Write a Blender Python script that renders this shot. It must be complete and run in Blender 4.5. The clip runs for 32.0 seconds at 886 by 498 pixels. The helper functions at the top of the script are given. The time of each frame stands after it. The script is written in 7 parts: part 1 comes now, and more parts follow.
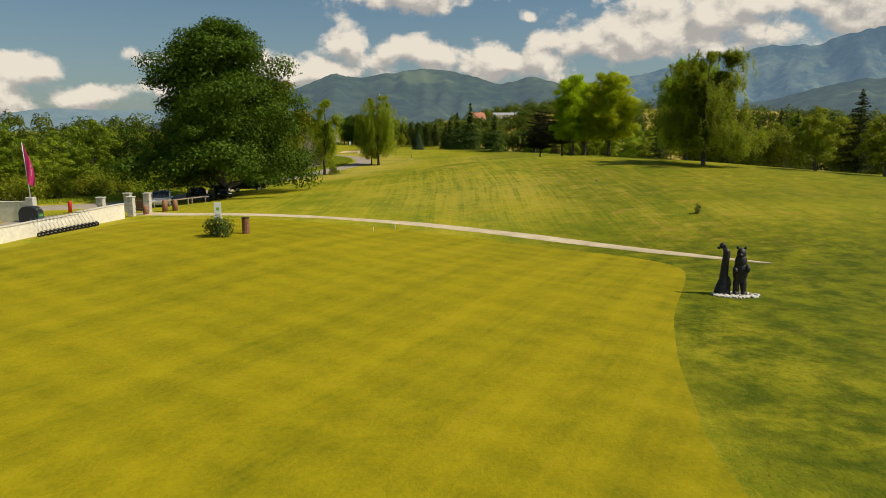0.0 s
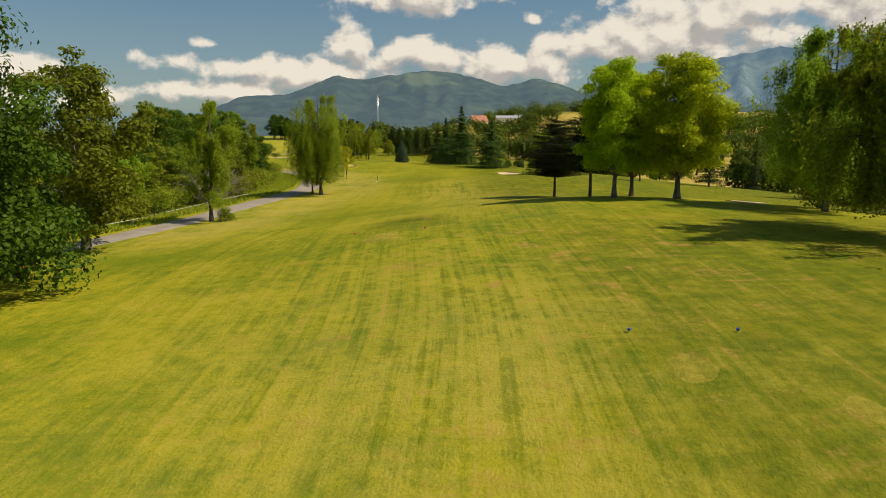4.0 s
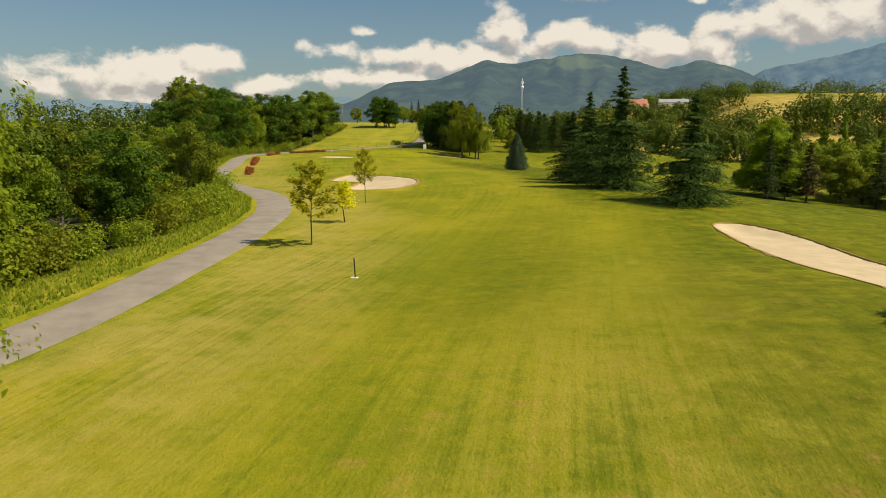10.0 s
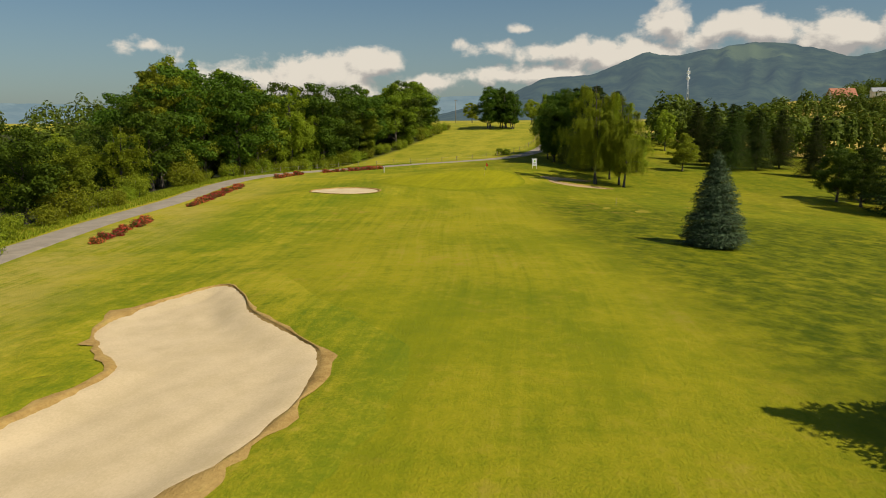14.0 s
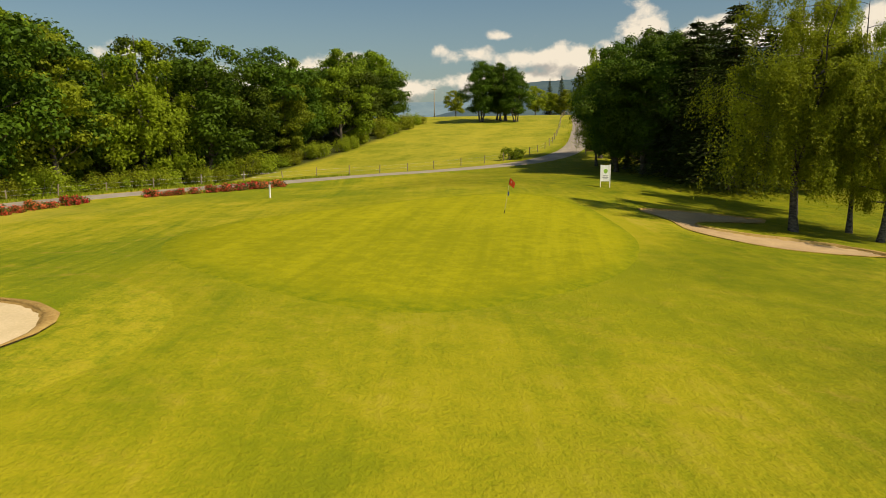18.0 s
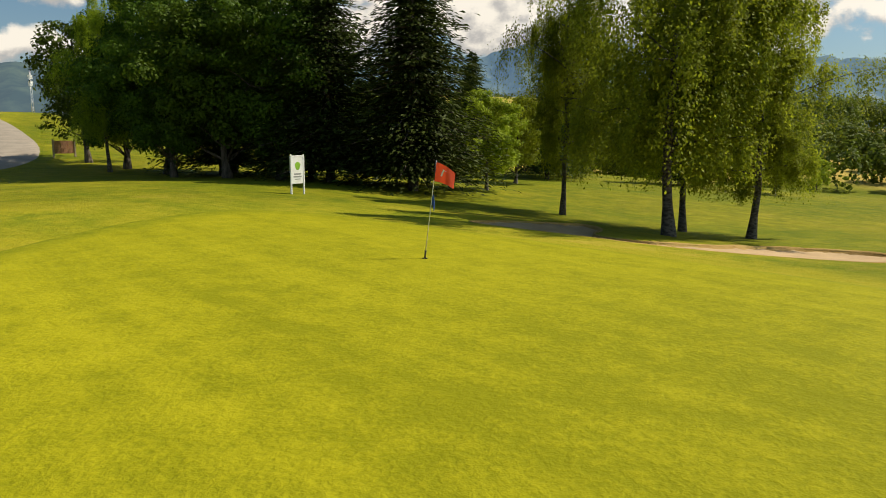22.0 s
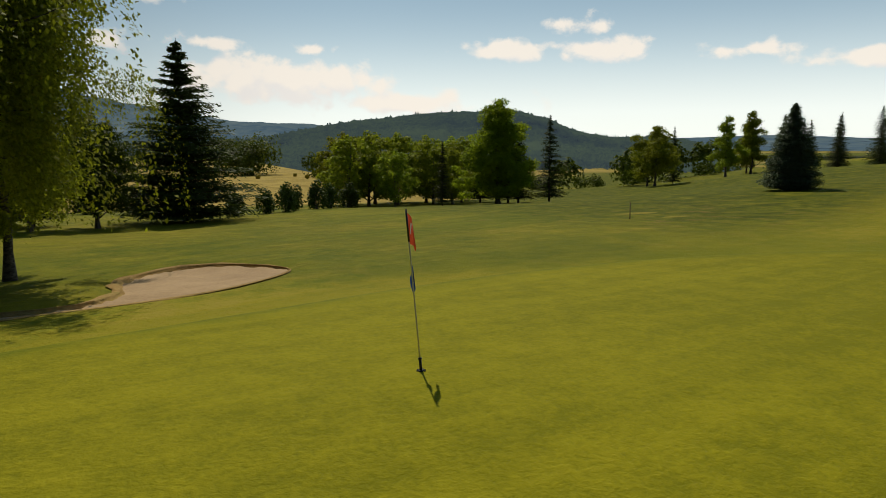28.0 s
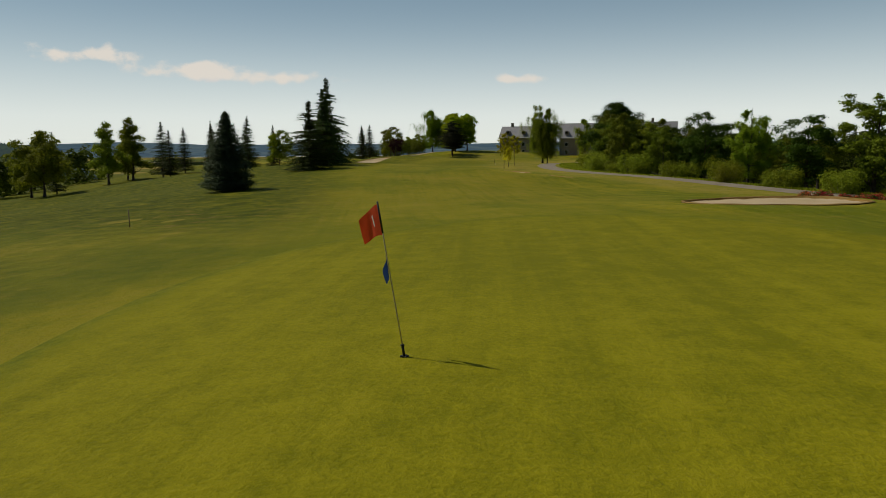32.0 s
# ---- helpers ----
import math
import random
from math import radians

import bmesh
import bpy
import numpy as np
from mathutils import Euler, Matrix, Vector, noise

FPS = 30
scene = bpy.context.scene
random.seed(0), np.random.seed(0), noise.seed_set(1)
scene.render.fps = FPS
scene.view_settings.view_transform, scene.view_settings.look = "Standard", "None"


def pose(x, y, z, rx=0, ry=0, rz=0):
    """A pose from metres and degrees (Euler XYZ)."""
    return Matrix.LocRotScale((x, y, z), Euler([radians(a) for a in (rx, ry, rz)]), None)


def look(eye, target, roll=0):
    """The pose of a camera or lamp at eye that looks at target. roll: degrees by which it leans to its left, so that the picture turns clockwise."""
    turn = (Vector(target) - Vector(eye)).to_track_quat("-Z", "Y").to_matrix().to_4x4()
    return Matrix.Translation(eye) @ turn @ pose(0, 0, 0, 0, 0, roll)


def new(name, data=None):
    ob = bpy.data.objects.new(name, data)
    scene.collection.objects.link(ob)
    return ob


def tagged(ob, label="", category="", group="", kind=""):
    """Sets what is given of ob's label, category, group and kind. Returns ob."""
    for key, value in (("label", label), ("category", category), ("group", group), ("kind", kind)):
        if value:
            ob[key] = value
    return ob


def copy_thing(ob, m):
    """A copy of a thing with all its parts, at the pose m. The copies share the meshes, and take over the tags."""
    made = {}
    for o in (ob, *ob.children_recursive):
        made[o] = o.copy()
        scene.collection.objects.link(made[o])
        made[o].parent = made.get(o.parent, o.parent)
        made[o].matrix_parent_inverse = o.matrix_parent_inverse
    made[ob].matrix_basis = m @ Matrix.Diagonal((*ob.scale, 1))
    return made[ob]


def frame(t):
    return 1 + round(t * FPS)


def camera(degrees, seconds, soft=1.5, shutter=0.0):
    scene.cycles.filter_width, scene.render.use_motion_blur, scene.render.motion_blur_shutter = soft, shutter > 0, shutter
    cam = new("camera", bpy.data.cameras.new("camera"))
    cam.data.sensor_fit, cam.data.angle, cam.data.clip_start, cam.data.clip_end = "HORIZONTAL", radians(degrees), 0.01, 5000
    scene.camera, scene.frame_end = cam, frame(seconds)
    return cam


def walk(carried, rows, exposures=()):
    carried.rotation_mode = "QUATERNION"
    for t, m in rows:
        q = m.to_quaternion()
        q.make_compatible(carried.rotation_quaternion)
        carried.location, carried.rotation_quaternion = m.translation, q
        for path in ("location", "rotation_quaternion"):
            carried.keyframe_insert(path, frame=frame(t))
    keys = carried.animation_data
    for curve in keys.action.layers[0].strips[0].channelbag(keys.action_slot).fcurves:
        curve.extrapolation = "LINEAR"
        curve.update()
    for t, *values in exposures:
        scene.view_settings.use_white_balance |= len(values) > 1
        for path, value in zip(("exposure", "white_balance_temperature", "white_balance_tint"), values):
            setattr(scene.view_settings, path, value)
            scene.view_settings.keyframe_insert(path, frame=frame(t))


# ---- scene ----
cam = camera(64.55, 32.0, soft=0.9, shutter=0.08)
# seconds, eye in metres, yaw, pitch, roll in degrees
FLIGHT = [
    (0, 0.00, 0.00, 7.00, -0.00, -9.31, -0.11),
    (0.5, 0.78, 4.08, 7.07, 0.02, -9.31, -0.13),
    (1, 1.57, 8.58, 7.12, 0.05, -9.29, -0.17),
    (1.5, 2.34, 13.44, 7.17, 0.04, -9.25, -0.03),
    (2, 3.15, 18.93, 7.60, 0.07, -9.23, -0.05),
    (2.5, 3.79, 24.87, 7.97, 0.05, -9.21, -0.02),
    (4.5, 5.31, 50.19, 9.33, 0.75, -9.13, -0.14),
    (5, 6.02, 56.84, 9.54, 2.03, -9.16, -0.14),
    (5.5, 6.45, 63.48, 9.58, 3.76, -9.17, 0.07),
    (6, 6.81, 70.36, 9.66, 5.33, -9.24, 0.16),
    (6.5, 7.08, 77.18, 9.64, 6.43, -9.28, 0.04),
    (7, 7.05, 83.77, 9.76, 6.92, -9.38, 0.17),
    (7.5, 6.99, 91.09, 9.63, 7.53, -9.43, -0.15),
    (8, 6.66, 98.47, 9.57, 8.05, -9.56, 0.05),
    (8.5, 6.44, 105.69, 9.65, 8.85, -9.72, 0.26),
    (9, 6.25, 113.26, 9.63, 9.81, -9.90, 0.12),
    (9.5, 6.17, 121.42, 9.62, 11.18, -10.09, -0.33),
    (10, 5.77, 129.55, 9.81, 12.39, -10.26, 0.14),
    (10.5, 5.23, 138.63, 9.88, 13.83, -10.36, 0.32),
    (11, 4.43, 148.05, 9.86, 15.32, -10.55, 0.41),
    (11.5, 3.55, 158.02, 9.99, 16.89, -10.68, 0.57),
    (12, 2.54, 168.20, 9.78, 18.50, -10.56, 0.01),
    (12.5, 0.87, 178.66, 9.71, 20.28, -10.47, -0.34),
    (13, -1.13, 188.78, 9.82, 22.11, -10.45, -0.46),
    (13.5, -3.38, 198.32, 10.07, 23.69, -10.46, -0.45),
    (14, -5.98, 207.72, 10.27, 24.78, -10.44, -0.39),
    (14.5, -9.25, 217.57, 10.25, 25.76, -10.44, -0.17),
    (16.5, -22.85, 251.89, 8.84, 27.63, -9.96, -0.44),
    (17, -25.80, 258.03, 7.35, 27.60, -9.81, -0.63),
    (17.5, -28.97, 263.73, 6.97, 26.12, -9.93, -0.48),
    (18, -32.57, 269.58, 6.71, 23.21, -9.96, -0.51),
    (18.5, -36.18, 274.96, 6.07, 20.26, -9.83, -0.24),
    (19, -39.55, 279.39, 5.51, 14.95, -9.57, 0.00),
    (19.5, -42.48, 283.15, 5.16, 8.62, -9.41, 0.01),
    (20, -45.04, 286.29, 4.79, 1.45, -9.23, 0.22),
    (20.5, -47.07, 288.56, 4.56, -5.43, -9.07, 0.24),
    (21, -48.65, 290.42, 4.43, -12.37, -8.97, 0.22),
    (21.5, -49.89, 292.15, 4.31, -19.94, -8.84, 0.09),
    (22, -50.68, 293.83, 4.27, -26.85, -8.79, 0.14),
    (22.5, -51.25, 295.48, 4.26, -32.58, -8.62, 0.03),
    (23, -51.78, 297.13, 4.25, -38.46, -8.47, 0.07),
    (23.5, -52.32, 298.60, 4.23, -45.16, -8.34, -0.00),
    (24, -52.87, 299.86, 4.21, -52.29, -8.23, -0.07),
    (24.5, -53.61, 300.94, 4.27, -59.48, -8.23, -0.22),
    (26.5, -54.50, 305.94, 4.61, -88.84, -8.68, 0.01),
    (27, -53.81, 307.15, 4.61, -96.19, -8.62, 0.03),
    (27.5, -53.13, 308.22, 4.64, -103.66, -8.55, 0.06),
    (28, -52.53, 309.25, 4.65, -111.18, -8.41, -0.12),
    (28.5, -52.01, 310.25, 4.66, -118.65, -8.32, -0.21),
    (29, -51.38, 311.17, 4.65, -126.17, -8.25, -0.17),
    (29.5, -50.71, 312.02, 4.63, -133.61, -8.19, -0.26),
    (30, -50.11, 312.82, 4.63, -140.95, -8.14, -0.22),
    (30.5, -49.52, 313.48, 4.62, -147.76, -8.10, -0.27),
    (31, -49.00, 314.01, 4.62, -153.61, -8.07, -0.34),
    (31.5, -48.51, 314.29, 4.55, -157.62, -8.04, -0.41),
    (32, -48.04, 314.45, 4.51, -160.41, -8.11, -0.47),
]
walk(cam, [(t, pose(x, y, z, 90 + pitch, 0, yaw) @ pose(0, 0, 0, 0, 0, roll)) for t, x, y, z, yaw, pitch, roll in FLIGHT],
     exposures=[(0, -0.05, 6900, 10), (2, 0.0, 7000, 10), (5, 0.0, 6900, 10), (6, 0.0, 6900, 10), (7, 0.18, 6900, 10), (9, 0.08, 6900, 10), (11, 0.0, 6800, 10), (12, -0.02, 6700, 10), (13, 0.08, 7000, 10), (14, -0.15, 6800, 10), (17, 0.0, 7200, 10), (19, 0.12, 7800, 10), (20, 0.1, 8200, 11), (21, 0.12, 7900, 10), (22, 0.24, 6800, 9), (24, 0.2, 6900, 10), (25.5, -0.28, 6700, 10), (27, -0.70, 6800, 10), (28, -0.86, 6800, 10), (29, -1.12, 6700, 10), (30, -1.22, 6600, 10), (32, -1.22, 6700, 10)])
# ---- end of flight ----

# ---- light ----
SUN_AZIMUTH, SUN_HEIGHT = 97.0, 50.0
world = bpy.data.worlds.new("sky")
scene.world = world
world.use_nodes = True


def nd(tree, kind, at=None, **values):
    n = tree.nodes.new(kind)
    for key, value in values.items():
        n.inputs[key.replace("_", " ")].default_value = value
    return n


def math_node(tree, op, a, b=None, c=None, clamp=False):
    n = tree.nodes.new("ShaderNodeMath")
    n.operation, n.use_clamp = op, clamp
    for i, v in enumerate((a, b, c)):
        if v is None:
            continue
        if isinstance(v, (int, float)):
            n.inputs[i].default_value = v
        else:
            tree.links.new(v, n.inputs[i])
    return n.outputs[0]


def mix_col(tree, fac, a, b, blend="MIX"):
    n = tree.nodes.new("ShaderNodeMix")
    n.data_type, n.blend_type = "RGBA", blend
    for i, v in ((0, fac), (6, a), (7, b)):
        if isinstance(v, (int, float)):
            n.inputs[i].default_value = v
        elif isinstance(v, tuple):
            n.inputs[i].default_value = (*v, 1.0)[:4]
        else:
            tree.links.new(v, n.inputs[i])
    return n.outputs[2]


def ramp(tree, fac, lo, hi, smooth=True):
    n = tree.nodes.new("ShaderNodeMapRange")
    n.interpolation_type = "SMOOTHSTEP" if smooth else "LINEAR"
    n.inputs["From Min"].default_value, n.inputs["From Max"].default_value = lo, hi
    tree.links.new(fac, n.inputs["Value"])
    return n.outputs["Result"]


def noise_node(tree, vector, scale, detail=4.0, rough=0.5, distort=0.0):
    n = tree.nodes.new("ShaderNodeTexNoise")
    n.inputs["Scale"].default_value, n.inputs["Detail"].default_value = scale, detail
    n.inputs["Roughness"].default_value, n.inputs["Distortion"].default_value = rough, distort
    if vector is not None:
        tree.links.new(vector, n.inputs["Vector"])
    return n.outputs["Fac"]


def build_sky():
    tree = world.node_tree
    tree.nodes.clear()
    sky = tree.nodes.new("ShaderNodeTexSky")
    sky.sky_type, sky.sun_disc = "NISHITA", False
    sky.sun_elevation, sky.sun_rotation = radians(SUN_HEIGHT), radians(SUN_AZIMUTH)
    sky.air_density, sky.dust_density, sky.ozone_density = 1.0, 1.0, 2.0
    co = tree.nodes.new("ShaderNodeTexCoord").outputs["Generated"]
    sep = tree.nodes.new("ShaderNodeSeparateXYZ")
    tree.links.new(co, sep.inputs[0])
    x, y, z = sep.outputs
    bearing = math_node(tree, "MULTIPLY", math_node(tree, "ARCTAN2", x, y), 57.2958)
    height = math_node(tree, "MULTIPLY", math_node(tree, "ARCSINE", z), 57.2958)
    # cumulus clouds: bearing, height, half width, half height, in degrees
    banks = [(-35, 3.1, 9.5, 2.2), (-30.5, 4.2, 3.6, 1.4), (-26, 2.8, 4.2, 1.2), (-21, 5.6, 3.0, 0.8), (-16.5, 5.2, 4.4, 0.9), (-18, 6.8, 1.8, 0.4), (-18.5, 3.4, 6.0, 0.9), (-11, 4.7, 5.5, 1.4), (-7.5, 6.9, 2.5, 1.8),
             (-2, 6.3, 6.5, 1.5), (5, 5.6, 8, 1.7), (12, 7.0, 6.5, 2.3), (20, 8.6, 8.5, 3.4), (31, 9.6, 9, 3.8), (-1.8, 10.6, 5.6, 1.6), (6.8, 8.8, 0.8, 0.4),
             (47, 10, 13, 4), (65, 9.4, 9, 2.6), (86, 11.8, 8.5, 1.5), (-47, 5.4, 2.3, 0.7), (-40, 3.5, 3.6, 0.8), (86, 7.5, 2.4, 0.8), (93, 7.7, 2.2, 0.55),
             (99, 5.0, 8.5, 1.9), (109, 3.4, 8, 1.0), (101, 7.3, 1.8, 0.45), (116.5, 7.4, 3.6, 0.95), (121.5, 9.2, 2.8, 0.85), (124, 7.2, 3.6, 0.95), (133.5, 6.9, 4, 0.6),
             (141, 6.0, 3.6, 0.7), (147.5, 5.6, 4, 0.55), (166, 5.4, 2.2, 0.35)]
    where = tree.nodes.new("ShaderNodeCombineXYZ")
    tree.links.new(bearing, where.inputs[0])
    tree.links.new(height, where.inputs[1])

    def vector_node(op, a, b, c=None):
        n = tree.nodes.new("ShaderNodeVectorMath")
        n.operation = op
        for i, v in enumerate((a, b, c)):
            if isinstance(v, tuple):
                n.inputs[i].default_value = v
            elif v is not None:
                tree.links.new(v, n.inputs[i])
        return n.outputs["Value"] if op == "LENGTH" else n.outputs["Vector"]

    def puffs(lift):
        """How deep a place lies inside the clouds, seen a little higher up."""
        total = None
        for b, h, w, v in banks:
            r = vector_node("LENGTH", vector_node("MULTIPLY_ADD", where.outputs[0], (1 / w, 1 / v, 0), (-b / w, (lift - h) / v, 0)), None)
            k = 0.55 + 0.55 * min(v, 1.6)
            g = math_node(tree, "MULTIPLY_ADD", r, -k, k)
            total = g if total is None else math_node(tree, "SMOOTH_MAX", total, g, 0.25)
        return math_node(tree, "MAXIMUM", total, -1.5)

    def billows(offset):
        at = vector_node("MULTIPLY_ADD", co, (1, 1, 1.35), offset)
        lumps = noise_node(tree, at, 17.0, 9.0, 0.60, 0.15)
        cell = tree.nodes.new("ShaderNodeTexVoronoi")
        cell.feature, cell.inputs["Scale"].default_value, cell.inputs["Smoothness"].default_value = "SMOOTH_F1", 34.0, 0.5
        tree.links.new(vector_node("MULTIPLY_ADD", at, (1, 1, 1), (0.3, 0.2, 0.1)), cell.inputs["Vector"])
        return math_node(tree, "MULTIPLY_ADD", lumps, 3.4, math_node(tree, "MULTIPLY_ADD", cell.outputs["Distance"], -0.9, -1.35))

    form, form_up = billows((0.0, 0.0, 0.0)), billows((0.010, 0.0, 0.022))
    density = math_node(tree, "ADD", puffs(0.0), form)
    above = math_node(tree, "ADD", puffs(1.0), form_up)
    cover = ramp(tree, density, -0.16, 0.55)
    body = ramp(tree, math_node(tree, "SUBTRACT", density, above), 0.50, -0.60)
    # the air is paler low down and towards the sun
    sunward = math_node(tree, "COSINE", math_node(tree, "MULTIPLY", math_node(tree, "SUBTRACT", bearing, SUN_AZIMUTH + 52), 0.0174533))
    glow = math_node(tree, "MULTIPLY", ramp(tree, sunward, -0.15, 0.75), ramp(tree, height, 50.0, 15.0))
    white = mix_col(tree, body, mix_col(tree, glow, (12.4, 11.5, 10.1), (24.0, 22.5, 20.5)), mix_col(tree, glow, (6.3, 6.0, 5.8), (21.5, 21.0, 20.5)))
    low = ramp(tree, height, 13.0, -1.0)
    haze = math_node(tree, "MULTIPLY_ADD", glow, math_node(tree, "MULTIPLY_ADD", low, 0.40, 0.38), math_node(tree, "MULTIPLY", low, 0.34), clamp=True)
    pale = mix_col(tree, glow, (4.6, 5.2, 5.4), mix_col(tree, low, (14.0, 20.0, 24.5), (25.0, 26.5, 25.0)))
    sky_col = mix_col(tree, haze, mix_col(tree, 1.0, sky.outputs[0], (0.79, 0.98, 1.04), "MULTIPLY"), pale)
    col = mix_col(tree, math_node(tree, "MULTIPLY", cover, 0.92), sky_col, white)
    bg = tree.nodes.new("ShaderNodeBackground")
    bg.inputs["Strength"].default_value = 0.07
    tree.links.new(col, bg.inputs["Color"])
    tree.links.new(bg.outputs[0], tree.nodes.new("ShaderNodeOutputWorld").inputs[0])


build_sky()
sun_data = bpy.data.lights.new("sun", "SUN")
sun_data.energy, sun_data.angle, sun_data.color = 5.0, radians(0.6), (1.0, 0.93, 0.80)
sun = new("sun", sun_data)
_a, _h = radians(SUN_AZIMUTH), radians(SUN_HEIGHT)
SUN_WAY = Vector((math.sin(_a) * math.cos(_h), math.cos(_a) * math.cos(_h), math.sin(_h)))
sun.matrix_world = look(tuple(SUN_WAY * 100), (0, 0, 0))


# ---- materials ----
def material(name, rough=0.8, metal=0.0):
    m = bpy.data.materials.new(name)
    m.use_nodes = True
    b = m.node_tree.nodes["Principled BSDF"]
    b.inputs["Roughness"].default_value, b.inputs["Metallic"].default_value = rough, metal
    return m, m.node_tree, b


def coords(tree):
    return tree.nodes.new("ShaderNodeTexCoord").outputs["Object"]


def stretched(tree, vector, sx, sy, sz=1.0, turn=0.0):
    n = tree.nodes.new("ShaderNodeMapping")
    n.inputs["Scale"].default_value = (sx, sy, sz)
    n.inputs["Rotation"].default_value = (0, 0, radians(turn))
    tree.links.new(vector, n.inputs["Vector"])
    return n.outputs[0]


def bump(tree, bsdf, height, strength=0.3, distance=0.05):
    n = tree.nodes.new("ShaderNodeBump")
    n.inputs["Strength"].default_value, n.inputs["Distance"].default_value = strength, distance
    tree.links.new(height, n.inputs["Height"])
    tree.links.new(n.outputs[0], bsdf.inputs["Normal"])


def plain(name, color, rough=0.6, metal=0.0, grain=8.0, vary=0.25, relief=0.15):
    """A painted, stone, wood or metal surface with two scales of variation."""
    m, t, b = material(name, rough, metal)
    co = coords(t)
    a, c = noise_node(t, co, grain, 5.0, 0.6), noise_node(t, co, grain * 0.13, 3.0)
    f = math_node(t, "MULTIPLY_ADD", a, 0.6, math_node(t, "MULTIPLY", c, 0.4))
    dark = tuple(v * (1 - vary) for v in color)
    lite = tuple(min(1.0, v * (1 + vary)) for v in color)
    t.links.new(mix_col(t, ramp(t, f, 0.3, 0.7), dark, lite), b.inputs["Base Color"])
    bump(t, b, a, relief, 0.02)
    return m


def leaf_material(name, color, vary=0.45, through_light=0.26, gloss=0.6, differ=0.5):
    """Leaves: every leaf differs a little, light passes through in part."""
    m, t, b = material(name, gloss)
    geo = t.nodes.new("ShaderNodeNewGeometry").outputs["Random Per Island"]
    info = t.nodes.new("ShaderNodeObjectInfo").outputs["Random"]
    patch = noise_node(t, coords(t), 0.5, 3.0)
    dark = tuple(v * (1 - vary) for v in color)
    lite = (color[0] * (1 + vary * 1.3), color[1] * (1 + vary), color[2] * (1 + vary * 0.5))
    f = math_node(t, "MULTIPLY_ADD", geo, 0.55, math_node(t, "MULTIPLY", patch, 0.45))
    col = mix_col(t, f, dark, lite)
    tint = math_node(t, "MULTIPLY_ADD", info, differ, 1 - differ / 2)
    hsv = t.nodes.new("ShaderNodeHueSaturation")
    t.links.new(col, hsv.inputs["Color"])
    t.links.new(tint, hsv.inputs["Value"])
    t.links.new(math_node(t, "MULTIPLY_ADD", info, 0.035, 0.482), hsv.inputs["Hue"])
    col = hsv.outputs[0]
    t.links.new(col, b.inputs["Base Color"])
    b.inputs["Specular IOR Level"].default_value = 0.10
    tr = t.nodes.new("ShaderNodeBsdfTranslucent")
    bright = t.nodes.new("ShaderNodeHueSaturation")
    bright.inputs["Value"].default_value = 1.5
    t.links.new(col, bright.inputs["Color"])
    t.links.new(bright.outputs[0], tr.inputs["Color"])
    mx = t.nodes.new("ShaderNodeMixShader")
    mx.inputs[0].default_value = through_light
    t.links.new(b.outputs[0], mx.inputs[1])
    t.links.new(tr.outputs[0], mx.inputs[2])
    t.links.new(mx.outputs[0], t.nodes["Material Output"].inputs["Surface"])
    return m


def bark_material(name, dark, lite, scale=6.0, stretch=0.25):
    m, t, b = material(name, 0.9)
    n = noise_node(t, stretched(t, coords(t), 1, 1, stretch), scale, 6.0, 0.65)
    t.links.new(mix_col(t, ramp(t, n, 0.38, 0.62), dark, lite), b.inputs["Base Color"])
    bump(t, b, n, 0.6, 0.04)
    return m


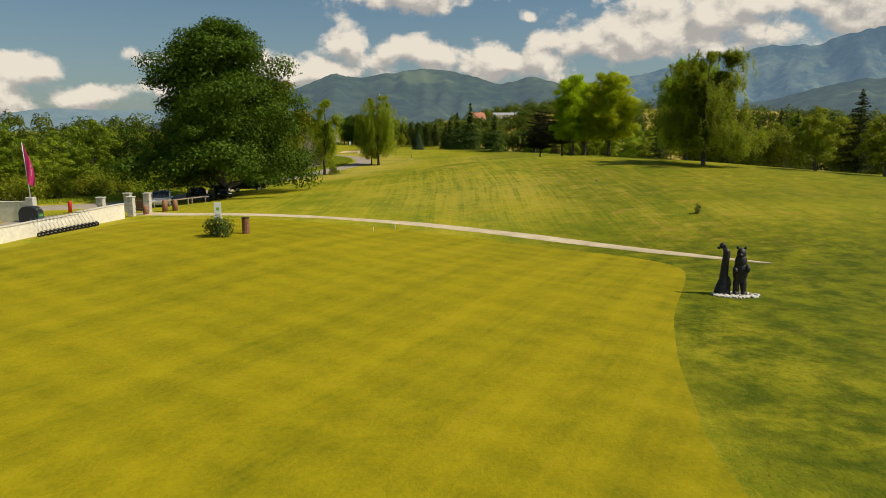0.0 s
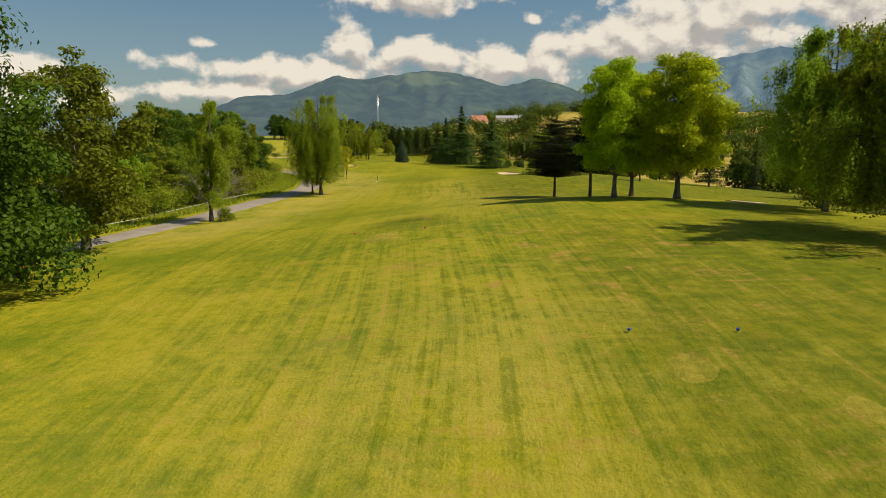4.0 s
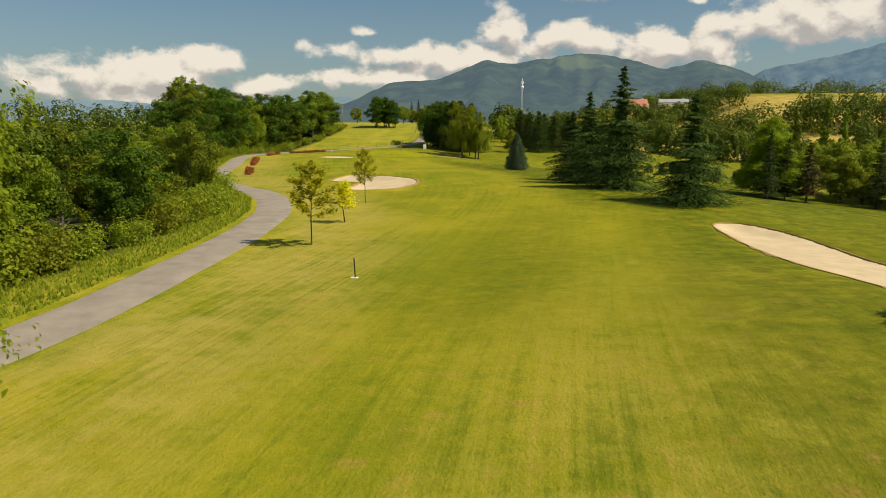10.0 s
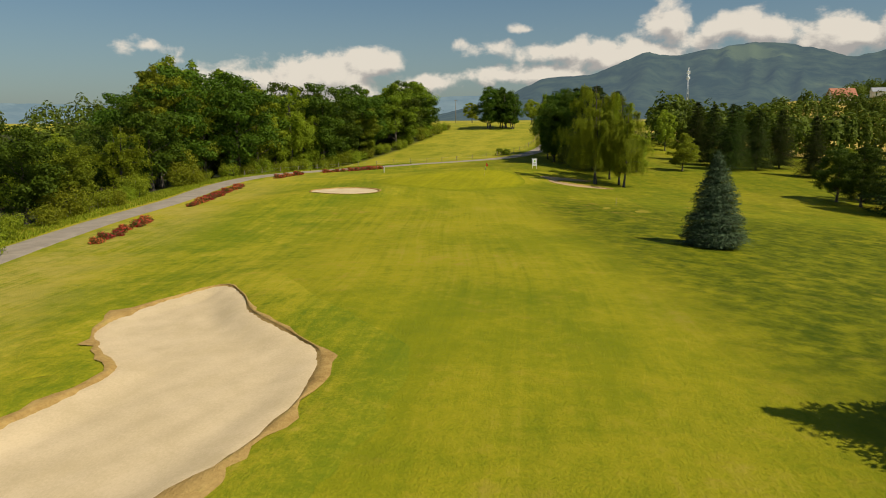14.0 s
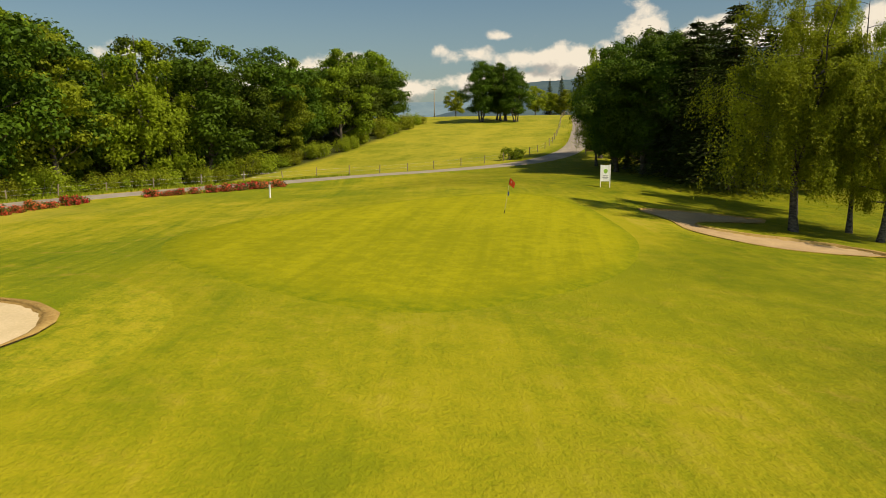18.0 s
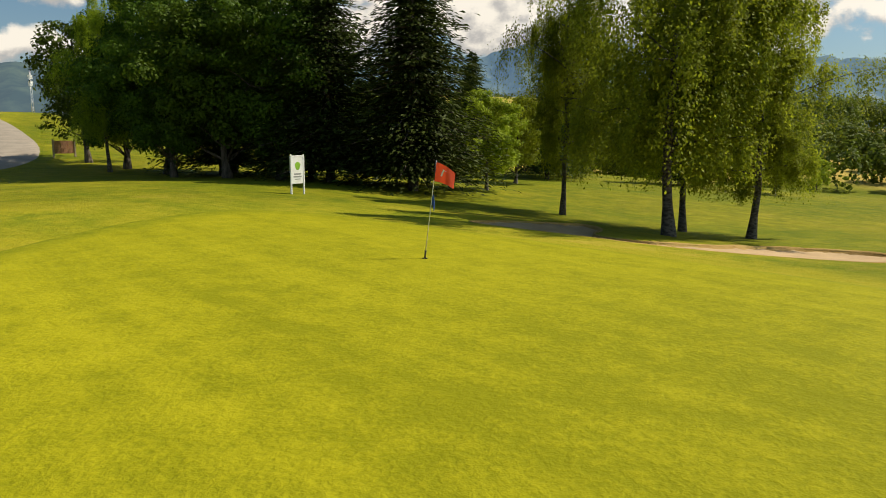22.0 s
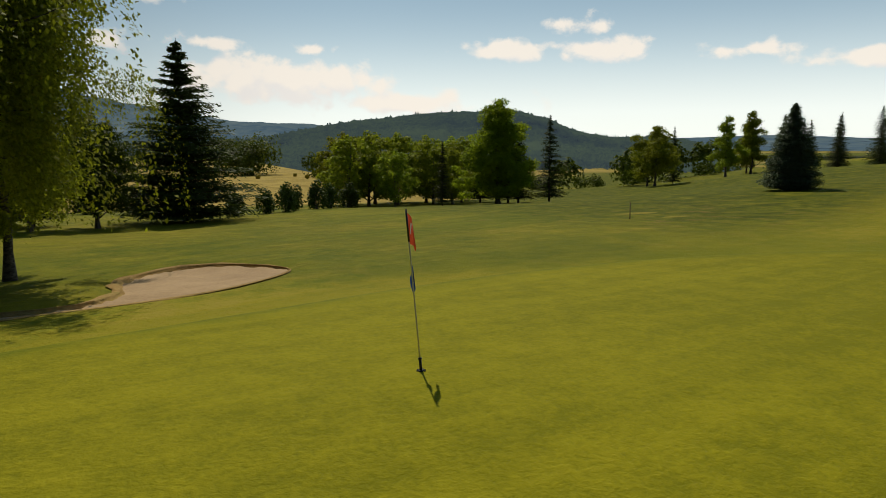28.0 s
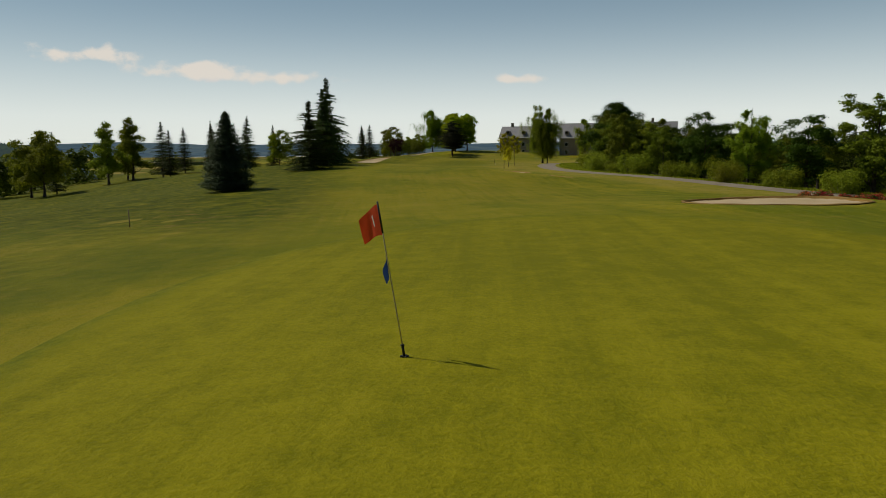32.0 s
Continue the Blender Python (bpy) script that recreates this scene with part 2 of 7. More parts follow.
def turf_material(name, low, high, dry, dry_amount, stripe=0.0, turn=0.0, streak=0.5, fine=9.0, cross=None, bend=False, keen=0.5, relief=0.9, deep_amount=0.55, blotch=1.0, more=None):
    """Mown grass: broad patches, wandering mowing lines, dry spots and fine blades."""
    m, t, b = material(name, 0.85)
    b.inputs["Diffuse Roughness"].default_value = 0.12
    co = coords(t)
    sep = t.nodes.new("ShaderNodeSeparateXYZ")
    t.links.new(stretched(t, co, 1, 1, 1, turn), sep.inputs[0])
    across = sep.outputs[0]
    if bend:
        # the mower follows the hole, which turns left on its way to the green
        over = math_node(t, "SMOOTH_MAX", math_node(t, "SUBTRACT", sep.outputs[1], 222.0), 0.0, 40.0)
        across = math_node(t, "MULTIPLY_ADD", over, 0.48, across)
    across = math_node(t, "MULTIPLY_ADD", noise_node(t, co, 0.016, 1.0), 7.0, across)
    join = t.nodes.new("ShaderNodeCombineXYZ")
    t.links.new(across, join.inputs[0])
    t.links.new(sep.outputs[1], join.inputs[1])
    along = join.outputs[0]
    broad = noise_node(t, co, 0.05, 4.0, 0.55)
    mid = noise_node(t, co, 0.33, 5.0, 0.62, 0.5)
    tuft = noise_node(t, co, 1.7, 4.0, 0.68)
    blades = noise_node(t, co, fine, 3.0, 0.75)
    bands = noise_node(t, stretched(t, along, 0.28, 0.012, 1), 1.0, 3.0, 0.55)
    lines = noise_node(t, stretched(t, along, 1.5, 0.045, 1), 1.0, 4.0, 0.68)
    thin = noise_node(t, stretched(t, along, 4.6, 0.09, 1), 1.0, 3.0, 0.62)

    def blend(parts):
        f = 0.5 - 0.5 * sum(k for _, k in parts)
        for n, k in parts:
            f = math_node(t, "MULTIPLY_ADD", n, k, f)
        return f

    f = blend([(broad, 0.95 * blotch), (mid, 0.55 * blotch), (bands, 0.65 * streak), (lines, 0.48 * streak), (thin, 0.26 * streak), (tuft, 0.48), (blades, 0.50)])
    half = 0.5 - 0.30 * keen
    col = mix_col(t, ramp(t, f, half, 1 - half, False), low, high)
    spot = blend([(lines, 0.55 * streak), (thin, 0.25 * streak), (mid, 0.6 * blotch), (broad, 0.4 * blotch), (tuft, 0.35)])
    col = mix_col(t, math_node(t, "MULTIPLY", ramp(t, spot, 0.55, 0.74), dry_amount), col, dry)
    deep = math_node(t, "MULTIPLY", ramp(t, spot, 0.45, 0.27), deep_amount)
    col = mix_col(t, deep, col, (low[0] * 0.48, low[1] * 0.68, low[2]))
    for scale, way in ((stripe, turn), (stripe * 1.3, cross)):
        if not scale or way is None:
            continue
        wave = t.nodes.new("ShaderNodeTexWave")
        wave.inputs["Scale"].default_value, wave.inputs["Distortion"].default_value = scale, 2.0
        wave.inputs["Detail"].default_value = 3.0
        t.links.new(stretched(t, co, 1, 1, 1, way), wave.inputs["Vector"])
        col = mix_col(t, math_node(t, "MULTIPLY", math_node(t, "MULTIPLY", wave.outputs["Fac"], mid), 0.24), col, tuple(v * 1.7 for v in high))
    t.links.new(col, b.inputs["Base Color"])
    b.inputs["Specular IOR Level"].default_value = 0.06
    bump(t, b, math_node(t, "MULTIPLY_ADD", blades, 0.7, tuft), relief, 0.09)
    if more is not None:
        more.update(lines=lines, thin=thin, tuft=tuft)
    return m, t, b, col


LOW, HIGH, DRY = (0.166, 0.192, 0.008), (0.326, 0.286, 0.016), (0.45, 0.32, 0.075)


def ground_material():
    """Rough, fairway, tall meadow and wheat, blended by the zones of the ground sheet."""
    strips = {}
    m, t, b, turf = turf_material("ground_grass", LOW, HIGH, DRY, 0.42, 0.0, 0.0, 0.60, bend=True, keen=0.42, more=strips)
    co = coords(t)
    zone = t.nodes.new("ShaderNodeAttribute")
    zone.attribute_name = "zone"
    sep = t.nodes.new("ShaderNodeSeparateColor")
    t.links.new(zone.outputs["Color"], sep.inputs[0])
    fair, meadow, wheat = sep.outputs
    wear = t.nodes.new("ShaderNodeAttribute")
    wear.attribute_name = "wear"
    sep = t.nodes.new("ShaderNodeSeparateColor")
    t.links.new(wear.outputs["Color"], sep.inputs[0])
    parched, lush, rutted = sep.outputs
    n1, n2, n3 = noise_node(t, co, 0.16, 5.0, 0.6), noise_node(t, co, 3.0, 5.0, 0.7), noise_node(t, co, 0.7, 6.0, 0.75)
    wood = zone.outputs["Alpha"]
    fair_col = mix_col(t, ramp(t, n1, 0.3, 0.7), (0.165, 0.180, 0.004), (0.310, 0.270, 0.008))
    fair_col = mix_col(t, math_node(t, "MULTIPLY", n2, 0.5), fair_col, (0.19, 0.19, 0.006))
    col = mix_col(t, math_node(t, "MULTIPLY", fair, 0.42), turf, fair_col)
    straw = mix_col(t, n3, (0.25, 0.215, 0.026), (0.50, 0.385, 0.095))
    col = mix_col(t, math_node(t, "MULTIPLY", parched, ramp(t, math_node(t, "MULTIPLY_ADD", n1, 0.4, math_node(t, "MULTIPLY_ADD", n3, 0.3, math_node(t, "MULTIPLY", strips["thin"], 0.3))), 0.38, 0.58)), col, straw)
    thick = mix_col(t, ramp(t, n3, 0.32, 0.68), (0.050, 0.076, 0.003), (0.172, 0.174, 0.006))
    col = mix_col(t, math_node(t, "MULTIPLY", lush, ramp(t, math_node(t, "MULTIPLY_ADD", n1, 0.4, math_node(t, "MULTIPLY", n3, 0.6)), 0.76, 0.48)), col, thick)
    # wheel and mower tracks: bared brown strips beside dark ones
    patchy = noise_node(t, stretched(t, co, 0.30, 0.62, 1, 24), 1.0, 7.0, 0.66, 0.8)
    rut = math_node(t, "MULTIPLY_ADD", strips["lines"], 0.30, math_node(t, "MULTIPLY_ADD", strips["thin"], 0.24, math_node(t, "MULTIPLY_ADD", strips["tuft"], 0.16, math_node(t, "MULTIPLY", patchy, 0.30))))
    bald = math_node(t, "MULTIPLY", ramp(t, math_node(t, "MULTIPLY_ADD", strips["tuft"], 0.30, math_node(t, "MULTIPLY", patchy, 0.70)), 0.535, 0.66), math_node(t, "MULTIPLY_ADD", rutted, 0.75, 0.10))
    col = mix_col(t, bald, col, mix_col(t, n2, (0.21, 0.125, 0.022), (0.42, 0.25, 0.065)))
    col = mix_col(t, math_node(t, "MULTIPLY", ramp(t, rut, 0.50, 0.42), math_node(t, "MULTIPLY", rutted, 0.6)), col, (0.085, 0.112, 0.006))
    col = mix_col(t, math_node(t, "MULTIPLY", ramp(t, rut, 0.52, 0.61), math_node(t, "MULTIPLY", rutted, 0.6)), col, mix_col(t, n2, (0.30, 0.20, 0.03), (0.48, 0.30, 0.075)))
    mead_mix = ramp(t, math_node(t, "MULTIPLY_ADD", n1, 0.45, math_node(t, "MULTIPLY_ADD", n3, 0.35, math_node(t, "MULTIPLY", n2, 0.2))), 0.36, 0.62)
    mead_col = mix_col(t, mead_mix, (0.16, 0.185, 0.012), (0.38, 0.325, 0.035))
    col = mix_col(t, math_node(t, "MULTIPLY", meadow, 0.8), col, mead_col)
    wheat_col = mix_col(t, ramp(t, math_node(t, "MULTIPLY_ADD", n1, 0.7, math_node(t, "MULTIPLY", n2, 0.3)), 0.35, 0.65), (0.30, 0.22, 0.04), (0.52, 0.38, 0.09))
    col = mix_col(t, wheat, col, wheat_col)
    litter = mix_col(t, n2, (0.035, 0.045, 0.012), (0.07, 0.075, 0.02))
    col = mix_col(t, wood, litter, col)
    t.links.new(col, b.inputs["Base Color"])
    return m


def green_material():
    """The putting green, fading at its edge into the longer grass around."""
    m, t, b, inner = turf_material("green_grass", (0.205, 0.202, 0.005), (0.322, 0.296, 0.009), (0.33, 0.24, 0.03), 0.2, 0.0, -12.0, 0.6, 12.0, keen=0.40, relief=0.50, deep_amount=0.05, blotch=0.35)
    edge = t.nodes.new("ShaderNodeAttribute")
    edge.attribute_name = "edge"
    co = coords(t)
    n = math_node(t, "MULTIPLY_ADD", noise_node(t, co, 0.5, 4.0), 0.14, edge.outputs["Fac"])
    n3 = noise_node(t, co, 2.0, 5.0, 0.75)
    fringe = mix_col(t, ramp(t, n3, 0.30, 0.70), (0.112, 0.146, 0.004), (0.250, 0.240, 0.007))
    t.links.new(mix_col(t, ramp(t, n, 0.90, 1.04), inner, fringe), b.inputs["Base Color"])
    return m


def gravel_material(name, dark, lite, scale=30.0):
    m, t, b = material(name, 0.95)
    co = coords(t)
    a, c = noise_node(t, co, scale, 6.0, 0.7), noise_node(t, co, 0.6, 4.0, 0.6)
    f = math_node(t, "MULTIPLY_ADD", a, 0.5, math_node(t, "MULTIPLY", c, 0.5))
    t.links.new(mix_col(t, ramp(t, f, 0.33, 0.67), dark, lite), b.inputs["Base Color"])
    bump(t, b, a, 0.35, 0.02)
    return m


M = {}
M["ground"] = ground_material()
M["putting"] = turf_material("practice_green_grass", (0.150, 0.142, 0.004), (0.275, 0.225, 0.006), (0.23, 0.16, 0.025), 0.6, 0.13, 28.0, 0.75, cross=-52.0, keen=0.62, relief=0.45, blotch=0.5)[0]
M["green"] = green_material()
M["collar"] = turf_material("collar_grass", (0.16, 0.165, 0.005), (0.28, 0.25, 0.009), (0.30, 0.21, 0.04), 0.4, 0.0, -20.0, 0.3)[0]
M["dry"] = turf_material("dry_grass", (0.19, 0.175, 0.015), (0.40, 0.315, 0.045), (0.44, 0.31, 0.07), 0.5, 0.0, 0.0, 0.4, keen=0.7)[0]
M["sand"] = gravel_material("bunker_sand", (0.50, 0.38, 0.205), (0.63, 0.485, 0.285), 12.0)
# brown sand, with the shade of the birches also worked into its colour
M["dark_sand"] = gravel_material("shade_brown_bunker_sand", (0.33, 0.215, 0.10), (0.47, 0.32, 0.16), 10.0)
M["asphalt"] = gravel_material("worn_asphalt", (0.22, 0.18, 0.135), (0.34, 0.285, 0.215), 25.0)
M["gravel"] = gravel_material("pale_gravel", (0.38, 0.30, 0.185), (0.60, 0.49, 0.33), 18.0)
M["earth"] = gravel_material("bare_earth", (0.20, 0.13, 0.05), (0.44, 0.31, 0.12), 5.0)
M["lip"] = turf_material("worn_bunker_edge", (0.25, 0.145, 0.042), (0.50, 0.34, 0.12), (0.19, 0.18, 0.015), 0.75, 0.0, 0.0, 0.0, 6.0, keen=0.9)[0]
M["oak"] = leaf_material("oak_leaves", (0.050, 0.088, 0.006), 0.6, 0.2)
M["wood_a"] = leaf_material("woodland_leaves", (0.130, 0.182, 0.012), 0.6, 0.32)
M["wood_b"] = leaf_material("hazel_leaves", (0.200, 0.250, 0.019), 0.5, 0.42)
M["maple"] = leaf_material("maple_leaves", (0.29, 0.39, 0.012), 0.40, 0.60, 0.6, 0.2)
M["linden"] = leaf_material("linden_leaves", (0.20, 0.30, 0.016), 0.45, 0.58, 0.6, 0.2)
M["birch"] = leaf_material("birch_leaves", (0.190, 0.258, 0.018), 0.6, 0.52)
M["spruce"] = leaf_material("spruce_needles", (0.038, 0.060, 0.009), 0.6, 0.10, 0.6)
M["cedar"] = leaf_material("cedar_needles", (0.052, 0.082, 0.014), 0.4, 0.15, 0.6)
M["blue"] = leaf_material("blue_spruce_needles", (0.072, 0.112, 0.058), 0.4, 0.12, 0.6)
M["pine"] = leaf_material("pine_needles", (0.024, 0.032, 0.008), 0.4, 0.10, 0.6)
M["larch"] = leaf_material("browning_needles", (0.085, 0.075, 0.025), 0.4, 0.2, 0.6)
M["sapling"] = leaf_material("young_leaves", (0.34, 0.36, 0.018), 0.35, 0.55, 0.6, 0.2)
M["golden"] = leaf_material("golden_leaves", (0.58, 0.52, 0.020), 0.3, 0.6, 0.6, 0.1)
M["purple"] = leaf_material("purple_leaves", (0.050, 0.020, 0.018), 0.5, 0.25)
M["rose_leaf"] = leaf_material("rose_leaves", (0.07, 0.10, 0.02), 0.4, 0.3)
M["rose"] = leaf_material("red_rose_petals", (0.50, 0.075, 0.050), 0.5, 0.3)
M["yellow"] = leaf_material("yellow_blossom", (0.55, 0.50, 0.06), 0.3, 0.3)
M["tall"] = leaf_material("tall_grass_blades", (0.24, 0.29, 0.025), 0.4, 0.5)
M["far"] = leaf_material("far_wood_leaves", (0.085, 0.122, 0.014), 0.55)
M["twig"] = bark_material("bare_twigs", (0.16, 0.13, 0.09), (0.30, 0.25, 0.18))
M["bark"] = bark_material("grey_bark", (0.045, 0.035, 0.025), (0.14, 0.11, 0.08))
M["birch_bark"] = bark_material("birch_bark", (0.025, 0.020, 0.016), (0.105, 0.090, 0.072), 4.0, 2.2)
M["conifer_bark"] = bark_material("conifer_bark", (0.03, 0.022, 0.016), (0.10, 0.07, 0.05))


# ---- land ----
def sm(u):
    u = np.clip(u, 0.0, 1.0)
    return u * u * (3 - 2 * u)


ROAD = [(-46, 30), (-40, 52), (-33, 72), (-27.5, 92), (-22.4, 112), (-20.2, 128), (-18.2, 141), (-17.2, 150), (-17.6, 158), (-19, 167), (-20.6, 176), (-23, 185.5), (-26, 194.5),
        (-31, 204.5), (-37, 213), (-45.5, 222), (-58.5, 240), (-67, 257), (-74, 274), (-80.7, 289), (-84, 303), (-80.5, 319), (-73, 333), (-65, 347), (-58, 361), (-56.5, 376), (-60, 398), (-66, 425),
        (-71, 455), (-70, 500), (-60, 560)]
# rises and dips of the course: centre, height, reach
SWELLS_SOUTH = [(-16, -10, -0.7, 20), (10, -10, 0.4, 20), (62, -10, -0.7, 20), (-16, 26, -0.5, 20), (36, 26, -1.5, 20), (62, 26, -0.3, 20), (-16, 62, -0.6, 20), (10, 62, 0.7, 20), (36, 62, 1.0, 20), (-18, 98, -1.2, 20), (8, 98, 1.5, 20), (34, 98, 1.4, 20), (60, 98, -0.4, 20), (-12, 134, -0.5, 20), (14, 134, 0.6, 20), (40, 134, -0.2, 20), (66, 134, -0.4, 20), (2, 88, 0.9, 10), (20, 104, 0.5, 10), (-12, 41, 0.7, 9), (18, 156, 1.9, 12), (2, 48.5, -0.9, 9), (12, 41.5, -0.45, 6)]
SWELLS_NORTH = [(39, 170, 0.9, 20), (65, 170, 0.9, 20), (-29, 206, -0.3, 20), (23, 206, 1.3, 20), (49, 206, 1.3, 20), (-51, 242, -1.2, 20), (-25, 242, 0.9, 20), (1, 242, 0.5, 20), (27, 242, -0.5, 20), (-68, 278, -0.8, 20), (-42, 278, 0.3, 20), (-16, 278, -0.3, 20), (10, 278, -0.3, 20), (-44, 314, 2.5, 20), (-18, 314, -1.3, 20), (8, 314, -1.0, 20), (-44, 306, -0.7, 14), (-30, 318, -1.0, 10), (8, 214, 1.1, 14), (-51, 281, 0.85, 9), (-55.5, 276.5, 0.5, 4.5), (-54, 263, 0.55, 8), (145, 286, 3.0, 38), (-24.5, 234, 0.5, 3.6), (-31.5, 239.5, 0.45, 3.6), (-66, 318, -0.8, 12), (36, 266, -0.9, 24), (53, 227, 0.6, 24)]
_road = np.array(ROAD, float)


def land(x, y):
    """The height of the ground."""
    x, y = np.asarray(x, float), np.asarray(y, float)
    d = np.clip(np.interp(y, _road[1:, 1], _road[1:, 0]) - 3 - x, 0, None)
    z = 1.1 - 8 * (1 - np.exp(-(d / 45) ** 1.3)) * sm((395 - y) / 90)
    z = z - 9 * sm((x + 20) / 130) * sm((y - 90) / 150) + 8 * sm((y - 340) / 105) * sm(-x / 60)
    for cx, cy, v, s in SWELLS_SOUTH + SWELLS_NORTH:
        z = z + v * np.exp(-((x - cx) ** 2 + (y - cy) ** 2) / (2 * s * s))
    # the plateau to the north and the broad valley beyond
    east = sm((x - 35) / 70)
    start = 430 - 90 * east
    z = z + (22 + 16 * east) * sm((y - start) / 340) * sm((620 - x) / 380) * sm((x + 55) / 70)
    # the slope falls away to the valley in the east
    z = z - 26 * sm((x - 96) / 150) * sm((250 - y) / 70)
    far = np.hypot(x, y - 200)
    z = z - 14 * sm((far - 900) / 900)
    for ex, ey, ra, rb, turn, depth in HOLLOWS:
        z = z - depth * sm(1.35 - ellipse(x, y, ex, ey, ra, rb, turn)) 
    return z


def ellipse(x, y, ex, ey, ra, rb, turn):
    c, s = math.cos(radians(turn)), math.sin(radians(turn))
    u, v = ((x - ex) * c + (y - ey) * s) / ra, (-(x - ex) * s + (y - ey) * c) / rb
    return np.sqrt(u * u + v * v)


# bunkers: centre, half axes, turn of the long axis, depth
HOLLOWS = [(-29.5, 76, 16, 7, 78, 0.55)]


def mesh_object(name, verts, faces, mat=None, parent=None, label="", smooth=True):
    me = bpy.data.meshes.new(name)
    me.from_pydata([tuple(v) for v in verts], [], faces)
    if smooth:
        me.polygons.foreach_set("use_smooth", [True] * len(me.polygons))
    if mat is not None:
        me.materials.append(mat)
    me.update()
    ob = new(name, me)
    if parent is not None:
        ob.parent = parent
    return tagged(ob, label)


def grid_object(name, gx, gy, gz, mat):
    """A sheet from 2-D arrays of x, y and z."""
    r, c = gx.shape
    me = bpy.data.meshes.new(name)
    me.vertices.add(r * c)
    me.vertices.foreach_set("co", np.stack([gx, gy, gz], -1).astype(np.float32).ravel())
    i = np.arange(r * c).reshape(r, c)
    quads = np.stack([i[:-1, :-1], i[:-1, 1:], i[1:, 1:], i[1:, :-1]], -1).reshape(-1, 4)
    n = len(quads)
    me.loops.add(4 * n)
    me.loops.foreach_set("vertex_index", quads.astype(np.int32).ravel())
    me.polygons.add(n)
    me.polygons.foreach_set("loop_start", np.arange(0, 4 * n, 4, dtype=np.int32))
    me.polygons.foreach_set("use_smooth", np.ones(n, bool))
    me.materials.append(mat)
    me.update(calc_edges=True)
    me.validate()
    return new(name, me)


def axis(lo, hi, step, far, grow=1.13):
    """Even steps from lo to hi, then ever longer ones out to far on both sides."""
    mid = list(np.arange(lo, hi + step / 2, step))
    a, b, s = [], [], step
    while not a or a[-1] > -far:
        s *= grow
        a.append((a[-1] if a else lo) - s)
        b.append((b[-1] if b else hi) + s)
    return np.array(a[::-1] + mid + b)


WOOD_EDGE = np.array([(-58, 0), (-50, 40), (-43, 70), (-36, 97), (-28.5, 125), (-26, 150), (-25.6, 165), (-27.8, 178), (-30.8, 190), (-37, 203), (-47, 216), (-62, 237), (-71, 250), (-83, 275), (-91, 300),
                      (-99, 330), (-98, 352), (-95, 370), (-95, 385), (-96, 397), (-98, 408)], float)


# where mowers and carts have marked the turf: centre, reach across and along, strength
RUTS = [(11, 76, 17, 21, 1.0), (8, 137, 12, 15, 1.0), (-9, 168, 6, 16, 0.6), (-5, 205, 8, 15, 0.35), (-39, 264, 10, 9, 0.55), (-20, 283, 11, 9, 0.45), (-57, 289, 6, 9, 0.6), (16, 52, 11, 13, 0.7), (-25, 245, 10, 9, 0.4)]


def wear_of(x, y):
    """How parched, lush and rutted the grass is: dry along the road and the mound, lush in the rough."""
    road_x = np.interp(y, _road[:, 1], _road[:, 0])
    parched = sm((x - road_x - 1.5) / 2) * sm((road_x + 17 - x) / 10) * sm((y - 88) / 20) * sm((330 - y) / 60) * 0.8
    parched = np.maximum(parched, 0.45 * np.exp(-((x - 8) / 13) ** 2 - ((y - 64) / 13) ** 2))
    parched = np.maximum(parched, 0.5 * np.exp(-((x - 9) / 7) ** 2 - ((y - 128) / 30) ** 2))
    lush = np.maximum(sm((x - 4) / 4) * sm((60 - y) / 24), sm((y - 288) / 10) * sm((x + 38) / 6) * 0.5)
    lush = np.maximum(lush, sm((y - 316) / 8) * sm((x + 66) / 10) * 0.6)
    lush = np.maximum(lush, sm((x - 5) / 9) * sm((y - 105) / 30) * sm((270 - y) / 30) * 0.72)
    lush = np.maximum(lush, 0.62 * sm((x - 7) / 6) * sm((y - 48) / 8) * sm((98 - y) / 16))
    side = x - np.interp(y, [150, 190, 225, 262, 300], [4, 0, -6, -24, -42])
    lush = np.maximum(lush, 1.0 * sm((side - 1) / 8) * sm((y - 190) / 15) * sm((300 - y) / 20))
    lush = np.maximum(lush, 0.45 * np.exp(-((x - 1) / 4.5) ** 2) * sm((y - 150) / 12) * sm((205 - y) / 20))
    lush = np.maximum(lush, 0.95 * np.exp(-((x - 2.2) / 2.6) ** 2 - ((y - 92.5) / 3.6) ** 2))
    rutted = 0 * x
    for cx, cy, rx, ry, v in RUTS:
        rutted = np.maximum(rutted, v * np.exp(-((x - cx) / rx) ** 2 - ((y - cy) / ry) ** 2))
    return np.clip(parched, 0, 1), np.clip(lush, 0, 1), rutted


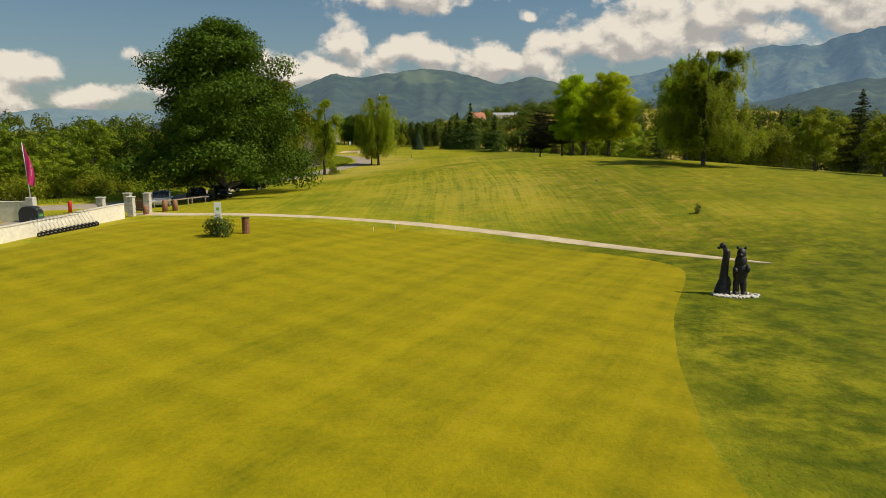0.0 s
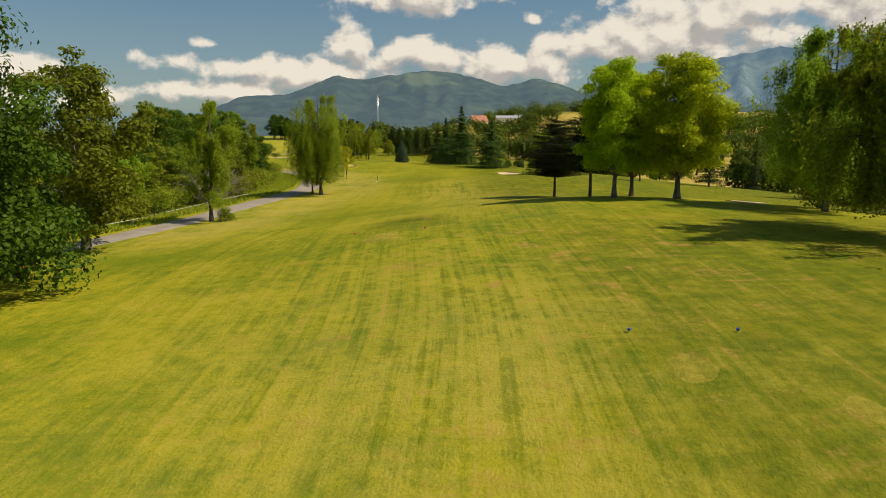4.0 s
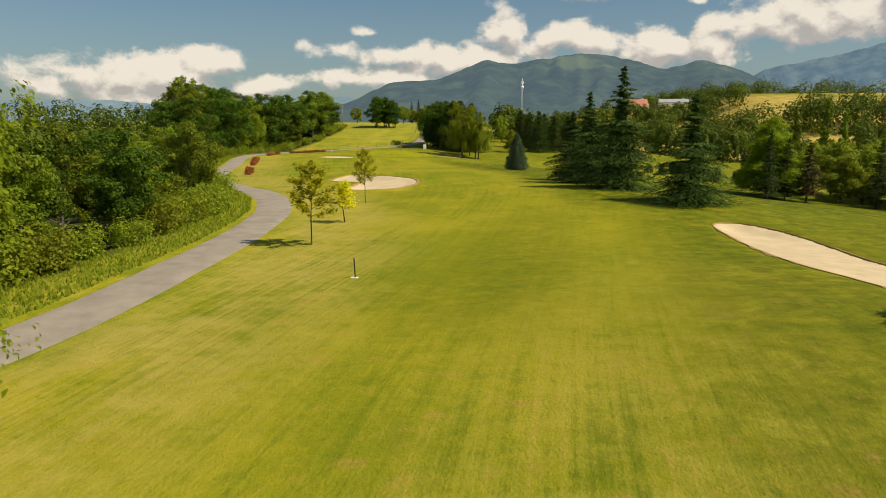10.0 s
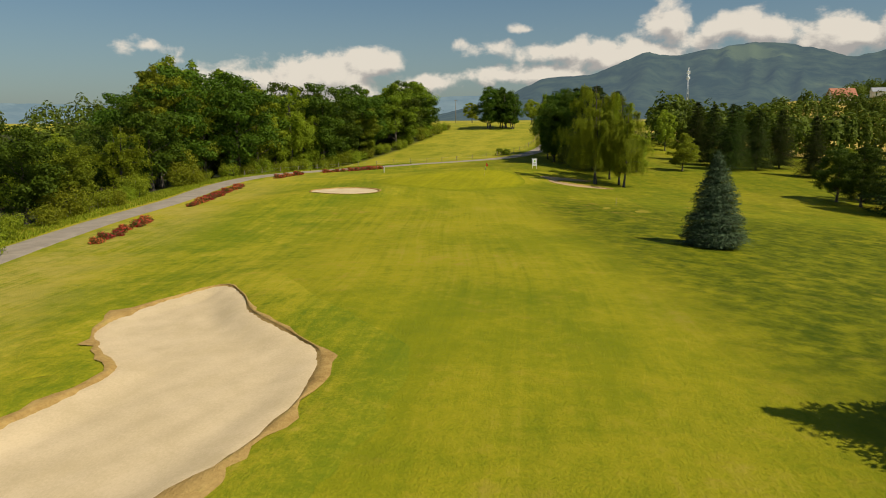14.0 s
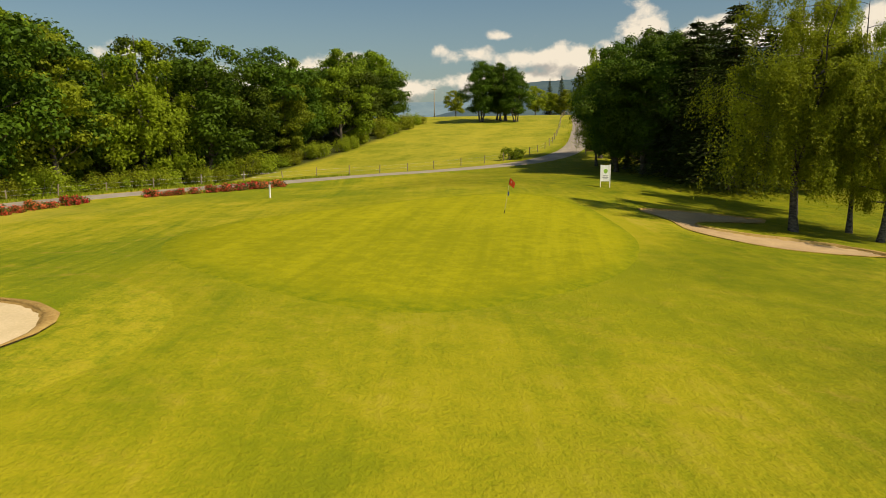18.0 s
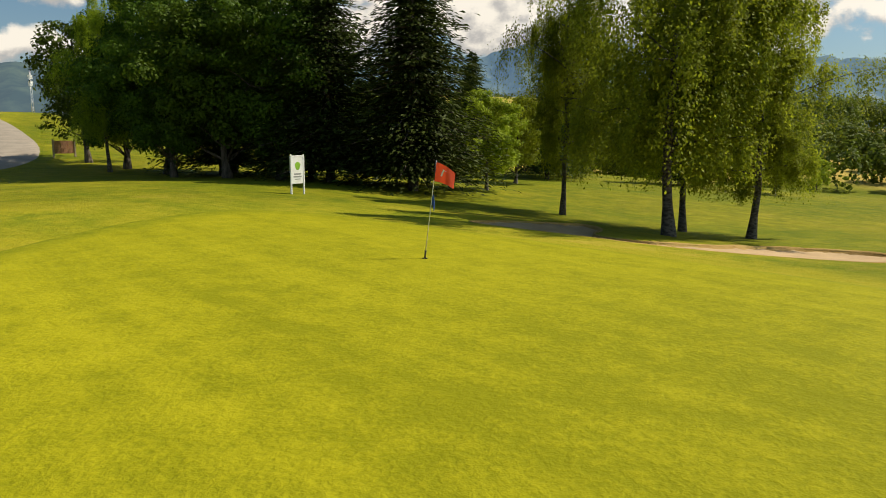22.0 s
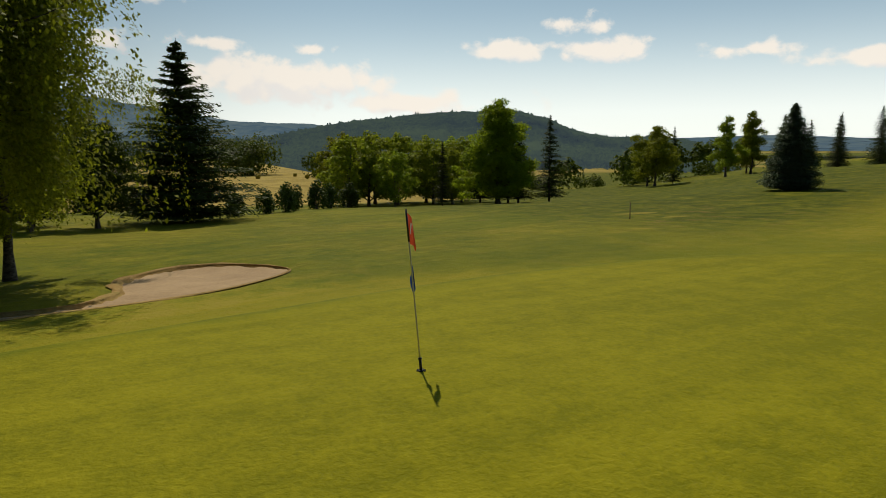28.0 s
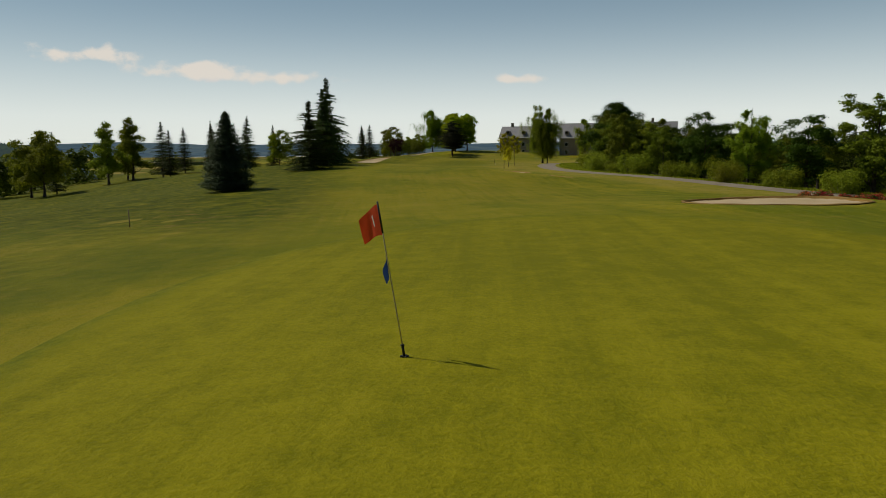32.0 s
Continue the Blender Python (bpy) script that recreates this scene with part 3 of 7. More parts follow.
def build_ground():
    gx, gy = np.meshgrid(axis(-112, 60, 1.2, 4600), axis(-26, 400, 1.2, 4600))
    gz = land(gx, gy)
    for edge, depth in BUNKERS:
        c, _ = outline_of(edge)
        box_ = (gx > c[:, 0].min() - 2) & (gx < c[:, 0].max() + 2) & (gy > c[:, 1].min() - 2) & (gy < c[:, 1].max() + 2)
        bx, by = gx[box_], gy[box_]
        inside, floor = bunker_floor(edge, depth, bx, by)
        close = np.hypot(bx[:, None] - c[:, 0], by[:, None] - c[:, 1]).min(1) < 1.0
        gz[box_] = np.where(inside | close, np.minimum(gz[box_], floor) - 0.35, gz[box_])
    ob = grid_object("ground", gx, gy, gz, M["ground"])
    x, y = gx.ravel(), gy.ravel()
    mid = np.interp(y, [40, 80, 115, 150, 190, 225, 262, 300, 330], [4, 4, 0, 1, -3, -8, -26, -44, -50])
    half = np.interp(y, [60, 90, 110, 160, 220, 270, 300], [1, 4, 9, 12, 15, 17, 12])
    fair = sm((half + 2.5 - np.abs(x - mid)) / 4.0) * sm((y - 96) / 14) * sm((325 - y) / 20)
    road_x = np.interp(y, _road[:, 1], _road[:, 0])
    edge = np.interp(y, WOOD_EDGE[:, 1], WOOD_EDGE[:, 0])
    verge = sm((road_x - 2.2 - x) / 1.5) * sm((y - 40) / 40)
    meadow = np.maximum(verge, sm((y - 352) / 8) * (x < -62)) * (y < 760)
    wheat = sm((y - 400) / 12) * sm((x + 48) / 12) * (np.sin(y * 0.045 + x * 0.012) > -0.75) + sm((x - 95) / 18) * sm((y - 235) / 15) * (np.sin(y * 0.04 - x * 0.01) > -0.5)
    wheat = np.clip(wheat * (x > road_x + 4) + sm((y - 480) / 25) * (x < -60) * 0.35, 0, 1)
    wheat = np.maximum(wheat, sm((x - 66) / 12) * sm((y - 250) / 8) * sm((340 - y) / 8) * sm((235 - x) / 10))
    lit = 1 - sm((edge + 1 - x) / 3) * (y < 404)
    far_mix = sm((np.hypot(x, y - 200) - 420) / 300)
    patch = np.sin(x * 0.013 + 1.3 * np.sin(y * 0.009)) * np.sin(y * 0.011 + x * 0.004)
    wheat = np.clip(wheat * (1 - far_mix) + far_mix * (patch > 0.35), 0, 1)
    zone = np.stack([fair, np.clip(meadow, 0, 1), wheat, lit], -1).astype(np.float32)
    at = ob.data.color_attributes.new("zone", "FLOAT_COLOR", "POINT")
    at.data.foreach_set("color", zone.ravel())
    wear = np.stack([*wear_of(x, y), 0 * x + 1], -1).astype(np.float32)
    ob.data.color_attributes.new("wear", "FLOAT_COLOR", "POINT").data.foreach_set("color", wear.ravel())
    tagged(ob, "wide sheet of mown golf course grass with dry streaks", "ground", kind="structure")


def curve_points(pts, step, closed=False):
    """Evenly spaced points along a smooth line through the given ones."""
    p = np.array(list(pts) + [pts[0]] if closed else pts, float)
    q = np.vstack([p[-2] if closed else 2 * p[0] - p[1], p, p[1] if closed else 2 * p[-1] - p[-2]])
    out = []
    for i in range(1, len(q) - 2):
        a, b, c, d = q[i - 1:i + 3]
        n = max(2, int(np.linalg.norm(c - b) / step))
        for t in np.arange(n) / n:
            out.append(0.5 * ((2 * b) + (c - a) * t + (2 * a - 5 * b + 4 * c - d) * t * t + (3 * b - a - 3 * c + d) * t ** 3))
    out.append(p[-1])
    return np.array(out)


def ribbon(name, pts, width, lift, mat, label, category, ragged=0.12, across=6, seed=1):
    """A way laid on the land, with slightly uneven edges and a low crown."""
    rng = np.random.default_rng(seed)
    c = curve_points(pts, 1.0)
    d = np.gradient(c, axis=0)
    d /= np.linalg.norm(d, axis=1)[:, None]
    side = np.stack([-d[:, 1], d[:, 0]], -1)
    w = np.full(len(c), width / 2) if np.isscalar(width) else np.interp(np.linspace(0, 1, len(c)), np.linspace(0, 1, len(width)), width) / 2
    u = np.linspace(-1, 1, across + 1)
    wob = np.convolve(rng.normal(0, ragged, len(c) + 4), np.ones(5) / 5, "valid")
    gx = c[:, 0:1] + side[:, 0:1] * u * (w[:, None] + wob[:, None] * np.abs(u))
    gy = c[:, 1:2] + side[:, 1:2] * u * (w[:, None] + wob[:, None] * np.abs(u))
    gz = land(gx, gy) + lift * (1 - np.abs(u) ** 6) - 0.02 * np.abs(u) ** 6
    # keep the crown level across
    gz[:, 1:-1] = 0.5 * gz[:, 1:-1] + 0.5 * (land(c[:, 0], c[:, 1])[:, None] + lift)
    gz[:, 1:-1] = np.maximum(gz[:, 1:-1], land(gx, gy)[:, 1:-1] + 0.035)
    return tagged(grid_object(name, gx, gy, gz, mat), label, category, kind="structure")


def patch(name, outline, lift, mat, label, category, kind="structure", rings=14, sink=0.0, rim=0.0, parent=None, step=0.9):
    """A closed patch of turf or sand that follows the land; sink dishes it, rim rolls its edge down into the turf."""
    c = curve_points(list(outline), step, True)[:-1]
    mid = c.mean(0)
    f = np.linspace(0, 1, rings)[:, None]
    gx = mid[0] + (c[:, 0] - mid[0]) * f
    gy = mid[1] + (c[:, 1] - mid[1]) * f
    gz = land(gx, gy) + lift - sink * (1 - f ** 4) - rim * sm((f - 0.9) / 0.1)
    gx, gy, gz = [np.hstack([g, g[:, :1]]) for g in (gx, gy, gz)]
    ob = grid_object(name, gx, gy, gz, mat)
    ob.data.attributes.new("edge", "FLOAT", "POINT").data.foreach_set("value", np.repeat(f[:, 0], gx.shape[1]).astype(np.float32))
    if parent is not None:
        ob.parent = parent
    return tagged(ob, label, category, kind=kind)


PUTTING_EDGE = [(6.0, 10), (6.2, 13.5), (6.7, 16), (7.6, 20), (9.1, 25), (10.5, 28.5), (12.2, 32.8), (12.8, 35.8), (11.4, 39.2), (8.5, 42.0), (4, 45.4), (0, 48.0), (-4, 49.7), (-8, 50.8), (-13, 52.3),
                (-19, 53.4), (-23.4, 52.0), (-24.0, 46), (-24.8, 38), (-26, 25), (-27, 5), (-24, -8), (-5, -10), (5, -4)]
GREEN_EDGE = [(-41.6, 286.6), (-38.8, 289.6), (-37.0, 295), (-37.4, 302), (-40.0, 309), (-42.6, 313.6), (-46, 316.4), (-50.0, 313.4), (-54.6, 306), (-57.2, 300.4), (-56.6, 295.0),
              (-52.6, 290.2), (-47.0, 287.2)]
BUNKER_LONG = [(-33.2, 229.0), (-34.2, 232.8), (-32.7, 236.6), (-29.8, 235.0), (-26.6, 232.0), (-22.6, 229.8), (-20.3, 228.2), (-18.6, 224.0), (-18.2, 219.8), (-19.0, 216.4), (-21.5, 214.8),
               (-24.6, 215.0), (-26.2, 216.8), (-26.8, 220.6), (-27.4, 224.8), (-30.2, 226.6)]
BUNKER_EAST = [(15.2, 190.2), (18.2, 190.8), (21.0, 185.6), (22.4, 176), (23.2, 168), (21.6, 162.6), (19.0, 162.6), (18.0, 168), (16.8, 176.5), (15.8, 183.5)]
BUNKER_ROUND = [(-55.6, 278.6), (-54.0, 281.0), (-51.2, 282.2), (-48.8, 281.6), (-47.6, 279.6), (-48.6, 277.2), (-51.0, 275.8), (-53.6, 275.7), (-55.2, 276.8)]
BUNKER_SHADY = [(-38.6, 315.3), (-36.6, 317.2), (-34.3, 318.2), (-31.4, 318.8), (-31.6, 316.9), (-33.6, 314.8), (-34.9, 313.0), (-34.6, 311.4), (-32.6, 310.7), (-29.6, 310.9), (-27.4, 310.4),
                (-25.9, 309.0), (-27.0, 307.2), (-30.7, 305.9), (-34.1, 307.8), (-35.6, 310.0), (-36.4, 312.2)]


BUNKERS = [(BUNKER_LONG, 0.36), (BUNKER_EAST, 0.25), (BUNKER_ROUND, 0.08), (BUNKER_SHADY, 0.12)]


def outline_of(edge):
    """The smooth outline of a bunker, anticlockwise, with its outward direction."""
    c = curve_points(list(edge), 0.6, True)[:-1]
    if np.sum(c[:, 0] * np.roll(c[:, 1], -1) - np.roll(c[:, 0], -1) * c[:, 1]) < 0:
        c = c[::-1]
    d = np.roll(c, -1, 0) - np.roll(c, 1, 0)
    out = np.stack([d[:, 1], -d[:, 0]], -1) / np.linalg.norm(d, axis=1)[:, None]
    return c, out


def bunker_floor(edge, depth, x, y):
    """Which places lie inside the outline, and the sloping floor a little below the rim."""
    c, _ = outline_of(edge)
    inside = np.zeros(np.shape(x), bool)
    for (xa, ya), (xb, yb) in zip(c, np.roll(c, -1, 0)):
        cut = (ya > y) != (yb > y)
        inside ^= cut & (x < (xb - xa) * (y - ya) / (yb - ya + 1e-12) + xa)
    a = np.column_stack([c, np.ones(len(c))])
    k = np.linalg.lstsq(a, land(c[:, 0], c[:, 1]), rcond=None)[0]
    if depth < 0.1:
        k = (0.0, 0.0, float(np.mean(land(c[:, 0], c[:, 1]))))
    return inside, k[0] * x + k[1] * y + k[2] - depth


def bunker(name, edge, depth, label, mat):
    """Sand in a dish, a worn earth lip, and the turf rolled up to it."""
    rng = np.random.default_rng(len(edge))
    c, out = outline_of(edge)
    zr = land(c[:, 0], c[:, 1])
    gx, gy = np.meshgrid(np.arange(c[:, 0].min() - 0.5, c[:, 0].max() + 0.5, 0.3), np.arange(c[:, 1].min() - 0.5, c[:, 1].max() + 0.5, 0.3))
    inside, floor = bunker_floor(edge, depth, gx, gy)
    away = np.hypot(gx[..., None] - c[:, 0], gy[..., None] - c[:, 1])
    near, dist = away.argmin(-1), away.min(-1)
    rake = 0.02 * np.sin(gx * 3.1 + gy * 1.7) * np.sin(gy * 2.3 - gx) + 0.012 * np.sin(gx * 9 - gy * 6)
    gz = floor + (zr[near] - 0.06 - floor) * sm(1 - dist / 1.9) + rake
    keep = inside | (dist < 0.45)
    gz = np.where(inside, gz, zr[near] - 0.10)
    cell = keep[:-1, :-1] & keep[1:, :-1] & keep[:-1, 1:] & keep[1:, 1:]
    ids = np.arange(gx.size).reshape(gx.shape)
    faces = np.stack([ids[:-1, :-1], ids[:-1, 1:], ids[1:, 1:], ids[1:, :-1]], -1)[cell]
    used, back = np.unique(faces, return_inverse=True)
    spots = np.stack([gx.ravel(), gy.ravel(), gz.ravel()], -1)[used]
    ob = mesh_object(name, spots.tolist(), back.reshape(-1, 4).tolist(), M[mat])
    tagged(ob, label, "bunker", kind="structure")
    loop = lambda g: np.hstack([g, g[:, :1]])
    # the lip is worn in places only
    slow = np.convolve(np.tile(rng.uniform(0.0, 1.0, len(c)), 3), np.ones(9) / 9, "same")[len(c):2 * len(c)]
    worn = sm((slow - 0.38) / 0.2)
    wob = np.convolve(np.tile(rng.uniform(0.0, 1.0, len(c)) ** 2, 3), np.ones(2) / 2, "same")[len(c):2 * len(c)] * (1.1 if depth > 0.3 else 0.4) * worn + 0.02
    rise = 0.012 + (0.01 + 0.035 * rng.random(len(c))) * worn
    fl = bunker_floor(edge, depth, c[:, 0], c[:, 1])[1]
    dish = lambda d: fl + (zr - 0.06 - fl) * sm(1 - d / 1.9)
    reach = 0.05 + 0.4 * wob
    steps = [(-reach * 1.6, dish(reach * 1.6) - 0.06), (-reach, dish(reach) + 0.02), (-reach * 0.5, dish(reach * 0.5) + 0.05), (-0.05 + 0 * reach, zr + 0.02), (wob * 0.35, zr + rise), (wob, zr + rise), (wob * 1.3, zr + rise * 0.3)]
    ex = np.array([c[:, 0] + out[:, 0] * k for k, _ in steps])
    ey = np.array([c[:, 1] + out[:, 1] * k for k, _ in steps])
    ez = np.array([v for _, v in steps])
    tagged(grid_object(name + "_lip", loop(ex)[::-1], loop(ey)[::-1], loop(ez)[::-1], M["lip"]), "worn brown earth lip of a bunker", "bunker edge", kind="structure")
    far = np.array([0.0, 0.5, 1.4, 2.6, 3.2])[:, None]
    tx, ty = c[:, 0] + out[:, 0] * (wob + far), c[:, 1] + out[:, 1] * (wob + far)
    tz = land(tx, ty) + np.array([-0.03, 0.05, 0.05, 0.03, -0.06])[:, None]
    ob = grid_object(name + "_turf", loop(tx)[::-1], loop(ty)[::-1], loop(tz)[::-1], M["ground"])
    n = len(ob.data.vertices)
    ob.data.color_attributes.new("zone", "FLOAT_COLOR", "POINT").data.foreach_set("color", np.tile([0, 0, 0, 1], n).astype(np.float32))
    dry, lush, rutted = wear_of(loop(tx)[::-1].ravel(), loop(ty)[::-1].ravel())
    ob.data.color_attributes.new("wear", "FLOAT_COLOR", "POINT").data.foreach_set("color", np.stack([dry, lush, rutted, 0 * dry + 1], -1).astype(np.float32).ravel())
    tagged(ob, "mown turf rolled up to the edge of a bunker", "grass", kind="structure")


def build_land():
    build_ground()
    ribbon("road", ROAD, 3.9, 0.07, M["asphalt"], "narrow worn grey asphalt service road", "road", 0.10, 6, 3)
    ribbon("gravel_path", [(-25.2, 57.8), (-22, 56.9), (-17.3, 56.0), (-12.6, 54.3), (-6, 52.2), (-2, 51.0), (2, 48.8), (6, 46.0), (10, 42.6), (13, 39.7), (15, 37.6), (17, 35.6)],
           [2.4, 1.9, 1.7, 1.55, 1.6, 1.7, 1.9, 1.9, 1.7, 1.2, 0.4], 0.05, M["gravel"], "pale gravel footpath along the practice green", "path", 0.24, 6, 5)
    patch("practice_green", PUTTING_EDGE, 0.035, M["putting"], "closely mown yellow-green practice putting green", "putting green", rim=0.05, rings=40)
    patch("putting_green", [(x + (x + 47) * 0.10, y + (y - 301) * 0.08) for x, y in GREEN_EDGE], 0.055, M["green"], "bright yellow-green closely mown putting green", "putting green", rim=0.085, rings=40)
    names = (("long_bunker", "kidney-shaped bunker of pale raked sand", "sand"), ("slope_bunker", "long narrow bunker of pale sand", "sand"),
             ("round_bunker", "oval pale sand bunker in a raised bank", "sand"), ("shaded_bunker", "crescent bunker of brown sand below the birches", "dark_sand"))
    for (name, label, mat), (edge, depth) in zip(names, BUNKERS):
        bunker(name, edge, depth, label, mat)
    patch("sand_patch", [(38.0, 130.0), (40.5, 131.0), (37.5, 120.0), (33.5, 108.5), (30.6, 100.5), (28.6, 101.0), (30.0, 107.0), (34.0, 118.0)], 0.06, M["sand"], "strip of pale sand below the mound", "bunker", rings=6)


build_land()


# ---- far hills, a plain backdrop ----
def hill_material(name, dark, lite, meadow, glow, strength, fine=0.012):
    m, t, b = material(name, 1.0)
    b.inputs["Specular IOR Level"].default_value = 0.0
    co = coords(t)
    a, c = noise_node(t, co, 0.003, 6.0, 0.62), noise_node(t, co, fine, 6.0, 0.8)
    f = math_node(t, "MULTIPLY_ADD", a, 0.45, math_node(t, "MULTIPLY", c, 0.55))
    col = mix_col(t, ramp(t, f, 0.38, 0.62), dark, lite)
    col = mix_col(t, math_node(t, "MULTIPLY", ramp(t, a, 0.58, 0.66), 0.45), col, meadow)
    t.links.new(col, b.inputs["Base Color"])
    # the haze of distance, put in as a bluish glow of the slopes
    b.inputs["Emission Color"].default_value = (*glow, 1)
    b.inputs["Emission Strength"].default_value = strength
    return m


def hills(name, profile, dist, depth, foot, mat, label, rough=0.12, seed=0, step=0.25, canopy=0.0):
    """A range seen from afar: profile gives bearing and height above the horizon, in degrees."""
    p = np.array(profile, float)
    b = np.arange(p[0, 0], p[-1, 0] + step, step)
    crest = np.interp(b, p[:, 0], p[:, 1])
    k = np.array([1, 2, 3, 2, 1.0])
    crest = np.convolve(np.pad(crest, 2, "edge"), k / k.sum(), "valid")
    rows = 30
    verts = []
    for i in range(rows + 1):
        f = i / rows
        for bb, h in zip(b, crest):
            r = dist - depth * (1 - f)
            top = dist * math.tan(radians(h)) + 7
            n = noise.fractal((bb * 0.10 + seed, f * 2.2, seed), 1.0, 2.1, 6)
            n2 = noise.fractal((bb * 0.9 + seed, f * 6, seed + 4), 1.0, 2.0, 4)
            spur = abs(noise.noise((bb * 0.22 + seed, f * 1.6, seed + 9))) + 0.5 * abs(noise.noise((bb * 0.6 + seed, f * 3.5, seed + 2)))
            z = foot + (top - foot) * (f ** 1.15) * (1 + rough * (n * 1.6 - spur * 2.0) * (1 - f) * (0.4 + f) * 2.2 + 0.03 * n2)
            z += canopy * abs(noise.noise((bb * 5.0, f * 40.0, seed)))
            a = radians(bb)
            rr = r + depth * 0.16 * n
            verts.append((rr * math.sin(a), 150 + rr * math.cos(a), z))
    n = len(b)
    faces = [(i * n + j, i * n + j + 1, (i + 1) * n + j + 1, (i + 1) * n + j) for i in range(rows) for j in range(n - 1)]
    ob = mesh_object(name, verts, faces, mat)
    return tagged(ob, label, "mountain", kind="structure")


# last colour and number: the blue haze glow added to each range
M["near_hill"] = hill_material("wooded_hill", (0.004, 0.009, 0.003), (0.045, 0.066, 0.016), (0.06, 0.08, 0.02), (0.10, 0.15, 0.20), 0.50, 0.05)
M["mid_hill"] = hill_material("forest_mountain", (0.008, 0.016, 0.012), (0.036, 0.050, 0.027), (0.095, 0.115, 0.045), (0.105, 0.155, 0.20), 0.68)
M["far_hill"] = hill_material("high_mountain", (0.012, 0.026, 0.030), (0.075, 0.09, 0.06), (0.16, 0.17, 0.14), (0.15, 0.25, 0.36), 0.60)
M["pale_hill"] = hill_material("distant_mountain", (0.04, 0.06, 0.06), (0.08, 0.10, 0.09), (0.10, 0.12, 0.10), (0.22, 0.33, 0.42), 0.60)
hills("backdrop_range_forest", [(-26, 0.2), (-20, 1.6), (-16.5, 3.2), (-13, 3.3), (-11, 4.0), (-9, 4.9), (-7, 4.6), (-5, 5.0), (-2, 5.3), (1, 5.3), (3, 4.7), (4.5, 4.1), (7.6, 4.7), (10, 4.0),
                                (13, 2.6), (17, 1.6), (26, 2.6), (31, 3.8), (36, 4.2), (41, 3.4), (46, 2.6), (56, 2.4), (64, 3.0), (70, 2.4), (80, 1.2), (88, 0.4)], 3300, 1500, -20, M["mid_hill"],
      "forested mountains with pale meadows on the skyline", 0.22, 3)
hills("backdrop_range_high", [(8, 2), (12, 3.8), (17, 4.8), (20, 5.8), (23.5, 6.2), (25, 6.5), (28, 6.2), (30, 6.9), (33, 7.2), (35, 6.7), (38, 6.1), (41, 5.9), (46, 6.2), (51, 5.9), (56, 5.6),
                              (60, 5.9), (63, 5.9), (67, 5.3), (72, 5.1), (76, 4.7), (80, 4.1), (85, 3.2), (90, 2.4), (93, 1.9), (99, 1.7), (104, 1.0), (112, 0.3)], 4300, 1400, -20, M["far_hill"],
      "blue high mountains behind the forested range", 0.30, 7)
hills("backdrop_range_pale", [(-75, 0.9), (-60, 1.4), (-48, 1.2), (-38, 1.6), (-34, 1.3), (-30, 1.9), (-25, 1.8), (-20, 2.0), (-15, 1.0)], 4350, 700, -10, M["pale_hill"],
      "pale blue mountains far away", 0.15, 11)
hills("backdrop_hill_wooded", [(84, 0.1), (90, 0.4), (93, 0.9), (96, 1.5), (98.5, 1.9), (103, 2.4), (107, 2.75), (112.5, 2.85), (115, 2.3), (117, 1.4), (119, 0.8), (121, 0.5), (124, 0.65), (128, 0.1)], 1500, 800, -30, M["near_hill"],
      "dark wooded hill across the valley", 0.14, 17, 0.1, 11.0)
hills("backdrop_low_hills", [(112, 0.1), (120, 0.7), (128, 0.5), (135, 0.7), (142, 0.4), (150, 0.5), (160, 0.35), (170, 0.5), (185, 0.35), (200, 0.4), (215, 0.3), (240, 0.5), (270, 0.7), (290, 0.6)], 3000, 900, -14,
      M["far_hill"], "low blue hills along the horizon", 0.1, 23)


# ---- trees ----
def leaf_mesh(name, c, n, length, width, mat, seed=0, droop=None):
    """Many small leaves: centres c, facing n; each one a lozenge of its own."""
    rng = np.random.default_rng(seed)
    k = len(c)
    n = n / (np.linalg.norm(n, axis=1)[:, None] + 1e-9)
    a = rng.normal(size=(k, 3)) if droop is None else droop + rng.normal(0, 0.25, (k, 3))
    a -= (a * n).sum(1)[:, None] * n
    a /= np.linalg.norm(a, axis=1)[:, None] + 1e-9
    b = np.cross(n, a)
    s = rng.uniform(0.6, 1.3, (k, 1))
    L, W = length * s / 2, width * s / 2
    bend = n * L * 0.25
    v = np.stack([c - a * L - bend, c + b * W, c + a * L - bend, c - b * W], 1).astype(np.float32)
    me = bpy.data.meshes.new(name)
    me.vertices.add(4 * k)
    me.vertices.foreach_set("co", v.ravel())
    me.loops.add(4 * k)
    me.loops.foreach_set("vertex_index", np.arange(4 * k, dtype=np.int32))
    me.polygons.add(k)
    me.polygons.foreach_set("loop_start", np.arange(0, 4 * k, 4, dtype=np.int32))
    me.materials.append(mat)
    me.update(calc_edges=True)
    return me


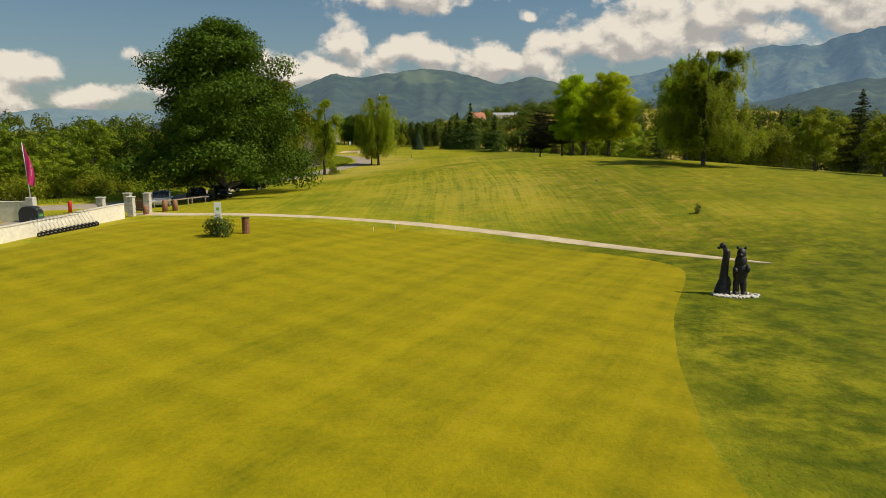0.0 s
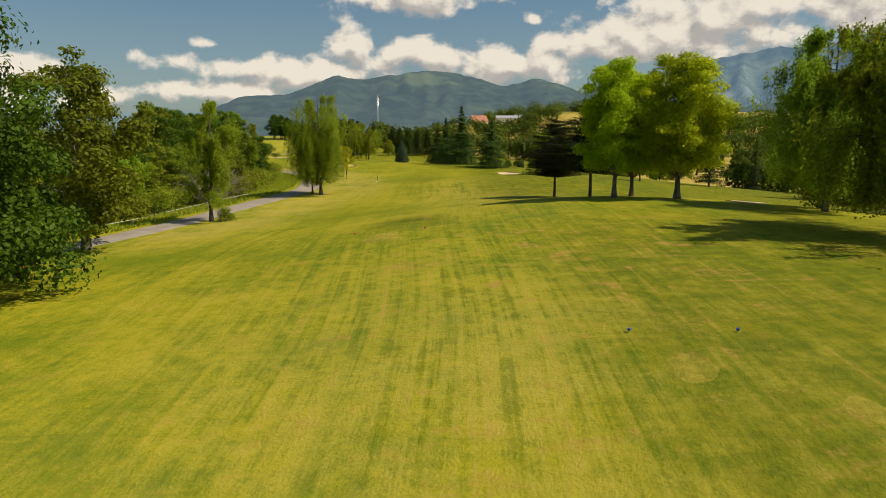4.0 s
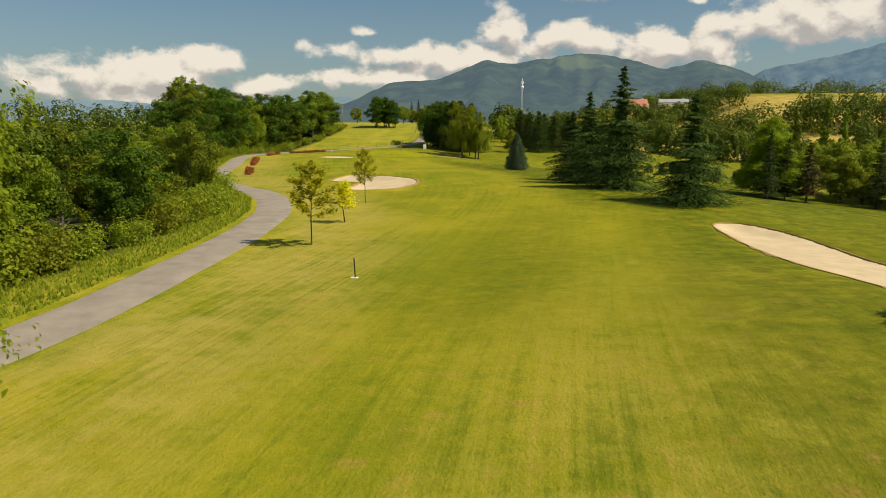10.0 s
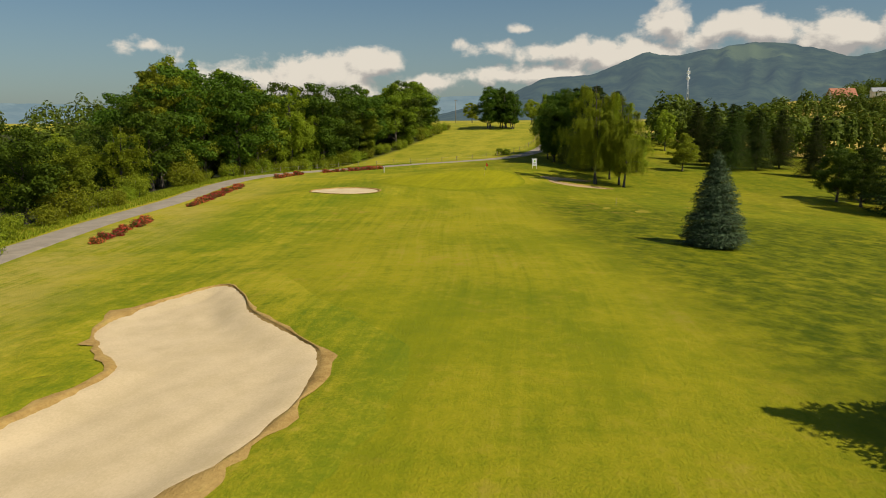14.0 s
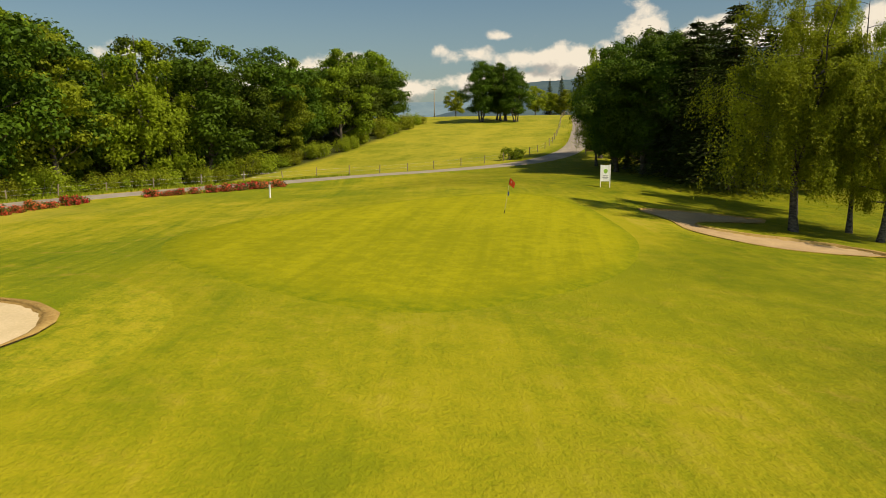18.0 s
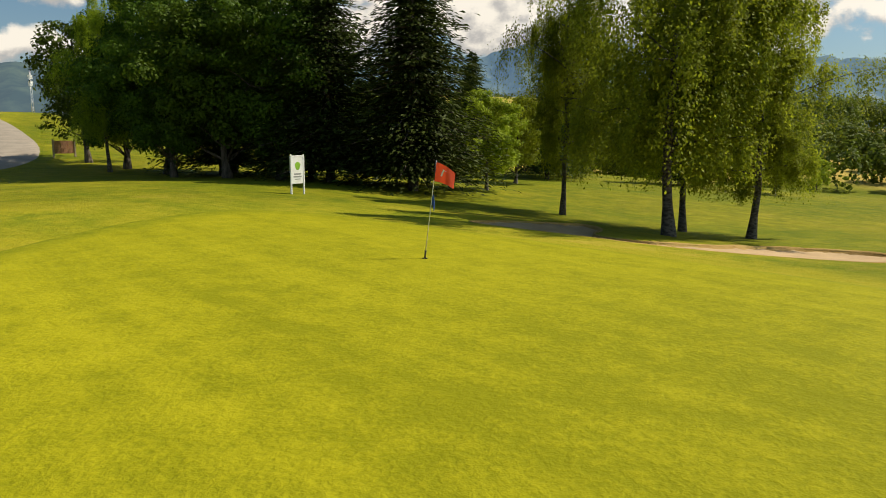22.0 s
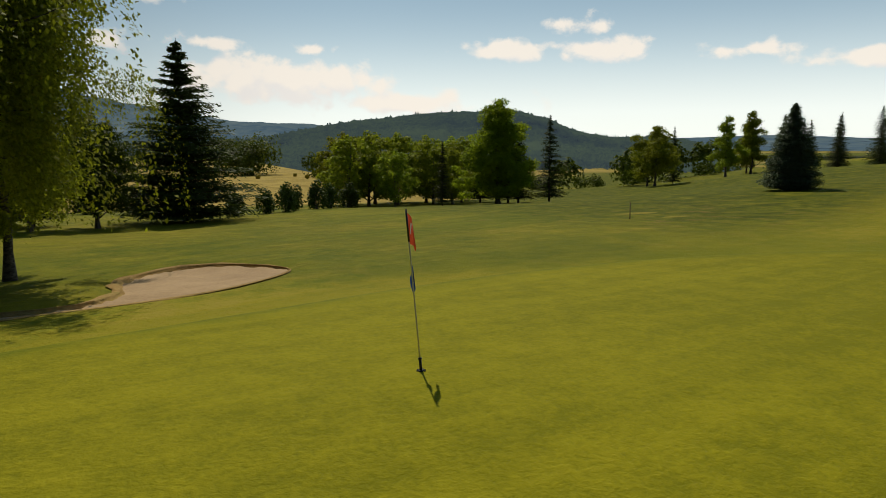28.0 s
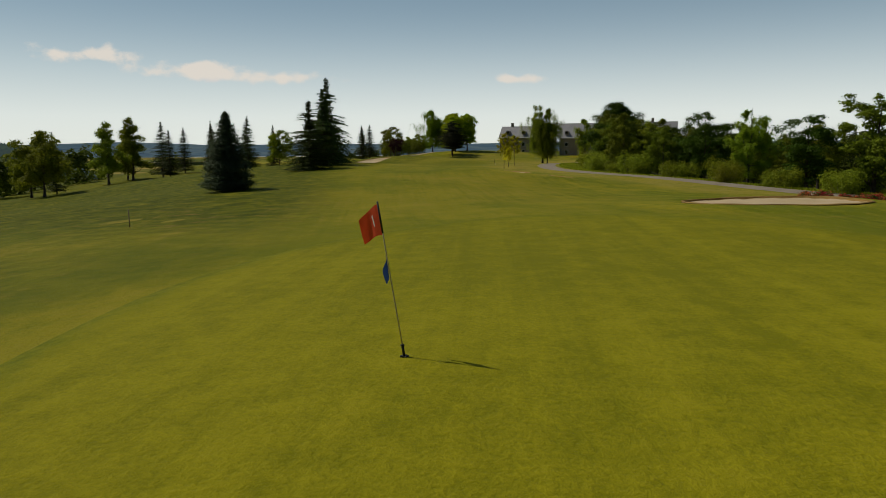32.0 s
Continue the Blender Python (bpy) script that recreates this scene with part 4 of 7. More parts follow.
def limb_mesh(name, limbs, mat, sides=7):
    """Tapered, bent limbs: each one a list of (point, radius)."""
    verts, faces = [], []
    for limb in limbs:
        base = len(verts)
        pts = [Vector(p) for p, _ in limb]
        for i, (p, r) in enumerate(zip(pts, [r for _, r in limb])):
            d = (pts[min(i + 1, len(pts) - 1)] - pts[max(i - 1, 0)]).normalized()
            u = d.orthogonal().normalized()
            w = d.cross(u)
            for j in range(sides):
                t = 2 * math.pi * j / sides
                verts.append(tuple(p + (u * math.cos(t) + w * math.sin(t)) * r))
        for i in range(len(limb) - 1):
            for j in range(sides):
                k = (j + 1) % sides
                faces.append((base + i * sides + j, base + i * sides + k, base + (i + 1) * sides + k, base + (i + 1) * sides + j))
        faces.append(tuple(base + (len(limb) - 1) * sides + j for j in range(sides)))
    me = bpy.data.meshes.new(name)
    me.from_pydata(verts, [], faces)
    me.polygons.foreach_set("use_smooth", [True] * len(me.polygons))
    me.materials.append(mat)
    me.update()
    return me


def bent(rng, a, b, ra, rb, n=5, wob=0.06):
    a, b = np.array(a, float), np.array(b, float)
    d = np.linalg.norm(b - a)
    out = []
    for i in range(n + 1):
        f = i / n
        p = a + (b - a) * f + rng.normal(0, wob * d, 3) * math.sin(math.pi * f) * 0.6
        out.append((tuple(p), ra + (rb - ra) * f))
    return out


def tree_thing(name, limbs, bark, leaves, label, category, crown_name="crown"):
    """An Empty at the base that carries a trunk and a crown."""
    root = new(name)
    root.empty_display_size = 0.5
    trunk = new("trunk", limb_mesh("trunk", limbs, bark))
    trunk.parent = root
    for i, me in enumerate(leaves):
        ob = new(crown_name if i == 0 else "blossom", me)
        ob.parent = root
    return tagged(root, label, category)


def lobed(rng, count, lobes, flat=1.0, inner=0.4):
    """Leaf places and facings on the lobes (centre, radii) of a crown."""
    w = np.array([l[1][0] * l[1][2] for l in lobes])
    pick = rng.choice(len(lobes), count, p=w / w.sum())
    c, r = np.array([l[0] for l in lobes])[pick], np.array([l[1] for l in lobes])[pick]
    d = rng.normal(size=(count, 3))
    d[:, 2] += 0.35
    d /= np.linalg.norm(d, axis=1)[:, None]
    depth = 1 - inner * rng.random((count, 1)) ** 1.5
    ripple = 1 + 0.26 * np.sin(d[:, :1] * 11 + pick[:, None]) * np.sin(d[:, 1:2] * 10 + d[:, 2:] * 9)
    p = c + d * r * depth * ripple + rng.normal(0, 0.13, (count, 3)) * r
    n = d * 1.2 + rng.normal(0, 0.42, (count, 3)) + np.array([0, 0, 0.35])
    return p, n


def broadleaf(name, h, w, clear, seed, leaf, count, size, label, shape="round", bark="bark", trunks=1, category="tree", lobe_count=46):
    """A broadleaf tree: boughs that each carry a cluster of leafy clumps, with gaps between them."""
    rng = np.random.default_rng(seed)
    lobes, limbs, heads = [], [], []
    c0 = clear * h
    boughs = max(9, lobe_count // 3)
    small = 0.75 + 6.0 / lobe_count
    for k in range(boughs):
        f = (k + rng.random()) / boughs
        z = c0 + (h - c0) * (0.06 + 0.86 * f)
        if shape == "round":
            env = math.sin(math.pi * min(0.97, 0.16 + 0.80 * f)) ** 0.6
        elif shape == "cone":
            env = (1 - f) ** 0.75 * min(1, 0.6 + f * 4)
        elif shape == "bell":
            env = (1 - f) ** 0.42 * min(1, 0.8 + f * 2)
        elif shape == "column":
            env = (1 - 0.6 * f) * min(1, 0.4 + 3 * f)
        else:
            env = 0.55 + 0.5 * math.sin(math.pi * f * 0.9)
        a = k * 2.4 + rng.normal(0, 0.45)
        rad = w / 2 * env * (0.50 + 0.34 * rng.random())
        head = np.array((math.cos(a) * rad, math.sin(a) * rad, z))
        heads.append(head)
        for _ in range(5):
            s = w * (0.068 + 0.085 * rng.random()) * (0.6 + 0.45 * env) * small
            off = rng.normal(0, 1, 3) * np.array((0.085, 0.085, 0.055)) * w
            c = head + off * (0.6 + 0.5 * env)
            c[2] = min(max(c[2], c0 + s * 0.4), h - s * 0.5)
            lobes.append((tuple(c), (s * 1.15, s * 1.15, s * (0.68 if shape != "column" else 1.3))))
    lobes.append(((0, 0, h * 0.95), (w * 0.08, w * 0.08, h * 0.045)))
    for f in (0.25, 0.5, 0.72):
        s = w * (0.20 if f < 0.6 else 0.13)
        lobes.append(((rng.normal(0, .04) * w, rng.normal(0, .04) * w, c0 + (h - c0) * f), (s, s, (h - c0) * 0.14)))
    r0 = 0.016 * h + 0.05
    for t in range(trunks):
        off = (0, 0) if trunks == 1 else (rng.normal(0, 0.35), rng.normal(0, 0.35))
        lean = rng.normal(0, 0.03 if trunks == 1 else 0.12, 2) * h
        rr = r0 if trunks == 1 else r0 * 0.7
        trunk = bent(rng, (off[0], off[1], -0.3), (off[0] + lean[0], off[1] + lean[1], h * 0.86), rr, rr * 0.2, 8, 0.012)
        trunk[0] = (trunk[0][0], rr * 1.7)
        limbs.append(trunk)
    for head in heads:
        z = max(c0 * 0.8, head[2] - 0.4 * np.hypot(head[0], head[1]) - 0.06 * h)
        limbs.append(bent(rng, (0, 0, z), head, r0 * 0.34 * (1 - z / h) + 0.02, 0.015, 4, 0.07))
    p, n = lobed(rng, count, lobes)
    # stray sprays break up the outline
    stray = rng.random(count) < 0.06
    p[stray] += rng.normal(0, min(0.03 * w, 0.28), (stray.sum(), 3)) * np.array((1, 1, 0.6))
    p[:, 2] = np.maximum(p[:, 2], 0.15)
    return tree_thing(name, limbs, M[bark], [leaf_mesh("crown", p, n, size, size * 0.62, M[leaf], seed)], label, category)


def birch(name, h, w, seed, count, label, droop=0.5, size=0.17, clear=0.16, leaf="birch", bark="birch_bark", boughs=38, fullness=0.74):
    """A birch: pale trunk forking into rising leaders, arching boughs, and leaves on hanging strands in airy tiers."""
    rng = np.random.default_rng(seed)
    lean = rng.normal(0, 0.025, 2) * h
    r0 = 0.012 * h + 0.04
    trunk = bent(rng, (0, 0, -0.3), (lean[0], lean[1], h * 0.94), r0, 0.02, 9, 0.014)
    trunk[0] = (trunk[0][0], r0 * 1.6)
    limbs, leaders = [trunk], [(np.array((0, 0, 0.0)), np.array((lean[0], lean[1], h * 0.94)), 1.0)]
    for k in range(3):
        a, f = rng.random() * 6.28, 0.22 + 0.14 * k
        base = np.array((lean[0] * f, lean[1] * f, h * f))
        tip = base + np.array((math.cos(a), math.sin(a), 0)) * w * (0.16 + 0.10 * rng.random()) + np.array((0, 0, h * (0.80 - 0.06 * k - f)))
        limbs.append(bent(rng, base, tip, r0 * 0.5, 0.015, 6, 0.03))
        leaders.append((base, tip, 0.62))
    cs = []
    per_bough = max(40, count // boughs)
    for k in range(boughs):
        a0, b0, gain = leaders[0] if k % 2 == 0 else leaders[1 + (k // 2) % 3]
        u = (0.02 if gain < 1 else clear) + (0.98 - clear) * (k + rng.random()) / boughs
        u = min(0.97, u)
        base = a0 + (b0 - a0) * u
        f = (base[2] / h - clear) / (1 - clear)
        env = max(0.18, math.sin(math.pi * min(1, max(0.12, 0.24 + fullness * f))) ** 0.8)
        reach = w / 2 * env * gain * (0.38 + 0.85 * rng.random())
        a = k * 2.4 + rng.normal(0, 0.5)
        rise = reach * (0.55 - 0.35 * rng.random())
        tip = base + np.array((math.cos(a) * reach, math.sin(a) * reach, rise))
        limbs.append(bent(rng, base, base + (tip - base) * 0.9 - np.array((0, 0, 0.24 * reach)), r0 * 0.30 * (1 - u) + 0.015, 0.008, 4, 0.05))
        strands = 22
        m = max(3, per_bough // strands)
        for j in range(strands):
            s = 0.45 + 0.6 * rng.random()
            top = base + (tip - base) * s + rng.normal(0, 1, 3) * np.array((0.17, 0.17, 0.12)) * (0.5 + 0.5 * reach)
            top[2] -= 0.25 * reach * s * s
            length = droop * (0.25 + 1.3 * rng.random() ** 2) * (0.45 + 0.3 * reach) * (1.5 - 0.7 * min(1, max(0, f)))
            v = rng.random(m)
            sway = rng.normal(0, 0.14, 2)
            cs.append(top + np.stack([sway[0] * v * length, sway[1] * v * length, -v * length], -1) + rng.normal(0, 0.07 + 0.02 * reach, (m, 3)))
    c = np.concatenate(cs)
    low = clear * h * 0.62
    c = c[c[:, 2] > low + rng.random(len(c)) * 1.2]
    n = np.stack([c[:, 0], c[:, 1], np.full(len(c), 0.9 * w / 2)], -1) / (w / 2) + rng.normal(0, 0.6, c.shape)
    droops = np.tile(np.array([0, 0, -1.0]), (len(c), 1))
    return tree_thing(name, limbs, M[bark], [leaf_mesh("crown", c, n, size, size * 0.6, M[leaf], seed, droops)], label, "tree")


def conifer(name, h, w, seed, leaf, label, tiers=26, per=13, tufts=9, hang=0.25, lift=0.0, clear=0.04, power=0.9, size=0.42, ragged=0.25, bark="conifer_bark", tuft_spread=0.16):
    """A spruce or cedar: straight trunk and whorls of drooping branches set with needle tufts."""
    rng = np.random.default_rng(seed)
    limbs = [bent(rng, (0, 0, -0.3), (0, 0, h * 0.99), 0.014 * h + 0.05, 0.012, 8, 0.004)]
    cs, ns, ds = [], [], []
    for i in range(tiers):
        f = (i + 0.3 * rng.random()) / tiers
        z = h * (clear + (0.985 - clear) * f)
        env = (1 - f) ** power * min(1.0, 0.72 + f * 3.0)
        m = max(4, int(per * (0.4 + 0.75 * (1 - f))))
        tier_gain = 1 + ragged * rng.normal()
        for j in range(m):
            a = 2 * math.pi * (j + rng.random() * 0.8) / m + i * 1.3
            z = h * (clear + (0.985 - clear) * min(0.99, max(0.0, f + rng.normal(0, 0.45) / tiers)))
            reach = max(0.12, w / 2 * env * min(1.25, max(0.4, tier_gain * (1 + ragged * 0.8 * rng.normal()))))
            k = max(3, int(tufts * (0.35 + 0.65 * reach / (w / 2))))
            s = (np.arange(k) + rng.random(k)) / k
            s = 0.12 + 0.9 * s
            r = s * reach
            zz = z + lift * r - hang * r * r / max(0.6, w / 2) + rng.normal(0, 0.05, k)
            side = rng.normal(0, 1, k) * (tuft_spread * reach + 0.05) * (0.4 + 0.8 * s)
            c = np.stack([math.cos(a) * r - math.sin(a) * side, math.sin(a) * r + math.cos(a) * side, zz], -1)
            cs.append(c)
            ns.append(np.tile([math.cos(a) * 0.35, math.sin(a) * 0.35, 1.0], (k, 1)) + rng.normal(0, 0.3, (k, 3)))
            ds.append(np.stack([math.cos(a) - math.sin(a) * side * 0.8, math.sin(a) + math.cos(a) * side * 0.8, np.full(k, lift - 2 * hang * 0.7)], -1))
            if j % 3 == 0:
                e = (math.cos(a) * reach * 0.9, math.sin(a) * reach * 0.9, z + lift * reach * 0.9 - hang * (reach * 0.9) ** 2 / max(0.6, w / 2))
                limbs.append(bent(rng, (0, 0, z), e, 0.03 + 0.012 * reach, 0.01, 3, 0.02))
    c, n, d = np.concatenate(cs), np.concatenate(ns), np.concatenate(ds)
    c[:, 2] = np.maximum(c[:, 2], 0.12)
    return tree_thing(name, limbs, M[bark], [leaf_mesh("crown", c, n, size * 1.6, size * 0.62, M[leaf], seed, d)], label, "tree")


def shrub(name, h, w, seed, leaf, count, size, label, blossom=None, blossoms=0, stems=9, depth=None):
    rng = np.random.default_rng(seed)
    depth = depth or w
    limbs, lobes = [], []
    for k in range(stems):
        a, u = rng.random() * 6.28, 0.55 * rng.random() ** 0.5
        tip = (math.cos(a) * u * w * 0.7, math.sin(a) * u * depth * 0.7, h * (0.55 + 0.3 * rng.random()))
        limbs.append(bent(rng, (tip[0] * 0.3, tip[1] * 0.3, -0.1), tip, 0.03, 0.008, 3, 0.05))
        s = min(w, depth) * (0.16 + 0.12 * rng.random())
        lobes.append(((tip[0], tip[1], tip[2]), (s, s, min(s, h * 0.38))))
    for k in range(stems):
        a, u = rng.random() * 6.28, 0.42 * rng.random() ** 0.5
        s = min(w, depth) * 0.22
        lobes.append(((math.cos(a) * u * w * 0.9, math.sin(a) * u * depth * 0.9, h * 0.32), (s, s, h * 0.32)))
    p, n = lobed(rng, count, lobes, inner=0.4)
    p[:, 2] = np.maximum(p[:, 2], 0.03)
    ms = [leaf_mesh("foliage", p, n, size, size * 0.6, M[leaf], seed)]
    if blossom:
        p, n = lobed(rng, blossoms, lobes, inner=0.05)
        p[:, 2] = np.maximum(p[:, 2], 0.1)
        ms.append(leaf_mesh("blossom", p, n, size * 1.1, size * 1.0, M[blossom], seed + 1))
    root = new(name)
    st = new("stem_base", limb_mesh("stem_base", limbs, M["twig"], 5))
    st.parent = root
    for nm, me in zip(("foliage", "blossom"), ms):
        ob = new(nm, me)
        ob.parent = root
    return tagged(root, label, "shrub")


def place(ob, x, y, scale=1.0, turn=0.0, sink=0.05, wide=1.0):
    ob.matrix_basis = Matrix.Translation((x, y, float(land(x, y)) - sink)) @ pose(0, 0, 0, 0, 0, turn) @ Matrix.Diagonal((scale * wide, scale * wide, scale, 1))
    return ob


def another(ob, x, y, scale=1.0, turn=0.0, sink=0.05, wide=1.0, label=""):
    m = Matrix.Translation((x, y, float(land(x, y)) - sink)) @ pose(0, 0, 0, 0, 0, turn) @ Matrix.Diagonal((scale * wide, scale * wide, scale, 1))
    keep = ob.matrix_basis.copy()
    ob.matrix_basis = Matrix()
    made = copy_thing(ob, m)
    ob.matrix_basis = keep
    if label:
        tagged(made, label)
    return made


def plant(proto_maker, spots, group="", base_h=1.0):
    """One tree is built, the others are copies: spots of x, y, height, turn, widening."""
    first = proto_maker()
    for i, (x, y, h, turn, wide) in enumerate(spots):
        ob = place(first, x, y, h / base_h, turn, 0.05, wide) if i == 0 else another(first, x, y, h / base_h, turn, 0.05, wide)
        tagged(ob, group=group)
    return first


# the tall maple or oak by the car park
place(broadleaf("oak_tree", 19.4, 18.0, 0.07, 21, "oak", 125000, 0.30, "huge dark green broadleaf tree by the car park", "bell", lobe_count=170), -24.0, 77, 1, 40)
# trees along the road
place(broadleaf("lime_tree", 15.5, 10.5, 0.10, 22, "wood_a", 14000, 0.36, "full green broadleaf tree beside the road", "round"), -23.2, 97.3, 1, 10)
plant(lambda: birch("birch_tree", 14.0, 9.8, 31, 95000, "weeping birch with pale trunk beside the road", 2.0, 0.17, 0.17, boughs=60, fullness=0.70), [(-13.0, 142.4, 14.6, 0, 1.0), (-14.6, 144.6, 9.5, 200, 0.9)], "roadside birches", 14.0)
plant(lambda: birch("birch_tree", 13.4, 7.0, 32, 38000, "slender birch with an open crown by the road", 1.0, 0.17), [(-19.2, 114.5, 13.2, 0, 1.0)], "roadside birches", 13.4)
plant(lambda: birch("weeping_birch_tree", 14.2, 12.0, 33, 125000, "broad weeping birch with hanging green strands", 1.5, 0.20, 0.12, boughs=56), [(30.2, 82, 13.8, 0, 1.0), (33.0, 96, 14.4, 130, 0.9)], "weeping birches on the mound", 14.2)
plant(lambda: broadleaf("maple_tree", 11.6, 7.8, 0.19, 41, "maple", 56000, 0.20, "bright yellow-green maple on the mound", "round", lobe_count=120),
      [(18.9, 103, 11.6, 0, 0.85), (21.4, 107, 11.0, 110, 0.85), (23.8, 101.8, 11.9, 210, 1.0)], "maples on the mound", 11.6)
plant(lambda: conifer("pine_tree", 9.6, 8.4, 42, "pine", "dark short-needled pine with a bare lower trunk", 17, 15, 330, 0.06, 0.16, 0.26, 0.5, 0.12, 0.40, tuft_spread=0.26),
      [(16.9, 123, 8.8, 0, 1.0), (19.5, 116, 10.0, 70, 1.0)], "pines on the fairway edge", 9.6)
# cedars, firs and other trees of the fairway's right side
plant(lambda: conifer("cedar_tree", 13.6, 10.0, 51, "cedar", "spreading green cedar with layered drooping branches", 24, 17, 92, 0.34, 0.12, 0.02, 0.80, 0.235, 0.36, tuft_spread=0.17),
      [(8.2, 212, 13.8, 0, 0.85), (14.6, 201, 10.6, 80, 1.05), (2.2, 228, 9.6, 150, 1.15), (4.5, 220, 11.5, 30, 0.9)], "cedars", 13.6)
place(conifer("cedar_tree", 15.4, 12.0, 54, "cedar", "dark spreading cedar with upswept branch tips beside the field", 28, 20, 96, 0.16, 0.22, 0.015, 0.92, 0.26, 0.34, tuft_spread=0.22), 11.0, 308.2, 1, 30)
plant(lambda: conifer("blue_spruce_tree", 6.9, 4.7, 52, "blue", "dense grey-blue spruce standing on the fairway", 30, 38, 62, 0.16, 0.22, 0.01, 0.80, 0.115, 0.09), [(-9.2, 262, 7.1, 0, 1.0)], "", 6.9)
plant(lambda: broadleaf("linden_tree", 14.0, 11.0, 0.06, 53, "linden", 60000, 0.25, "bright green conical linden", "cone", lobe_count=130), [(36, 266.7, 14.4, 0, 1.12)], "", 14.0)

plant(lambda: shrub("mound_shrub", 4.6, 5.4, 55, "wood_a", 5200, 0.24, "dense green shrub along the top of the mound"),
      [(36.0, 101.5, 4.4, 0, 1.0), (39.8, 99.5, 5.0, 70, 1.0), (44.0, 101.0, 4.7, 150, 1.1), (48.2, 99.0, 5.3, 220, 1.0)], "shrubs on the mound", 4.6)

# ---- woods and groups of trees ----
wood_protos = [
    broadleaf("woodland_tree", 12.0, 8.0, 0.14, 61, "wood_a", 12000, 0.31, "dense dark green woodland tree", "round"),
    broadleaf("woodland_tree", 12.0, 6.6, 0.12, 62, "wood_b", 11000, 0.29, "lighter green woodland tree with an open crown", "round"),
    broadleaf("woodland_tree", 12.0, 6.2, 0.10, 63, "wood_a", 11000, 0.30, "tall narrow woodland tree", "cone2"),
    broadleaf("woodland_tree", 12.0, 8.6, 0.10, 64, "oak", 13000, 0.31, "spreading dark oak of the wood", "cone2"),
    birch("woodland_birch_tree", 12.0, 6.6, 65, 16000, "airy birch at the edge of the wood", 1.0, 0.24),
]
thicket = shrub("hazel_shrub", 3.0, 4.2, 66, "wood_b", 2300, 0.26, "green hazel thicket at the edge of the wood")


def build_woods():
    rng = np.random.default_rng(5)
    used = set()

    def put(proto, key, x, y, scale, wide):
        turn = rng.random() * 360
        if key in used:
            ob = another(proto, x, y, scale, turn, 0.15, wide)
        else:
            used.add(key)
            ob = place(proto, x, y, scale, turn, 0.15, wide)
        tagged(ob, group="the wood beside the road")

    y = 4.0
    while y < 405:
        edge = float(np.interp(y, WOOD_EDGE[:, 1], WOOD_EDGE[:, 0]))
        tall = float(np.interp(y, [0, 60, 100, 150, 200, 238, 265, 280, 292, 305, 330, 360, 408], [7.4, 8.4, 10.0, 10.6, 9.6, 9.4, 10.2, 11.6, 18.5, 24.0, 22.0, 17.0, 14.5]))
        off = 3.5
        row = 0
        while off < (66 if y < 330 else 34):
            x = edge - off - rng.random() * 3.0
            yy = y + rng.normal(0, 2.2)
            kind = rng.choice(5, p=[0.30, 0.22, 0.18, 0.17, 0.13] if y < 338 else [0.22, 0.04, 0.10, 0.60, 0.04]) if row < 2 else rng.choice(4)
            grow = (tall if row < 2 else min(tall, 10.5)) * (0.76 + 0.32 * rng.random()) / 12.0
            put(wood_protos[kind], int(kind), x, yy, grow, 0.85 + 0.35 * rng.random())
            off += 7.5 + 0.10 * off
            row += 1
        for _ in range(2):
            put(thicket, "shrub", edge - 0.6 - 2.2 * rng.random(), y + rng.random() * 7.5, 0.5 + 0.6 * rng.random(), 1.1)
        y += 7.2 if y < 325 else 4.8


build_woods()

# dark firs behind the green
plant(lambda: conifer("spruce_tree", 16.0, 8.0, 71, "spruce", "tall dark green spruce with drooping branches", 38, 17, 58, 0.42, 0.05, 0.07, 0.60, 0.21, 0.30, tuft_spread=0.22),
      [(-33.7, 331.2, 14.9, 0, 1.25), (-37, 336.5, 14.2, 50, 1.3), (-36, 344, 15.1, 210, 1.25), (-31, 337, 13.7, 250, 1.25), (-34, 351, 14.6, 20, 1.15), (-41.5, 348.5, 15.2, 75, 1.2),
       (-12.4, 348, 12.4, 10, 1.10), (-16, 356, 12.2, 65, 1.04), (-8, 352, 11.4, 100, 1.10), (1.2, 345, 10.8, 140, 0.99), (-20, 366, 12.6, 180, 1.10), (-12, 364, 12.0, 230, 1.10),
       (-4, 358, 11.6, 270, 1.10)], "dark spruces behind the green", 16.0)
plant(lambda: broadleaf("hornbeam_tree", 14.5, 9.6, 0.10, 70, "oak", 40000, 0.24, "dense dark broadleaf tree behind the green", "round", lobe_count=90),
      [(-42, 343.8, 14.6, 0, 1.0), (-39.2, 340.2, 13.8, 60, 0.95), (-45, 352, 15.0, 130, 1.0), (-40, 353, 15.2, 200, 1.0), (-47.6, 358.6, 13.8, 250, 0.95), (-45.2, 346.5, 12.6, 310, 0.85), (5.6, 314.5, 8.6, 20, 1.0), (3.0, 318.5, 8.0, 140, 1.0)], "dark broadleaf trees", 14.5)
